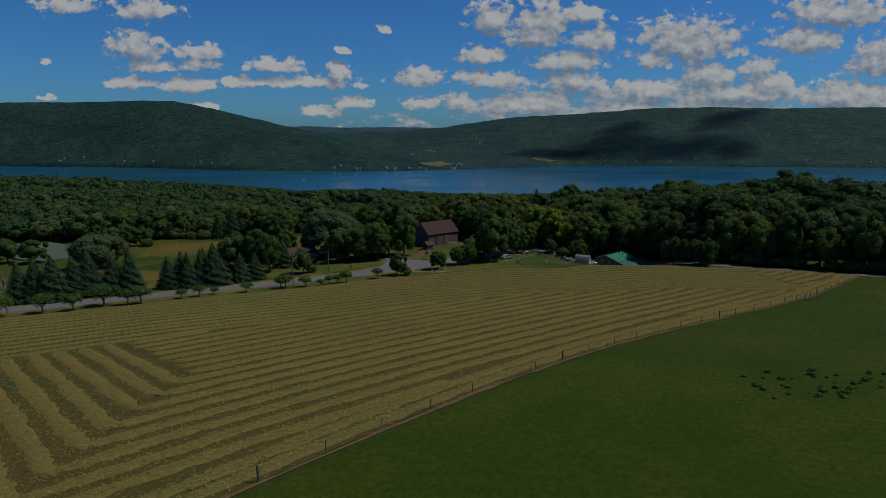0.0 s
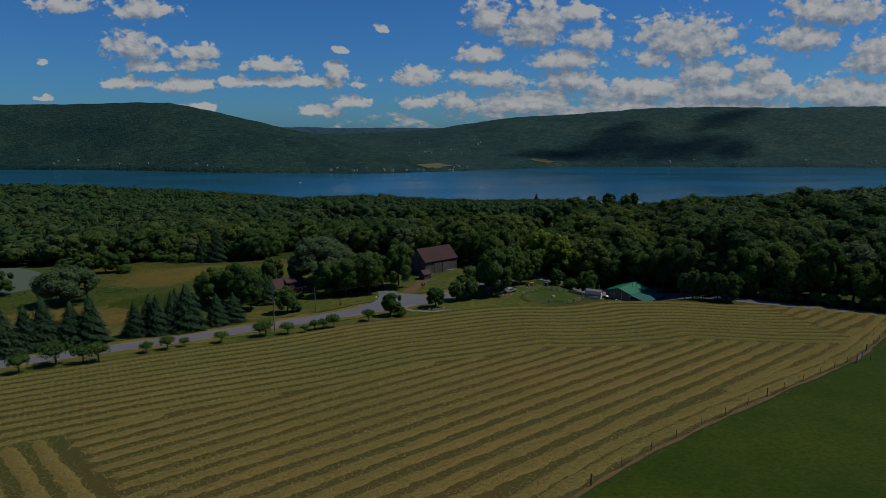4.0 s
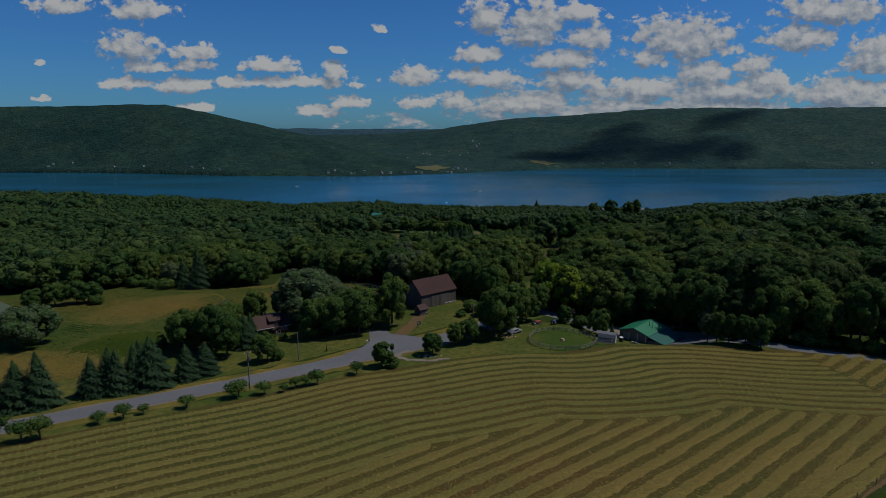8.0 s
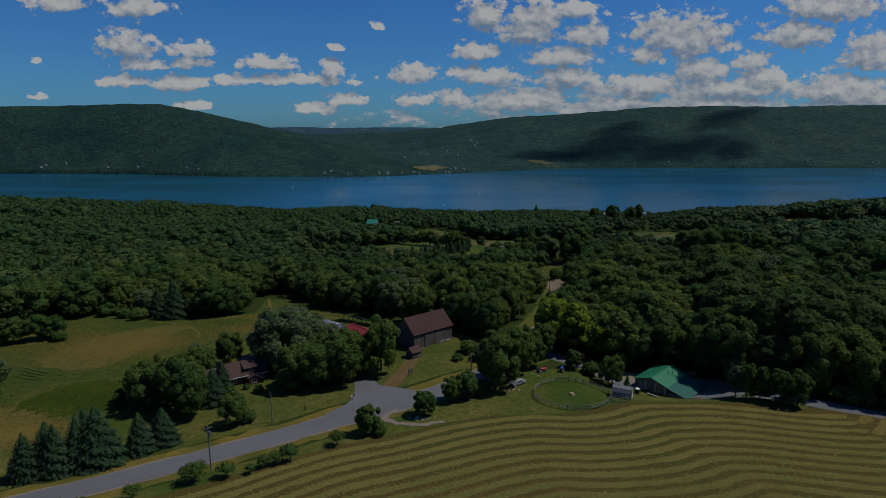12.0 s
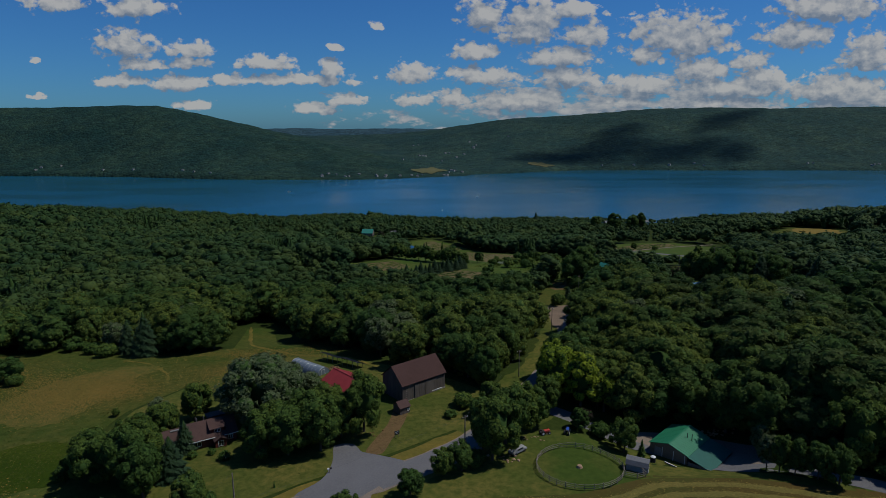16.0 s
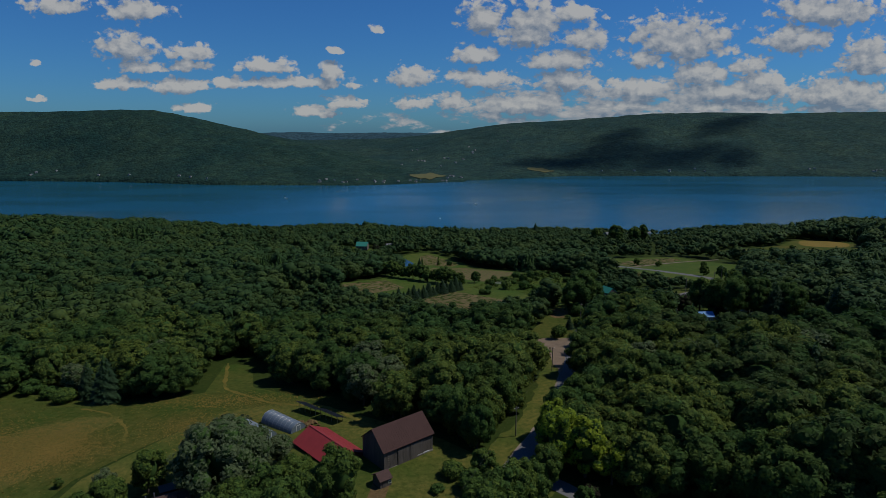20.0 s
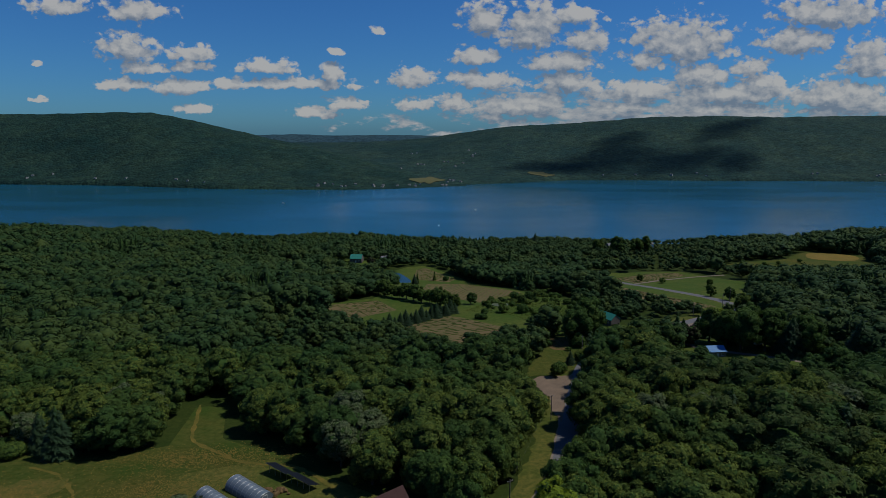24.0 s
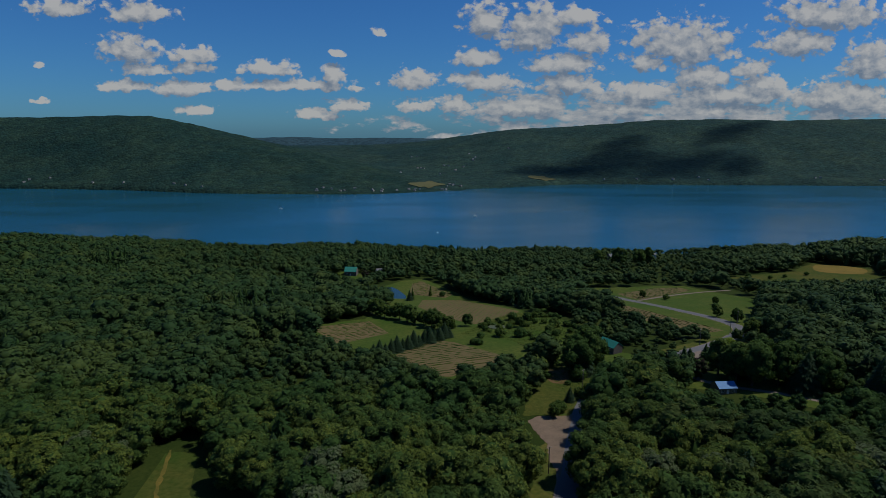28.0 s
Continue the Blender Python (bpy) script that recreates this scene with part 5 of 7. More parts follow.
for x, y, h, w, k in ((-56.6, 183, 12, 0.85, "maple0"), (-62.5, 187.5, 14, 0.85, "maple2"), (-61, 195, 11.5, 0.85, "maple1"), (-69, 190, 12, 1.05, "maple3"), (-73.5, 194, 10, 1.0, "maple0"), (-68.5, 206, 9, 1.2, "maple1"), (-66, 212, 10, 1.0, "maple2"),
                      (-62, 221, 11, 0.9, "maple3"), (-54.5, 226, 8, 0.9, "maple0"), (-69, 216, 9, 0.95, "pale"), (-44.8, 179.0, 8.0, 1.0, "maple3"), (-71, 196, 6, 1.1, "bush0"), (-42.6, 180.2, 3.0, 1.1, "bush1"),
                      (-42.4, 221.5, 18.0, 1.18, "silver0"), (-15.6, 208.5, 16.0, 0.8, "maple1"), (-33, 228.5, 8.5, 1.2, "pale"), (-38.0, 199.5, 11.5, 1.0, "maple1"), (-31.5, 198.5, 12.5, 1.0, "maple2"), (-24.4, 200.0, 13, 0.95, "maple0"),
                      (-20.8, 206.0, 11.5, 1.05, "maple3"), (-29, 207, 12, 1.1, "maple1"), (-36, 205.5, 10.5, 1.1, "maple0"), (-24.5, 211.5, 12, 1.05, "maple2"), (-83, 221.5, 2.6, 1.0, "maple1"), (-47, 223, 3.0, 0.9, "maple0"),
                      (-77, 190, 4.0, 1.0, "maple2"), (-79, 194, 3.5, 0.9, "maple3"), (-46.5, 199.5, 2.2, 1.2, "bush0"), (-50.5, 202.8, 1.6, 1.1, "bush1"), (-54.5, 201.4, 2.0, 1.0, "bush0"), (-31, 185.5, 1.8, 0.8, "cedar"),
                      (-121.6, 198, 12.5, 1.15, "willow"), (-153, 211, 9, 1.3, "maple1"), (-164, 214, 9.5, 1.3, "maple3"), (-175, 219, 8.5, 1.3, "maple2"), (-143, 246, 9, 1.2, "maple0"), (-137, 249, 9.5, 1.2, "maple2"), (-131.5, 251, 8, 1.2, "maple1"), (-148, 242, 8, 1.2, "maple3"), (-128, 247, 4, 1.2, "bush1"), (-116, 276, 5, 1.3, "bush0"), (-124, 281, 4.5, 1.3, "bush1"), (-134, 287, 6, 1.2, "bush0"),
                      (-15, 172.3, 6.6, 1.0, "maple1"), (-12.2, 172.0, 3.2, 1.0, "bush0"), (-2.9, 181.3, 6.2, 1.1, "maple2"), (3.4, 188.2, 6.0, 1.1, "maple0"), (7.5, 189.8, 7.2, 1.0, "maple3"), (10.5, 192.0, 4.0, 1.0, "bush1"),
                      (14.3, 194, 14.5, 0.9, "maple1"), (17.9, 201, 14.0, 0.9, "maple2"), (21.3, 205, 13.0, 0.9, "maple0"), (12.5, 198.5, 13, 0.8, "tall0"), (25, 208.5, 11.0, 0.9, "maple3"), (17, 239, 14, 0.9, "maple1"), (24, 253, 14, 0.9, "maple3"), (30, 271, 14, 0.9, "maple0"),
                      (12.8, 216.0, 5.0, 1.2, "bush0"), (9.0, 221.5, 4.0, 1.3, "bush1"), (15.5, 221.5, 7.0, 1.1, "maple1"), (5.5, 215.5, 2.0, 1.5, "bush0"), (11, 241, 13.5, 0.9, "maple0"), (15.5, 234, 12.5, 0.85, "maple2"),
                      (45.2, 200.5, 8.6, 0.95, "maple3"), (36.2, 208.4, 5.5, 1.0, "maple1"), (41, 206.0, 4.0, 1.1, "bush1"), (48.0, 197.2, 5.4, 1.0, "cedar"), (38.4, 211.0, 4.2, 1.1, "purple"), (74.0, 196.5, 8.5, 0.72, "pale"), (71.8, 189.6, 8.5, 0.72, "pale"), (73.2, 187.4, 9.2, 0.8, "tall1"),
                      (75.8, 186.2, 8.8, 0.8, "tall0"), (79.2, 184.2, 8.6, 0.78, "maple2"), (82.2, 182.2, 8.8, 0.8, "maple1"),
                      (34.5, 223.5, 17, 0.95, "lime0"), (33.8, 229.5, 15, 0.95, "lime1"), (37.5, 238.5, 14, 0.9, "maple0"), (39.5, 220, 15, 1.05, "lime1"), (45, 217.5, 11.5, 1.0, "lime0"), (38.5, 229.0, 14.0, 1.0, "maple2"), (40, 239, 14, 1.0, "maple1"), (45, 248, 14, 1.0, "maple3"), (30.0, 216.6, 10, 0.9, "maple0"), (46.5, 222, 12, 1.0, "maple1"),
                      (56, 222, 14, 0.9, "tall0"), (66, 221, 15, 0.9, "tall1"), (76, 214, 16, 1.0, "maple3"), (88, 204, 17, 1.0, "maple0"), (99, 192, 17, 1.0, "maple2"), (84, 268, 17, 1.0, "pale"), (98, 264, 17, 1.0, "pale"), (70, 272, 16, 0.9, "pale")):
    tree(k, x, y, h, w)
for i, (x, y, h) in enumerate(((-97, 122, 5.2), (-90, 125.5, 4.6), (-84.5, 127.6, 4.0), (-80.6, 133, 5.4), (-75.3, 133.6, 4.0), (-72.7, 134.6, 4.4), (-66, 141, 2.6), (-62.4, 143.4, 3.2), (-59.6, 145.5, 2.2), (-52.2, 148.4, 2.8),
                               (-44.7, 153.3, 3.4), (-43.6, 154.2, 4.0), (-38.5, 155.4, 3.0), (-34.6, 156.6, 2.0), (-32.7, 159, 2.7), (-30.6, 160.2, 2.8), (-28.3, 161.2, 3.5), (-20.4, 167.6, 3.3))):
    tree(f"fruit{i % 2}", x, y, h, 0.95 if i % 3 else 1.1, group="fruit trees along the road")

# the wood's edge behind the lane: two ranks of trees with undergrowth at their feet
edge_rng = random.Random(15)
for i in range(34):
    t = (i // 2) / 16
    tree(("maple1", "tall0", "maple3", "wood0", "tall1", "pale", "maple2", "wood3")[(i * 3) % 8], 90 + 125 * t + edge_rng.uniform(-2, 2) + 4 * (i % 2), 191.5 - 75 * t - 4 * math.sin(t * 3.1) + 6.5 * (i % 2) + edge_rng.uniform(-1, 1),
         16 + 3 * math.sin(i * 1.9), 0.95, group="trees at the wood's edge")
for i in range(40):
    t = i / 39
    tree(f"bush{i % 2}", 88 + 127 * t, 189.5 - 76 * t - 4 * math.sin(t * 3.1) + edge_rng.uniform(-1.2, 1.2), edge_rng.uniform(2.2, 4.6), edge_rng.uniform(0.9, 1.3), group="undergrowth at the wood's edge")

# rows of trees between the vineyards, and lone trees
for i in range(15):
    t = i / 14
    tree(f"spruce{i % 2}", -20 + 38 * t, 412 + 38 * t + 1.2 * math.sin(i * 3), 8.0 + 1.6 * math.sin(i * 2.1), 1.2, group="spruce row beside a vineyard")
for i in range(11):
    t = i / 10
    tree(f"maple{i % 4}", -34 + 52 * t, 516 - 52 * t + 2 * math.sin(i * 2), 10.5 + 1.5 * math.sin(i * 1.7), 1.05, group="tree row beside a vineyard")
for x, y, h, k in ((28.5, 476, 8, "maple1"), (20, 470, 4, "bush0"), (-12, 588, 9, "spruce0"), (-10, 594, 10, "cedar"), (4, 614, 9, "cedar"), (14, 612, 5, "bush1"), (-26, 572, 7, "maple2"), (46, 448, 6, "bush0"), (57, 446, 6, "bush1"),
                   (50, 476, 4, "bush0"), (60, 470, 7, "maple3"), (66, 482, 7, "maple0"), (72, 492, 6, "maple1"), (80, 470, 6, "bush0"), (58, 492, 6, "bush1"), (42, 484, 4, "bush0"), (75, 455, 5, "bush1"), (64, 350, 6.5, "spruce1"), (69, 356, 4, "bush0"),
                   (77, 379, 13, "spruce0"), (79.5, 384, 21, "tall0"), (75, 381, 18, "maple3"), (81, 388, 20, "maple1"), (84, 379, 5, "maple0"), (73, 373, 6, "bush1"), (55.4, 336, 6, "maple2"), (58, 340, 5, "bush0"), (154, 622, 5, "cedar"), (176, 596, 7, "maple2"), (190, 584, 5, "bush0"), (216, 556, 6, "maple0"), (205, 532, 4.5, "bush1"), (190, 498, 8, "maple1"), (193, 478, 9, "maple2"),
                   (121.5, 369, 10, "purple"), (112, 374, 9, "maple0"), (110, 381, 10, "maple2"), (134, 361, 19, "tall0"), (139, 358, 20, "maple2"), (143, 362, 21, "tall1"), (148.5, 356, 20, "tall0"), (154, 360, 19, "tall0"), (162, 350, 17, "maple3"), (145.5, 391, 12, "lime0"), (132, 372, 17, "maple1"), (180, 352, 15, "spruce1"), (176, 428, 12, "maple1"),
                   (310, 690, 5, "bush0"), (328, 684, 4, "bush1"), (345, 690, 4, "bush0"), (300, 672, 6, "bush1"), (372, 700, 4, "bush0"), (125, 830, 19, "spruce0"), (-60, 684, 9, "purple"), (-57, 664, 9, "spruce1"), (-52, 676, 10, "cedar"), (-72, 660, 7, "maple0"),
                   (206, 768, 20, "maple1"), (230, 765, 18, "maple3"), (240, 768, 21, "tall1"), (187, 772, 16, "maple0")):
    tree(k, x, y, h, 1.0)
# shrubby growth in the glade and clearings
rg = random.Random(77)
for i in range(110):
    x, y = (rg.uniform(30, 92), rg.uniform(430, 520)) if i % 4 else (rg.uniform(56, 88), rg.uniform(350, 430))
    if inside(CLEAR[2], np.array([x]), np.array([y]))[0] and not inside(VINES[2][1], np.array([x]), np.array([y]))[0]:
        tree(f"bush{i % 2}", x, y, rg.uniform(1.6, 4.2), rg.uniform(0.9, 1.4), group="shrubs in the glade")

# ---- barn ----


def gable_roof(half_len, half_wid, eave, ridge, thick=0.12):
    """Two roof slabs meeting in a ridge along x."""
    prof = [(-half_wid, eave), (0, ridge), (half_wid, eave), (half_wid, eave + thick), (0, ridge + thick * 1.15), (-half_wid, eave + thick)]
    return prism(prof, -half_len, half_len)


def gable_walls(half_len, half_wid, base, eave, ridge):
    return prism([(-half_wid, base), (half_wid, base), (half_wid, eave), (0, ridge), (-half_wid, eave)], -half_len, half_len)


def seams(half_len, half_wid, eave, ridge, gap, side, z=0.13):
    """Standing seams of a metal roof, on one slope."""
    bits = []
    n = int(2 * half_len / gap)
    for i in range(n + 1):
        x = -half_len + 0.03 + i * (2 * half_len - 0.06) / n
        bits.append(prism([(side * half_wid, eave + z), (side * half_wid, eave + z + 0.02), (0, ridge + z + 0.025), (0, ridge + z)], x - 0.02, x + 0.02))
    return join(*bits)


def window(parent, m, w, h, name="window"):
    """A white-framed window on a wall; m puts it, with y into the wall."""
    f = join(box(-w / 2 - 0.09, w / 2 + 0.09, -0.06, 0.0, -h / 2 - 0.09, -h / 2), box(-w / 2 - 0.09, w / 2 + 0.09, -0.06, 0.0, h / 2, h / 2 + 0.09),
             box(-w / 2 - 0.09, -w / 2, -0.06, 0.0, -h / 2, h / 2), box(w / 2, w / 2 + 0.09, -0.06, 0.0, -h / 2, h / 2), box(-0.03, 0.03, -0.05, 0.0, -h / 2, h / 2))
    bmesh.ops.transform(f, matrix=m, verts=f.verts)
    fr = part(name, f, M["white"], parent, "white-framed window")
    g = box(-w / 2, w / 2, -0.03, 0.01, -h / 2, h / 2)
    bmesh.ops.transform(g, matrix=m, verts=g.verts)
    part("pane", g, M["glass"], fr)


def barn():
    gnd = 84.6
    ob = thing("barn", -4.55, 232.8, 39.1, gnd, "large old barn of dark weathered boards with brown metal roof", "barn")
    L2, W2, ev, rd = 7.35, 4.75, 5.85, 9.7
    part("wall", gable_walls(L2, W2, 0.0, ev, rd - 0.05), M["barnwood"], ob)
    for x0, x1, h in ((-L2 - 0.06, -1.6, 1.05), (2.4, L2 + 0.06, 1.35)):
        part("foundation", box(x0, x1, -W2 - 0.07, -W2 + 0.1, -0.6, h), M["stone"], ob, "pale stone foundation")
    part("roof", gable_roof(L2 + 0.35, W2 + 0.42, ev - 0.35, rd), M["barnroof"], ob, "brown metal roof")
    for s in (-1, 1):
        part("roof_seams", seams(L2 + 0.33, W2 + 0.4, ev - 0.33, rd, 0.62, s), M["barnroof"], ob)
    # upright boards of the long front and the gable end
    rr = random.Random(3)
    for i in range(49):
        x = -L2 + 0.15 + i * (2 * L2 - 0.3) / 48
        part("board", box(x - 0.13, x + 0.13, -W2 - rr.uniform(0.025, 0.05), -W2 + 0.02, 0.9 if x < -1.6 or x > 2.4 else 0.5, ev - rr.uniform(0.02, 0.1)), M["barnwood"], ob)
    for i in range(31):
        y = -W2 + 0.15 + i * (2 * W2 - 0.3) / 30
        top = ev + (rd - ev) * (1 - abs(y) / W2) - 0.15
        part("board", box(-L2 - rr.uniform(0.025, 0.05), -L2 + 0.02, y - 0.13, y + 0.13, 0.05, top), M["barnwood"], ob)
    for x0, x1 in ((-3.4, 0.35), (0.45, 4.2)):
        d = part("door", box(x0, x1, -W2 - 0.14, -W2 - 0.06, 0.75, 5.0), M["barnwood"], ob, "tall sliding board door")
        for x in (x0 + 0.15, x1 - 0.15):
            part("door_stile", box(x - 0.09, x + 0.09, -W2 - 0.18, -W2 - 0.14, 0.75, 5.0), M["barnwood"], d)
    part("door_rail", box(-3.6, 7.1, -W2 - 0.2, -W2 - 0.06, 5.02, 5.16), M["wire"], ob)
    for k in range(5):
        part("vent_slit", box(-6.3, -5.85, -W2 - 0.07, -W2 - 0.045, 1.9 + k * 0.55, 2.1 + k * 0.55), M["wood"], ob, "pale slit between boards")
    part("ramp", prism([(-W2 - 3.0, -0.1), (-W2 - 0.1, 0.72), (-W2 - 0.1, -0.4), (-W2 - 3.0, -0.4)], -2.6, 2.2), M["dirt"], ob, "low earthen ramp to the door")
    part("sill_board", box(2.5, 6.2, -W2 - 0.16, -W2 - 0.06, 1.28, 1.45), M["white"], ob, "pale plank along the wall foot")

    sh = thing("garden_shed", -7.2, 219.0, 36, None, "small weathered shed with brown shingled roof", "shed", lift=-0.1)
    part("wall", gable_walls(1.45, 1.7, 0, 2.15, 3.2), M["barnwood"], sh)
    part("roof", gable_roof(1.7, 2.0, 2.0, 3.25, 0.1), M["houseroof"], sh, "brown shingled roof")
    window(sh, pose(1.0, -1.7, 1.2) @ pose(0, 0, 0), 0.55, 0.5)
    window(sh, pose(1.45, -0.2, 1.3, 0, 0, 90), 0.6, 0.5)
    part("door", box(-0.9, 0.1, -1.76, -1.68, 0.05, 1.85), M["barnwood"], sh)


barn()


def house():
    ob = thing("farmhouse", -54.3, 211.1, 31, 82.7, "low dark red farmhouse with brown shingled roof", "house")
    part("wall", gable_walls(5.6, 4.4, -0.4, 2.75, 5.0), M["redwall"], ob, "dark red clapboard wall")
    part("roof", gable_roof(6.0, 4.95, 2.5, 5.1), M["houseroof"], ob, "brown shingled roof")
    # dormer and porch on the long front
    dm = part("dormer", prism([(-3.75, 2.9), (-3.75, 4.25), (0.0, 5.0), (0.0, 2.9)], -0.2, 3.0), M["redwall"], ob, "shed dormer")
    part("dormer_roof", prism([(-4.1, 4.18), (0.05, 5.08), (0.05, 5.2), (-4.1, 4.3)], -0.5, 3.3), M["houseroof"], dm)
    window(ob, pose(1.4, -3.76, 3.62), 1.2, 0.6)
    po = part("porch", prism([(0.3, -0.3), (2.9, -0.3), (2.9, 2.2), (1.6, 2.95), (0.3, 2.2)], 0, 1.9), M["redwall"], ob, "small gabled entrance porch")
    po.matrix_basis = pose(0, -4.4, 0, 0, 0, -90) @ pose(0, 0, 0)
    pr = part("porch_roof", prism([(0.0, 2.05), (1.6, 3.0), (3.2, 2.05), (3.2, 2.17), (1.6, 3.13), (0.0, 2.17)], -0.4, 2.25), M["houseroof"], po)
    window(ob, pose(1.6, -6.32, 1.35), 1.1, 1.2)
    for x, w in ((-3.4, 1.5), (4.2, 0.9)):
        window(ob, pose(x, -4.41, 1.5), w, 1.05)
    window(ob, pose(5.61, -1.2, 1.6, 0, 0, 90), 1.0, 1.1), window(ob, pose(5.61, 1.4, 1.6, 0, 0, 90), 1.0, 1.1)
    part("step", box(0.6, 2.6, -7.2, -6.35, -0.4, 0.0, 0.03), M["stone"], ob)
    wing = part("wing", gable_walls(3.2, 3.4, -0.4, 2.2, 3.7), M["redwall"], ob, "lower rear wing")
    wing.matrix_basis = pose(-7.4, 1.6, 0)
    part("wing_roof", gable_roof(3.5, 3.9, 2.05, 3.8), M["houseroof"], wing)
    part("skylight", box(-1.2, 0.8, -0.9, 0.1, 3.68, 3.84), M["greyroof"], wing, "pale roof panel")
    back = part("rear_addition", box(0.6, 5.2, 4.3, 7.6, -0.4, 2.9), M["redwall"], ob)
    part("rear_roof", prism([(3.2, 3.95), (8.0, 3.0), (8.0, 3.12), (3.2, 4.07)], 0.3, 5.5), M["darkgrey"], back, "flat dark rear roof")
    for x, y in ((-2.6, 0.5), (-0.9, 0.9)):
        part("stovepipe", tube((x, y, 4.5), (x, y, 5.9), 0.14), M["metal"], ob, "metal stovepipe")
    part("fascia", box(-6.0, 6.0, -5.02, -4.93, 2.42, 2.58), M["white"], ob, "thin pale gutter")


house()


def red_barn():
    ob = thing("red_roofed_barn", -22.4, 235.4, -45.9, 82.9, "barn with bright red metal roof behind trees", "barn")
    part("wall", gable_walls(8.7, 4.9, -0.5, 2.6, 5.0), M["redwall"], ob)
    part("roof", gable_roof(9.1, 5.4, 2.35, 5.1), M["redroof"], ob, "bright red metal roof")
    for s in (-1, 1):
        part("roof_seams", seams(9.08, 5.38, 2.37, 5.1, 0.6, s), M["redroof"], ob)
    part("ridge_cap", box(-9.1, 9.1, -0.2, 0.2, 5.2, 5.3), M["redroof"], ob)
    window(ob, pose(-8.71, -1.5, 1.4, 0, 0, -90), 1.0, 1.2)
    part("door", box(-8.78, -8.68, 0.2, 2.6, -0.3, 2.4), M["white"], ob, "white barn door")


red_barn()


def hoop_house(x, y, turn, half, r, label):
    ob = thing("hoop_house", x, y, turn, None, label, "greenhouse", "hoop houses", lift=-0.1)
    n = 14
    ring = [(math.cos(math.pi * i / n) * r, math.sin(math.pi * i / n) * r * 0.95 + 0.2) for i in range(n + 1)]
    skin = prism(ring + [(-r, 0), (r, 0)][:1] + [(r, 0)], -half, half)
    part("cover", skin, M["plastic"], ob, "taut pale blue plastic cover")
    k = int(half * 2 / 1.5)
    for i in range(k + 1):
        xx = -half + i * 2 * half / k
        bits = [tube((xx, a[0] * 1.005, a[1] * 1.005), (xx, b[0] * 1.005, b[1] * 1.005), 0.035, sides=5) for a, b in zip(ring, ring[1:])]
        part("hoop", join(*bits), M["metal"], ob)
    part("end_frame", join(box(half, half + 0.06, -0.7, -0.6, 0, 2.1), box(half, half + 0.06, 0.6, 0.7, 0, 2.1), box(half, half + 0.06, -0.7, 0.7, 2.1, 2.2)), M["white"], ob)
    part("door", box(half + 0.01, half + 0.05, -0.6, 0.6, 0.05, 2.1), M["plastic"], ob)


hoop_house(-38.2, 250.8, -37, 6.4, 2.7, "long pale plastic-covered hoop greenhouse")
hoop_house(-44.6, 246.2, -37, 6.0, 2.5, "plastic-covered hoop greenhouse beside another")


def solar(x, y, turn):
    ob = thing("solar_array", x, y, turn, None, "ground-mounted row of dark solar panels on posts", "solar panels", "solar arrays")
    for i in range(8):
        x0 = -4.4 + i * 1.1
        p = part("solar_panel", prism([(-1.6, 2.75), (1.6, 1.35), (1.6, 1.40), (-1.6, 2.80)], x0 + 0.02, x0 + 1.08), M["panel"], ob)
    part("frame", join(prism([(-1.62, 2.66), (-1.55, 2.66), (-1.55, 2.76), (-1.62, 2.76)], -4.4, 4.4), prism([(1.5, 1.25), (1.6, 1.25), (1.6, 1.34), (1.5, 1.34)], -4.4, 4.4)), M["metal"], ob)
    for xx in (-3.6, -1.2, 1.2, 3.6):
        part("post", tube((xx, -1.0, -0.6), (xx, -1.0, 2.45), 0.07, sides=6), M["metal"], ob)
        part("post", tube((xx, 1.0, -0.6), (xx, 1.0, 1.6), 0.07, sides=6), M["metal"], ob)


solar(-32.6, 259.8, -38)
solar(-25.2, 253.8, -38)


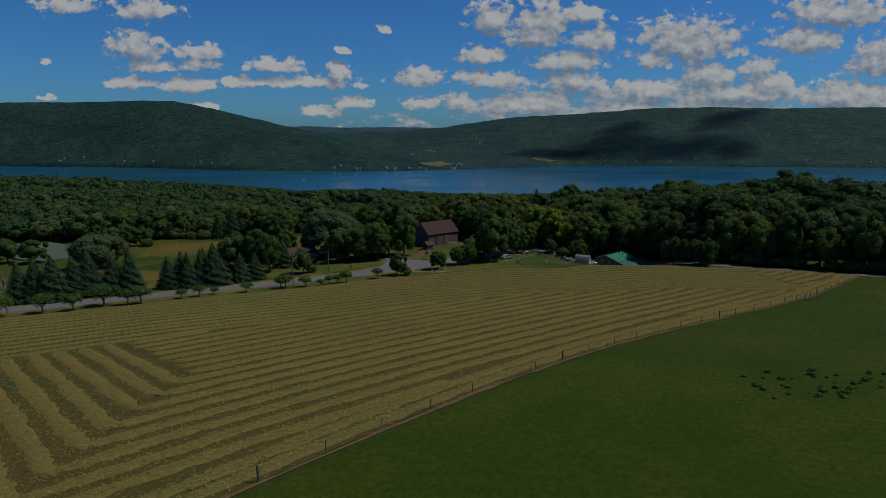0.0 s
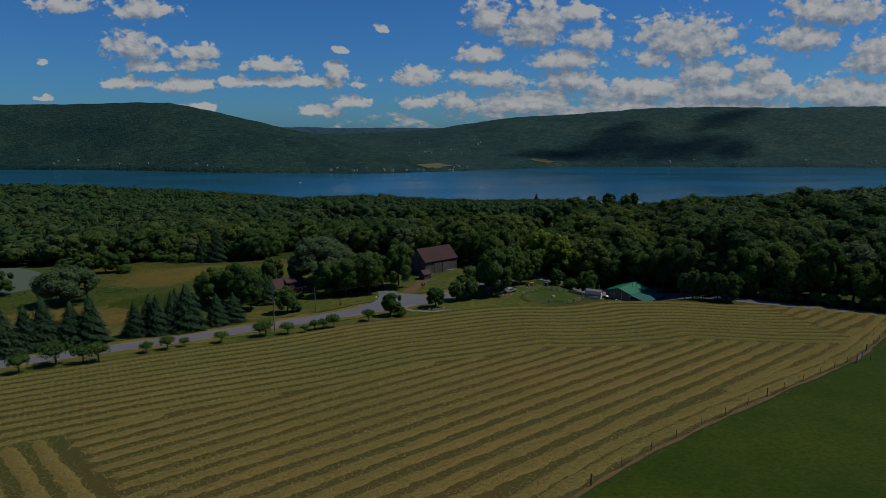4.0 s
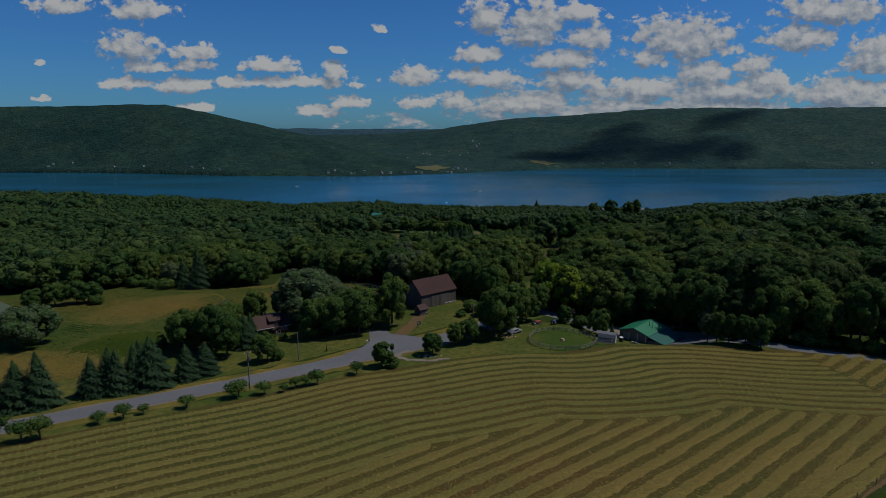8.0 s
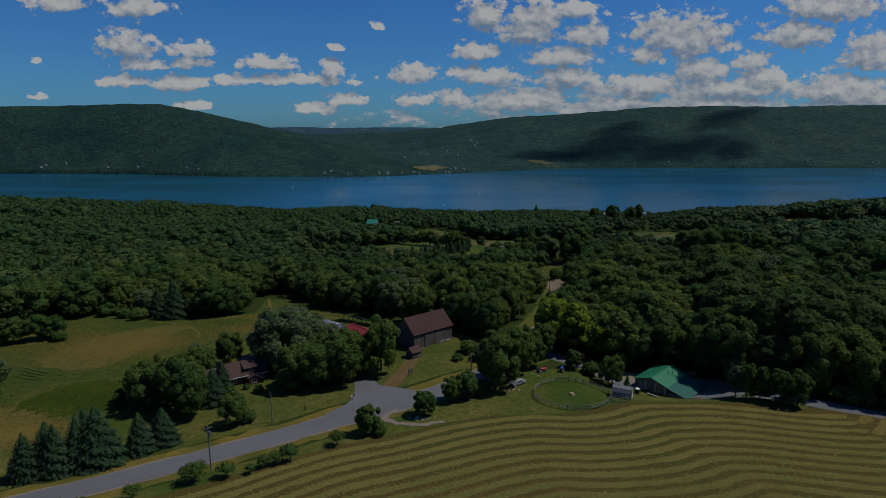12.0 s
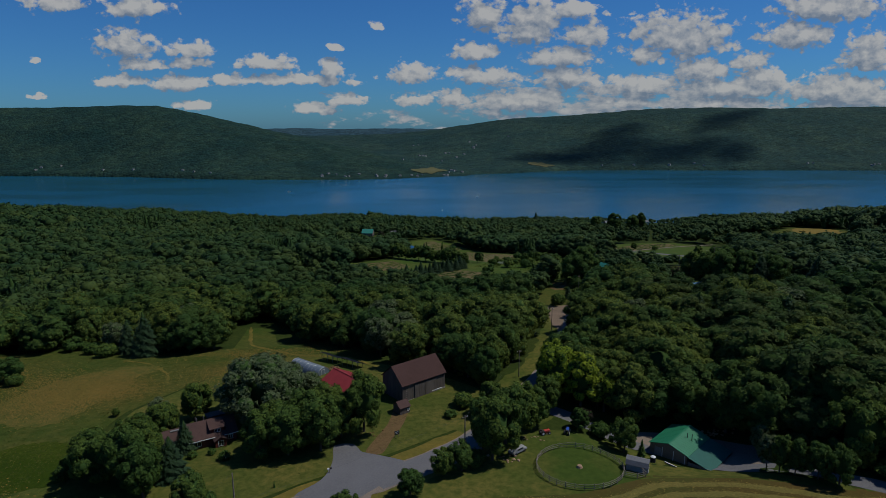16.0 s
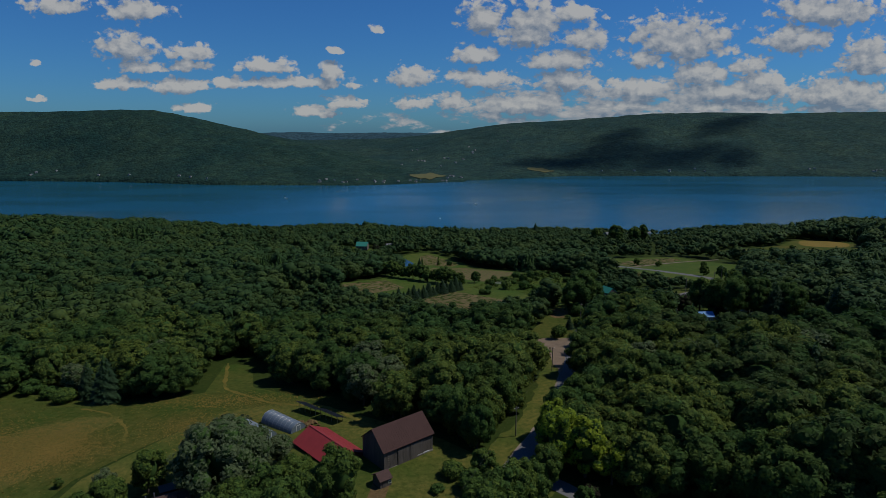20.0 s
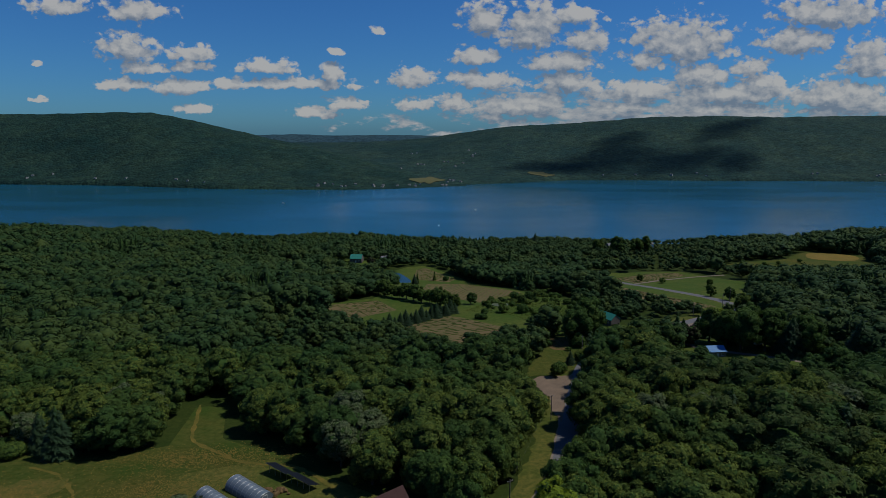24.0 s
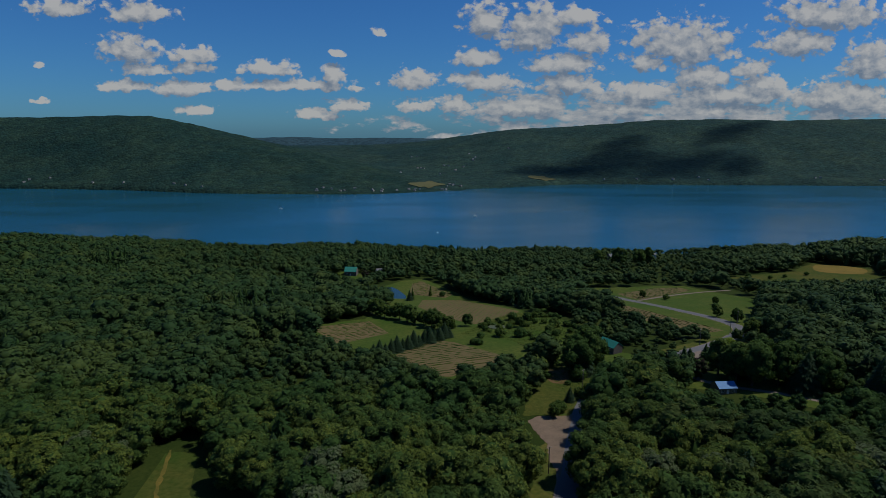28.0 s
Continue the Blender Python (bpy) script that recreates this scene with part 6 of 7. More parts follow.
def metal_shed():
    ob = thing("green_roofed_shed", 58.85, 203.1, 44.5, 83.9, "tan farm shed with bright green metal roof", "shed")
    L2, W2 = 6.0, 4.6
    part("wall", gable_walls(L2 - 0.25, W2 - 0.3, -0.8, 2.45, 3.75), M["tan"], ob, "tan metal wall")
    part("roof", gable_roof(L2, W2, 2.45, 3.85, 0.1), M["greenroof"], ob, "bright green metal roof")
    for s in (-1, 1):
        part("roof_seams", seams(L2 - 0.02, W2 - 0.02, 2.47, 3.85, 0.75, s, 0.1), M["greenroof"], ob)
    part("ridge_cap", box(-L2, L2, -0.18, 0.18, 3.9, 3.99), M["greenroof"], ob)
    lean = part("lean_to_roof", prism([(-W2 - 5.3, 1.05), (-W2 + 0.05, 2.3), (-W2 + 0.05, 2.4), (-W2 - 5.3, 1.15)], -L2, L2), M["tealroof"], ob, "darker green lean-to roof")
    for i in range(4):
        part("lean_to_post", tube((-L2 + 0.3 + i * 3.8, -W2 - 5.0, -1.2), (-L2 + 0.3 + i * 3.8, -W2 - 5.0, 1.1), 0.09, sides=6), M["wood"], ob)
    part("lean_to_wall", box(-L2 + 0.1, -L2 + 0.2, -W2 - 5.1, -W2, -1.0, 1.4), M["wood"], ob, "slatted end wall")
    for x, y in ((0.4, -1.6), (0.6, -2.6)):
        part("stovepipe", tube((x, y, 2.9), (x, y, 4.7), 0.09, sides=7), M["black"], ob, "black stovepipe")
    part("door", box(-L2 + 0.2, -L2 + 0.27, 1.6, 3.2, -0.7, 2.1), M["grey"], ob, "plain side door")
    for i in range(3):
        part("wall_trim", box(-L2 + 0.2, -L2 + 0.26, -3.9 + i * 2.6, -3.75 + i * 2.6, -0.7, 2.5), M["white"], ob)

    tank = thing("water_tank", 50.6, 197.0, 20, None, "white plastic water tank beside a shed", "tank")
    body = tube((0, 0, 0), (0, 0, 1.25), 0.6, 0.6, 14)
    part("tank", body, M["black"], tank, "dark tank body")
    part("lid", tube((0, 0, 1.25), (0, 0, 1.5), 0.62, 0.3, 14), M["white"], tank, "white domed lid")
    rk = thing("timber_rack", 54.0, 195.4, 40, None, "leaning boards stacked against the shed", "lumber")
    for i in range(4):
        b = box(-0.08, 0.08, -1.4, 1.4, 0.05 + i * 0.09, 0.12 + i * 0.09)
        part("plank", b, M["white"] if i == 3 else M["wood"], rk)


metal_shed()


def play_shed():
    ob = thing("grey_storage_shed", 44.6, 189.7, -25.5, None, "small pale storage shed with grey gambrel roof", "shed", lift=-0.05)
    h = 1.3
    prof = [(-h, 0.1), (h, 0.1), (h, 1.75), (h * 0.72, 2.45), (0, 2.85), (-h * 0.72, 2.45), (-h, 1.75)]
    part("wall", prism(prof, -2.2, 2.2), M["grey"], ob, "pale grey siding")
    roof = [(-h - 0.15, 1.65), (-h * 0.74, 2.5), (0, 2.92), (h * 0.74, 2.5), (h + 0.15, 1.65), (h + 0.2, 1.74), (h * 0.76, 2.62), (0, 3.05), (-h * 0.76, 2.62), (-h - 0.2, 1.74)]
    part("roof", prism(roof, -2.35, 2.35), M["greyroof"], ob, "weathered grey gambrel roof")
    part("door", box(2.18, 2.25, -0.6, 0.6, 0.15, 1.95), M["white"], ob)
    for i in range(2):
        part("runner", box(-2.2, 2.2, -0.9 + i * 1.7, -0.8 + i * 1.7, -0.1, 0.12), M["wood"], ob)


play_shed()


def rail_ring():
    ob = thing("riding_ring", 32.5, 190.2, 0, None, "round wooden rail pen on mown grass", "pen")
    n, r = 30, 9.1
    pts = [(32.5 + math.cos(i * 2 * math.pi / n) * r, 190.2 + math.sin(i * 2 * math.pi / n) * r * 0.93) for i in range(n)]
    z0 = ob.location.z

    def loc(x, y, h):
        return (x - 32.5, y - 190.2, gz(x, y) - z0 + h)

    for i, (x, y) in enumerate(pts):
        part("post", tube(loc(x, y, -0.3), loc(x, y, 1.45), 0.075, 0.065, 6), M["wood"], ob)
        x2, y2 = pts[(i + 1) % n]
        for h in (0.45, 0.85, 1.25):
            part("rail", tube(loc(x, y, h), loc(x2, y2, h), 0.055, sides=5), M["wood"], ob)
    # gate wing beside the pen
    line = [(41.0, 186.6), (43.2, 185.6), (45.2, 186.3), (44.9, 188.0)]
    for (x, y), (x2, y2) in zip(line, line[1:]):
        part("post", tube(loc(x, y, -0.3), loc(x, y, 1.4), 0.075, sides=6), M["wood"], ob)
        for h in (0.45, 0.85, 1.25):
            part("rail", tube(loc(x, y, h), loc(x2, y2, h), 0.055, sides=5), M["wood"], ob)
    st = thing("tree_stump", 32.5, 190.3, 0, None, "low sawn stump in the middle of the pen", "stump")
    part("stump", tube((0, 0, -0.1), (0, 0, 0.5), 0.75, 0.5, 9), M["log"], st)


rail_ring()

# ---- field fence ----
fence = thing("field_fence", -18, 41, 0, None, "wire fence on thin posts along a hay field", "fence")
f0 = fence.location.copy()
line = rounded([(x, y) for x, y in FENCE], 4.2)
acc, stops = 0.0, [line[0]]
for a, b in zip(line, line[1:]):
    acc += math.hypot(b[0] - a[0], b[1] - a[1])
    if acc >= 4.2:
        stops.append(b)
        acc = 0.0
rf = random.Random(4)
posts = []
for i, (x, y) in enumerate(stops):
    big = i % 7 == 3
    lean = (rf.uniform(-0.05, 0.05), rf.uniform(-0.05, 0.05))
    p = Vector((x, y, gz(x, y))) - f0
    part("post", tube(p + Vector((0, 0, -0.3)), p + Vector((*lean, 1.5 if big else 1.25)), 0.09 if big else 0.05, sides=6), M["darkpost"] if big or i % 3 else M["wood"], fence)
    posts.append(p)
for h in (0.35, 0.65, 0.95, 1.2):
    bits = [tube(p + Vector((0, 0, h)), q + Vector((0, 0, h)), 0.005, sides=4) for p, q in zip(posts, posts[1:])]
    part("wire", join(*bits), M["wire"], fence)
gate = thing("field_gate", 76.6, 121.6, 42, None, "low wooden gate between two fence posts", "gate")
for x in (-1.6, 1.6):
    part("post", tube((x, 0, -0.2), (x, 0, 1.5), 0.1, sides=7), M["wood"], gate)
for h in (0.4, 0.75, 1.1):
    part("rail", box(-1.55, 1.55, -0.03, 0.03, h, h + 0.1), M["wood"], gate)
side = thing("cross_fence", 80, 121, 0, None, "short wire fence across the pasture", "fence")
prev = None
for i in range(9):
    x, y = 79 + i * 5.2, 122 - i * 1.2
    p = Vector((x - 80, y - 121, gz(x, y) - side.location.z))
    part("post", tube(p + Vector((0, 0, -0.2)), p + Vector((0, 0, 1.25)), 0.05, sides=6), M["darkpost"], side)
    if prev:
        for h in (0.5, 0.95):
            part("wire", tube(prev + Vector((0, 0, h)), p + Vector((0, 0, h)), 0.012, sides=4), M["wire"], side)
    prev = p

# ---- weeds in the pasture ----
wd = crown_round(140, 6, 24, 0.16, wide=0.6, tall=0.4, mid=0.4, fill=0.5)
weed_mesh = crown_mesh("weed", wd, M["leaf_thing"])
rw = random.Random(12)
for i in range(64):
    x, y = 34 + rw.random() * 21, 61 + rw.gauss(0, 1.5) + (0 if i % 4 else 4.5)
    w = new("weed_clump", weed_mesh)
    s = rw.uniform(0.22, 0.58)
    w.matrix_basis = Matrix.LocRotScale((x, y, gz(x, y)), Euler((0, 0, rw.random() * 6)), (s * 1.2, s * 1.2, s))
    tagged(w, "low dark green weed clump in pasture", "weed", "weeds in the pasture")

# ---- poles and wires ----


def pole(x, y, h, cross=True, drum=False, z=None):
    ob = thing("utility_pole", x, y, 30, z, "weathered wooden utility pole beside the road", "utility pole", "poles along the road")
    part("pole", tube((0, 0, -0.5), (0, 0, h), 0.16, 0.11, 8), M["wood"], ob)
    if cross:
        part("crossarm", box(-0.75, 0.75, -0.06, 0.06, h - 0.6, h - 0.48), M["wood"], ob)
        for xx in (-0.65, 0, 0.65):
            part("insulator", tube((xx, 0, h - 0.48), (xx, 0, h - 0.3), 0.05, sides=6), M["white"], ob)
    if drum:
        part("transformer", tube((0.3, 0, h - 2.2), (0.3, 0, h - 1.3), 0.24, 0.24, 10), M["metal"], ob, "grey transformer can")
    return Vector((x, y, gz(x, y) + h - 0.35))


tops = [pole(-97.8, 125.3, 9.0, drum=True), pole(-42.7, 158.7, 9.1, drum=True), pole(8.5, 199.3, 8.2), pole(26.0, 240.0, 8.5), pole(45.5, 293.0, 8.8)]
pole(-37.0, 179.4, 7.2, cross=False)
tops2 = [tops[1], Vector((-37.0, 179.4, gz(-37.0, 179.4) + 7.0)), Vector((-50.0, 205.6, 86.2))]


def wire(a, b, sag, name="overhead_wire"):
    bits = []
    n = 10
    pts = [a.lerp(b, i / n) - Vector((0, 0, sag * 4 * (i / n) * (1 - i / n))) for i in range(n + 1)]
    me = mesh_of(name, join(*[tube(p, q, 0.009, sides=4) for p, q in zip(pts, pts[1:])]), M["wire"])
    tagged(new(name, me), "thin dark overhead wire between poles", "wire", "overhead wires")


for a, b in zip(tops, tops[1:]):
    wire(a, b, 0.8)
for a, b in zip(tops2, tops2[1:]):
    wire(a, b, 0.4)
for x, y in ((66, 363), (139, 420), (166, 444), (183, 470)):
    pole(x + 6, y, 8.5)

# ---- small farm things ----
mb = thing("mailboxes", -20.6, 190.4, 30, None, "pair of mailboxes on a post by the drive", "mailbox")
part("post", box(-0.06, 0.06, -0.06, 0.06, -0.2, 1.0), M["wood"], mb)
for i, mt in enumerate((M["white"], M["black"])):
    part("box", prism([(-0.14, 1.0), (0.14, 1.0), (0.14, 1.2), (0.08, 1.3), (-0.08, 1.3), (-0.14, 1.2)], -0.5 + i * 0.55, -0.05 + i * 0.55), mt, mb)
sg = thing("yard_sign", -7.4, 205.3, 25, None, "small dark board sign on two posts", "sign")
for x in (-0.5, 0.5):
    part("post", box(x - 0.05, x + 0.05, -0.05, 0.05, -0.2, 1.7), M["wood"], sg)
part("board", box(-0.6, 0.6, -0.08, -0.05, 0.7, 1.65), M["black"], sg)
part("lettering", join(box(-0.4, 0.4, -0.086, -0.08, 1.3, 1.42), box(-0.3, 0.3, -0.086, -0.08, 1.02, 1.12)), M["white"], sg, "pale bars of lettering")


def heap(name, x, y, n, spread, mat, label, category, lo=0.25, hi=0.7, flat=1.0):
    rr = random.Random(n)
    ob = thing(name, x, y, 0, None, label, category)
    for i in range(n):
        dx, dy = rr.gauss(0, spread), rr.gauss(0, spread * flat)
        s = rr.uniform(lo, hi)
        b = bmesh.new()
        bmesh.ops.create_icosphere(b, subdivisions=1, radius=s * 0.5)
        for v in b.verts:
            v.co = Vector((v.co.x * rr.uniform(0.9, 1.6) + dx, v.co.y * rr.uniform(0.8, 1.2) + dy, v.co.z * 0.8 + s * 0.25 + gz(x + dx, y + dy) - ob.location.z))
        part("stone" if "stone" in name else "piece", b, mat, ob)


heap("stone_pile", -3.6, 179.2, 16, 1.5, M["stone"], "heap of pale stones under a tree", "stone pile", flat=0.4)
heap("brush_pile", 17.5, 194.0, 14, 1.6, M["log"], "untidy pile of logs and branches", "log pile", flat=0.8)
heap("woodpile", 69.5, 209.5, 40, 1.7, M["log"], "loose pile of split firewood", "woodpile", 0.3, 0.6, 0.5)
heap("brush_pile", 24.5, 202.5, 12, 1.5, M["log"], "scattered logs at the lawn's edge", "log pile", 0.2, 0.5)
heap("earth_heap", -31.9, 250.2, 18, 1.2, M["dirt"], "low heap of bare brown earth", "earth heap", 0.7, 1.6)
heap("rock_patch", -14.5, 206.5, 12, 1.4, M["dirt"], "scatter of rubble on bare ground", "rubble", 0.2, 0.5)


def machine(name, x, y, turn, paint, label, s=1.0):
    ob = thing(name, x, y, turn, None, label, "tractor")
    ob.scale = (s, s, s)
    part("body", box(-0.3, 1.5, -0.35, 0.35, 0.6, 1.25, 0.08), paint, ob)
    part("seat", box(-0.9, -0.35, -0.3, 0.3, 0.8, 1.3, 0.05), M["black"], ob)
    part("exhaust", tube((1.0, 0.2, 1.2), (1.0, 0.2, 1.9), 0.05, sides=6), M["black"], ob)
    for xx, r in ((-0.75, 0.65), (1.15, 0.42)):
        for yy in (-0.55, 0.55):
            w = part("wheel", tube((xx, yy - 0.14, r), (xx, yy + 0.14, r), r, r, 14), M["black"], ob)
            part("rim", tube((xx, yy - 0.16, r), (xx, yy + 0.16, r), r * 0.5, r * 0.5, 10), M["white"], w)


machine("red_tractor", 27.6, 205.0, 20, M["red"], "small red tractor parked at the lawn's edge", 0.9)
machine("blue_tractor", 33.0, 205.4, 70, M["blue"], "small blue tractor parked at the lawn's edge", 0.9)


def car(x, y, turn, mt, label, z=None):
    ob = thing("car", x, y, turn, z, label, "car", lift=0.1)
    prof = [(-2.2, 0.35), (2.2, 0.35), (2.25, 0.75), (1.3, 0.9), (0.75, 1.4), (-1.0, 1.45), (-1.75, 0.95), (-2.25, 0.85)]
    b = prism(prof, -0.88, 0.88)
    bmesh.ops.rotate(b, cent=(0, 0, 0), matrix=Matrix.Rotation(radians(-90), 3, "Z"), verts=b.verts)
    bmesh.ops.bevel(b, geom=b.edges[:], offset=0.06, segments=1, affect="EDGES")
    part("body", b, mt, ob)
    part("windows", box(-0.95, 0.65, -0.9, 0.9, 0.98, 1.3), M["glass"], ob)
    for xx in (-1.4, 1.4):
        for yy in (-0.8, 0.8):
            part("wheel", tube((xx, yy - 0.1, 0.32), (xx, yy + 0.1, 0.32), 0.32, 0.32, 12), M["black"], ob)


car(147.5, 600.5, 112, M["carwhite"], "white car on the far road")
car(150.5, 365.0, 30, M["carwhite"], "white car parked under trees")
car(20.2, 197.0, 40, M["grey"], "old grey vehicle parked under a tree")

# ---- sheds and houses in the woods ----


def cottage(name, x, y, turn, half_len, half_wid, eave, ridge, wall, roof, label, wins=2, z=None, group=""):
    ob = thing(name, x, y, turn, z, label, name.split("_")[-1], group, lift=-0.1)
    part("wall", gable_walls(half_len - 0.2, half_wid - 0.25, -0.6, eave, ridge - 0.1), wall, ob)
    part("roof", gable_roof(half_len, half_wid + 0.1, eave - 0.15, ridge, 0.12), roof, ob)
    for i in range(wins):
        window(ob, pose(-half_len * 0.55 + i * half_len * 1.1 / max(1, wins - 1) if wins > 1 else 0, -half_wid + 0.24, eave * 0.55), 0.9, 1.0)
    if wins:
        part("door", box(-0.5, 0.5, -half_wid + 0.16, -half_wid + 0.26, -0.1, 2.0), M["white"], ob)
    return ob


cottage("teal_cabin", 97.2, 412.2, -58, 5.2, 3.4, 3.0, 5.4, M["barnwood"], M["tealbright"], "dark wooden cabin with teal metal roof", z=75.0)
cottage("blue_shed", 125.6, 353.6, 5, 3.9, 3.3, 2.8, 4.3, M["tan"], M["blueroof"], "pale shed with bright blue metal roof")
cottage("grey_cottage", 107.5, 362.0, -30, 4.4, 3.2, 2.6, 4.6, M["darkgrey"], M["darkgrey"], "small dark-roofed cottage among trees")
lodge = cottage("teal_lodge", -75.5, 700, -4, 6.0, 5.4, 4.4, 8.0, M["barnwood"], M["tealbright"], "lodge with steep teal roof above a pond", 3)
cottage("dark_house", 232, 350, -15, 6.0, 4.0, 3.2, 5.6, M["darkgrey"], M["darkgrey"], "dark-roofed house hidden among trees")
cottage("lake_house", 215, 812, 10, 7.0, 4.5, 5.5, 8.0, M["tan"], M["greyroof"], "lakeside house half hidden by trees")
cottage("boat_house", 262, 824, -5, 6.0, 4.0, 6.0, 7.6, M["white"], M["greyroof"], "pale lakeside building half hidden by trees")
cottage("hill_house", -46, 706, 20, 6.0, 4.0, 3.5, 6.0, M["grey"], M["greyroof"], "grey house among dark trees")
pl = thing("swimming_pool", 186, 336, 0, None, "round blue above-ground swimming pool under trees", "pool")
part("wall", tube((0, 0, 0), (0, 0, 1.2), 3.2, 3.2, 20), M["white"], pl)
part("water", tube((0, 0, 1.1), (0, 0, 1.22), 3.0, 3.0, 20), M["blueroof"], pl, "bright blue water")

# ---- vineyards ----
def vineyard(poly, turn, seed):
    rr = random.Random(seed)
    soil = drape("vineyard", poly, 4.0, 0.09, M["vine_soil"], "vineyard plot of bare soil with rows of vines", "vineyard")
    cx, cy = sum(q[0] for q in poly) / len(poly), sum(q[1] for q in poly) / len(poly)
    ca, sa = math.cos(turn), math.sin(turn)
    reach = max(math.hypot(q[0] - cx, q[1] - cy) for q in poly)
    k = -reach
    while k < reach:
        s = np.arange(-reach, reach, 2.0)
        x, y = cx + ca * s - sa * k, cy + sa * s + ca * k
        ok = inside(poly, x, y)
        pts = [(a, b) for a, b, o in zip(x, y, ok) if o]
        if len(pts) > 3:
            v, q = [], []
            for i, (a, b) in enumerate(pts):
                z, w = gz(a, b), rr.uniform(0.05, 0.22)
                h = rr.choice((0.05, 0.3, 0.5, 0.65))
                for ox, hz in ((-w, 0.08), (-w * 0.8, h * 0.8), (0, h), (w * 0.8, h * 0.8), (w, 0.08)):
                    v.append((a - sa * ox + rr.uniform(-0.15, 0.15), b + ca * ox, z + hz))
            for i in range(len(pts) - 1):
                for j in range(4):
                    c = i * 5 + j
                    q.append((c, c + 1, c + 6, c + 5))
            ob = new("vine_row", fast_mesh("vine_row", v, q, M["leaf_thing"]))
            ob.parent = soil
        k += 3.0


for i, (nm, poly, turn) in enumerate(VINES):
    vineyard(poly, turn, i)

# garden beds
for i in range(4):
    a, b = (-121.8 + i * 0.6, 220.6 - i * 2.2), (-111.6 + i * 0.4, 215.6 - i * 1.9)
    pts = [(a[0] + (b[0] - a[0]) * t, a[1] + (b[1] - a[1]) * t) for t in np.linspace(0, 1, 9)]
    ribbon("garden_bed", pts, 0.9, 0.35, M["leaf_thing"], "row of leafy vegetables", "garden bed", kind="structure", across=2, crown=0.2, wobble=0.25)

# ---- far shore: cottages, a village, fields ----


def hill_z(x, y):
    hit, place, *_ = scene.ray_cast(bpy.context.evaluated_depsgraph_get(), Vector((x, y, 900)), Vector((0, 0, -1)))
    return place.z if hit else 0.0


def far_house():
    ob = thing("shore_house", 0, 0, 0, 0, "tiny house among trees on the far lake shore", "house", "houses on the far shore")
    part("wall", gable_walls(4.0, 2.8, -5, 2.6, 4.2), M["pale_wall"], ob, "pale wall")
    part("roof", gable_roof(4.3, 3.1, 2.7, 4.5, 0.2), M["greyroof"], ob)
    return ob


bpy.context.view_layer.update()
first = far_house()
rh = random.Random(21)
spots = []
for i in range(44):
    px = rh.choice((rh.uniform(20, 430), rh.uniform(560, 830), rh.uniform(560, 760), rh.uniform(900, 1568)))
    b = bearing(px)
    y = np.interp(px, LX, LSH) if px < 800 else np.interp(px, RX, RSH)
    up = rh.uniform(34, 75)
    spots.append((b * (y + up), y + up))
for i in range(16):       # the village up the valley
    px = rh.uniform(720, 900)
    y = rh.uniform(2250, 2700)
    spots.append((bearing(px) * y, y))
for i, (x, y) in enumerate(spots):
    m = Matrix.Translation((x, y, hill_z(x, y) - 0.4)) @ Matrix.Rotation(rh.uniform(0, 3), 4, "Z")
    if i == 0:
        first.matrix_basis = m
    else:
        c = copy_thing(first, m)


def far_field(name, px, py, w, d, label):
    """A clearing on the far slope, lying on the hillside."""
    b = bearing(px)
    xs, ys = np.meshgrid(np.linspace(-w, w, 9), np.linspace(-d, d, 7))
    v = []
    for a, c in zip(xs.ravel(), ys.ravel()):
        f = math.sqrt(max(0.05, 1 - 0.75 * (c / d) ** 2))
        a, c = a * f, c * math.sqrt(max(0.05, 1 - 0.6 * (a / w) ** 2)) * (0.8 + 0.2 * math.sin(a * 0.09))
        x, y = b * py + a, py + c
        v.append((x, y, hill_z(x, y) + 1.6))
    q = [(r * 9 + c, r * 9 + c + 1, r * 9 + c + 10, r * 9 + c + 9) for r in range(6) for c in range(8)]
    tagged(new(name, fast_mesh(name, v, q, M["farfield"])), label, "field", kind="structure")


far_field("far_shore_field", 765, 2090, 62, 60, "pale hay field above the far shore")
far_field("far_gold_field", 955, 2260, 50, 40, "golden field above the far shore")

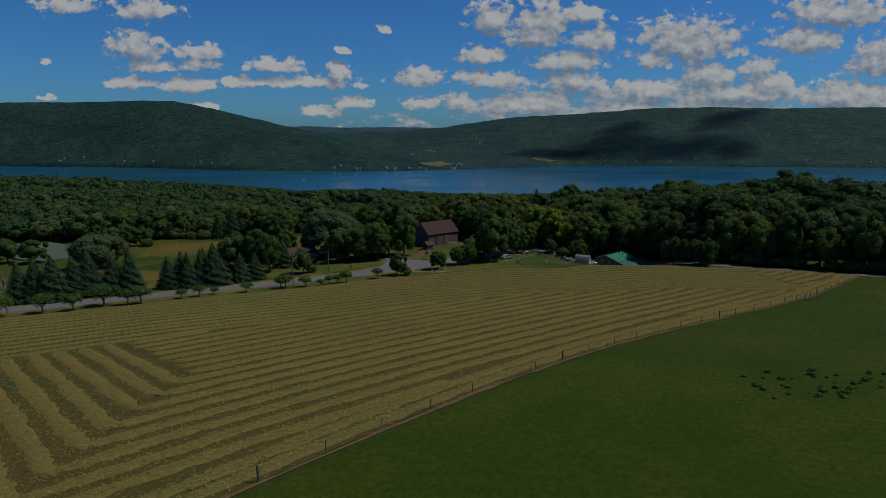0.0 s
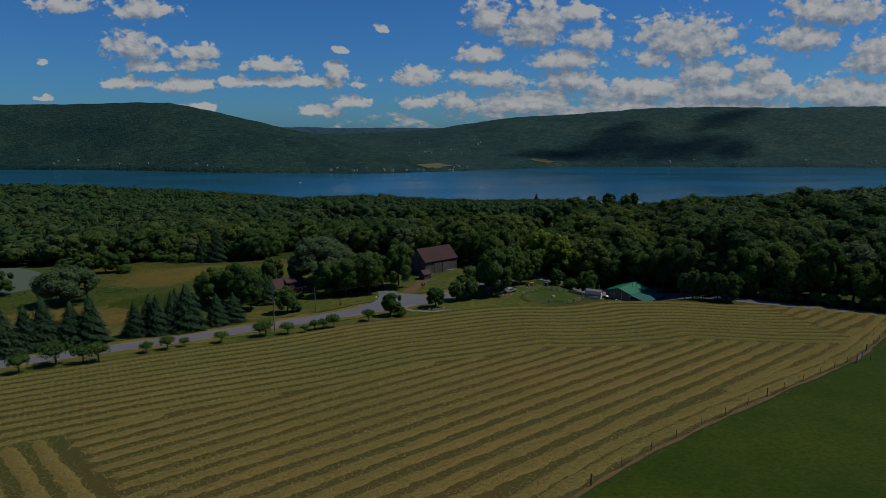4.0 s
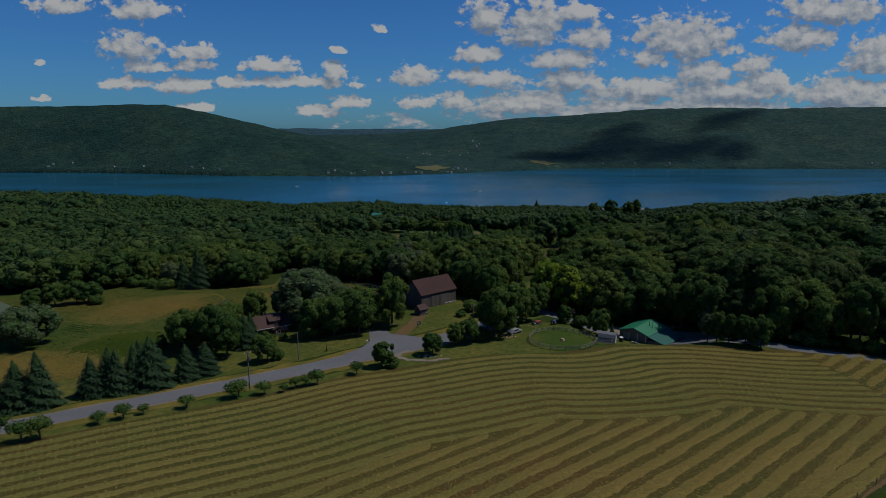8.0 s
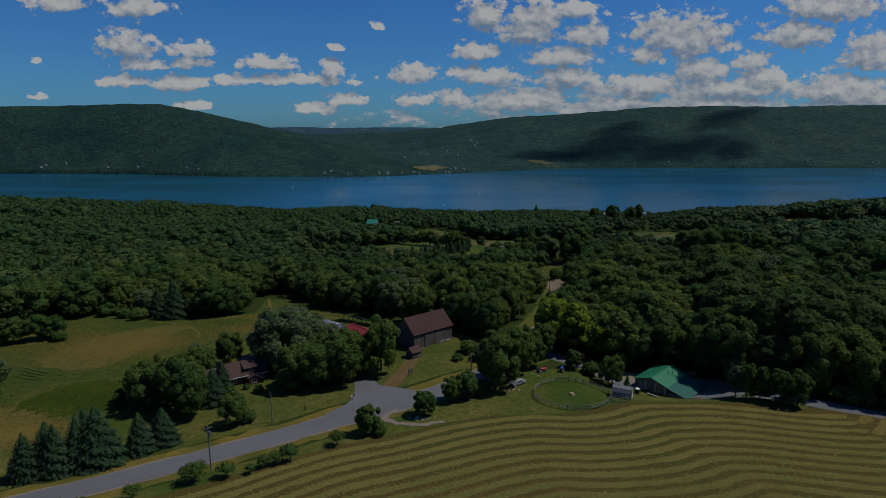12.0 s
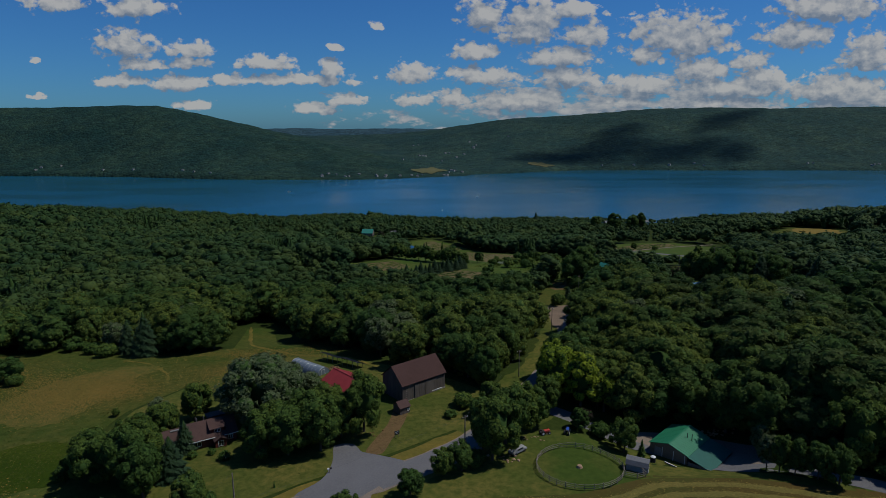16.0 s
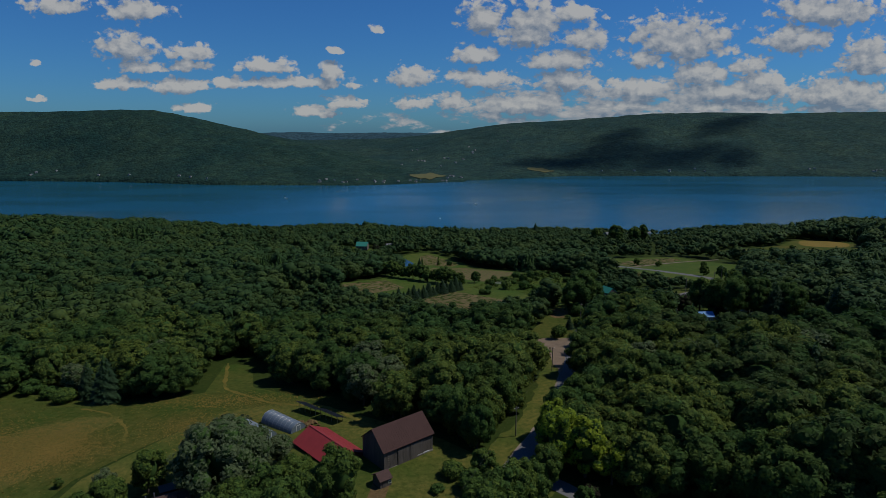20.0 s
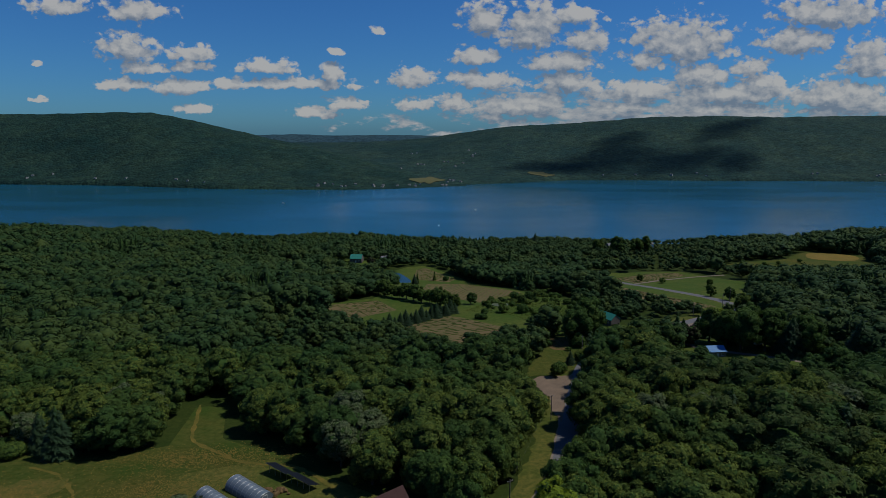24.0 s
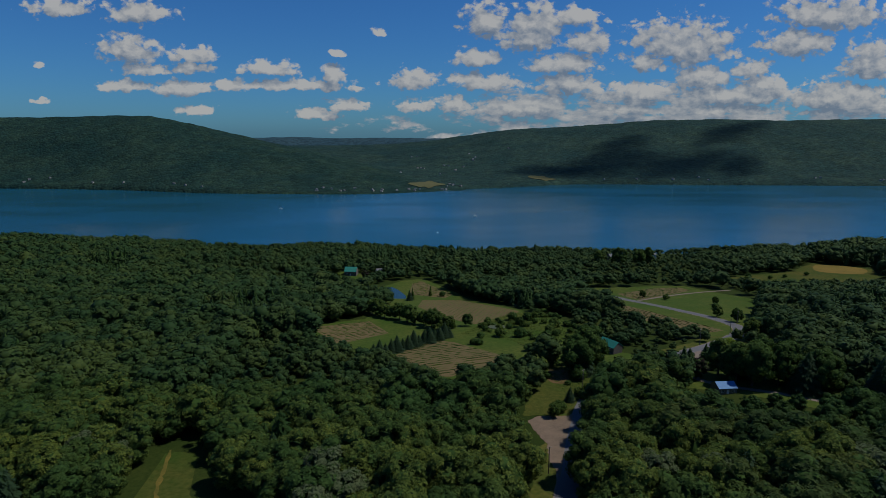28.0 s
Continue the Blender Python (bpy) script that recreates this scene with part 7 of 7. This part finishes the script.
# ---- boats ----
def boat(x, y, turn, s, label):
    ob = thing("motor_boat", x, y, turn, 0, label, "boat")
    ob.scale = (s, s, s)
    b = bmesh.new()
    prof = [(-3.0, 1.1), (-3.0, -1.1), (1.4, -1.1), (3.4, 0), (1.4, 1.1)]
    lo = [b.verts.new((x_ * 0.92, y_ * 0.8, -0.3)) for x_, y_ in prof]
    hi = [b.verts.new((x_, y_, 0.9)) for x_, y_ in prof]
    b.faces.new(lo[::-1]), b.faces.new(hi)
    for i in range(5):
        b.faces.new((lo[i], lo[(i + 1) % 5], hi[(i + 1) % 5], hi[i]))
    bmesh.ops.recalc_face_normals(b, faces=b.faces)
    part("hull", b, M["white"], ob, "white hull")
    part("cabin", box(-1.2, 0.6, -0.8, 0.8, 0.9, 1.9, 0.1), M["carwhite"], ob)
    part("windscreen", box(0.6, 0.7, -0.75, 0.75, 1.0, 1.7), M["glass"], ob)


boat(-375, 1545, 10, 1.3, "small white motor boat on the lake")
boat(85, 1420, 20, 1.2, "white motor boat crossing the lake")
boat(5, 1205, 60, 0.8, "small dark boat on the lake")

# ---- clouds whose shadows lie on the far ridge ----
def cloud(x, y, z, a, b, turn):
    bm = bmesh.new()
    bmesh.ops.create_icosphere(bm, subdivisions=3, radius=1)
    for v in bm.verts:
        v.co *= 1 + 0.12 * noise.noise(v.co * 2.2 + Vector((turn, 0, 0)))
    me = bpy.data.meshes.new("cloud")
    bm.to_mesh(me), bm.free()
    me.materials.append(M["cloud"])
    ob = new("cloud", me)
    ob.matrix_basis = Matrix.LocRotScale((x, y, z), Euler((0, 0, 0.15 * turn)), (a * 1.25, b * 1.25, 50))
    tagged(ob, "flat-based white cumulus cloud", "cloud", kind="structure")


for px, d, a, b, s in ((985, 2370, 240, 110, 1), (1080, 2440, 330, 170, 2), (1210, 2420, 300, 130, 3), (1300, 2400, 170, 80, 6), (1250, 2750, 300, 95, 4), (1080, 2640, 200, 110, 5)):
    t = 1700.0
    p = Vector((bearing(px) * d, d, 110)) + SUN * (t / SUN.z)
    cloud(p.x, p.y, p.z, a, b, s)
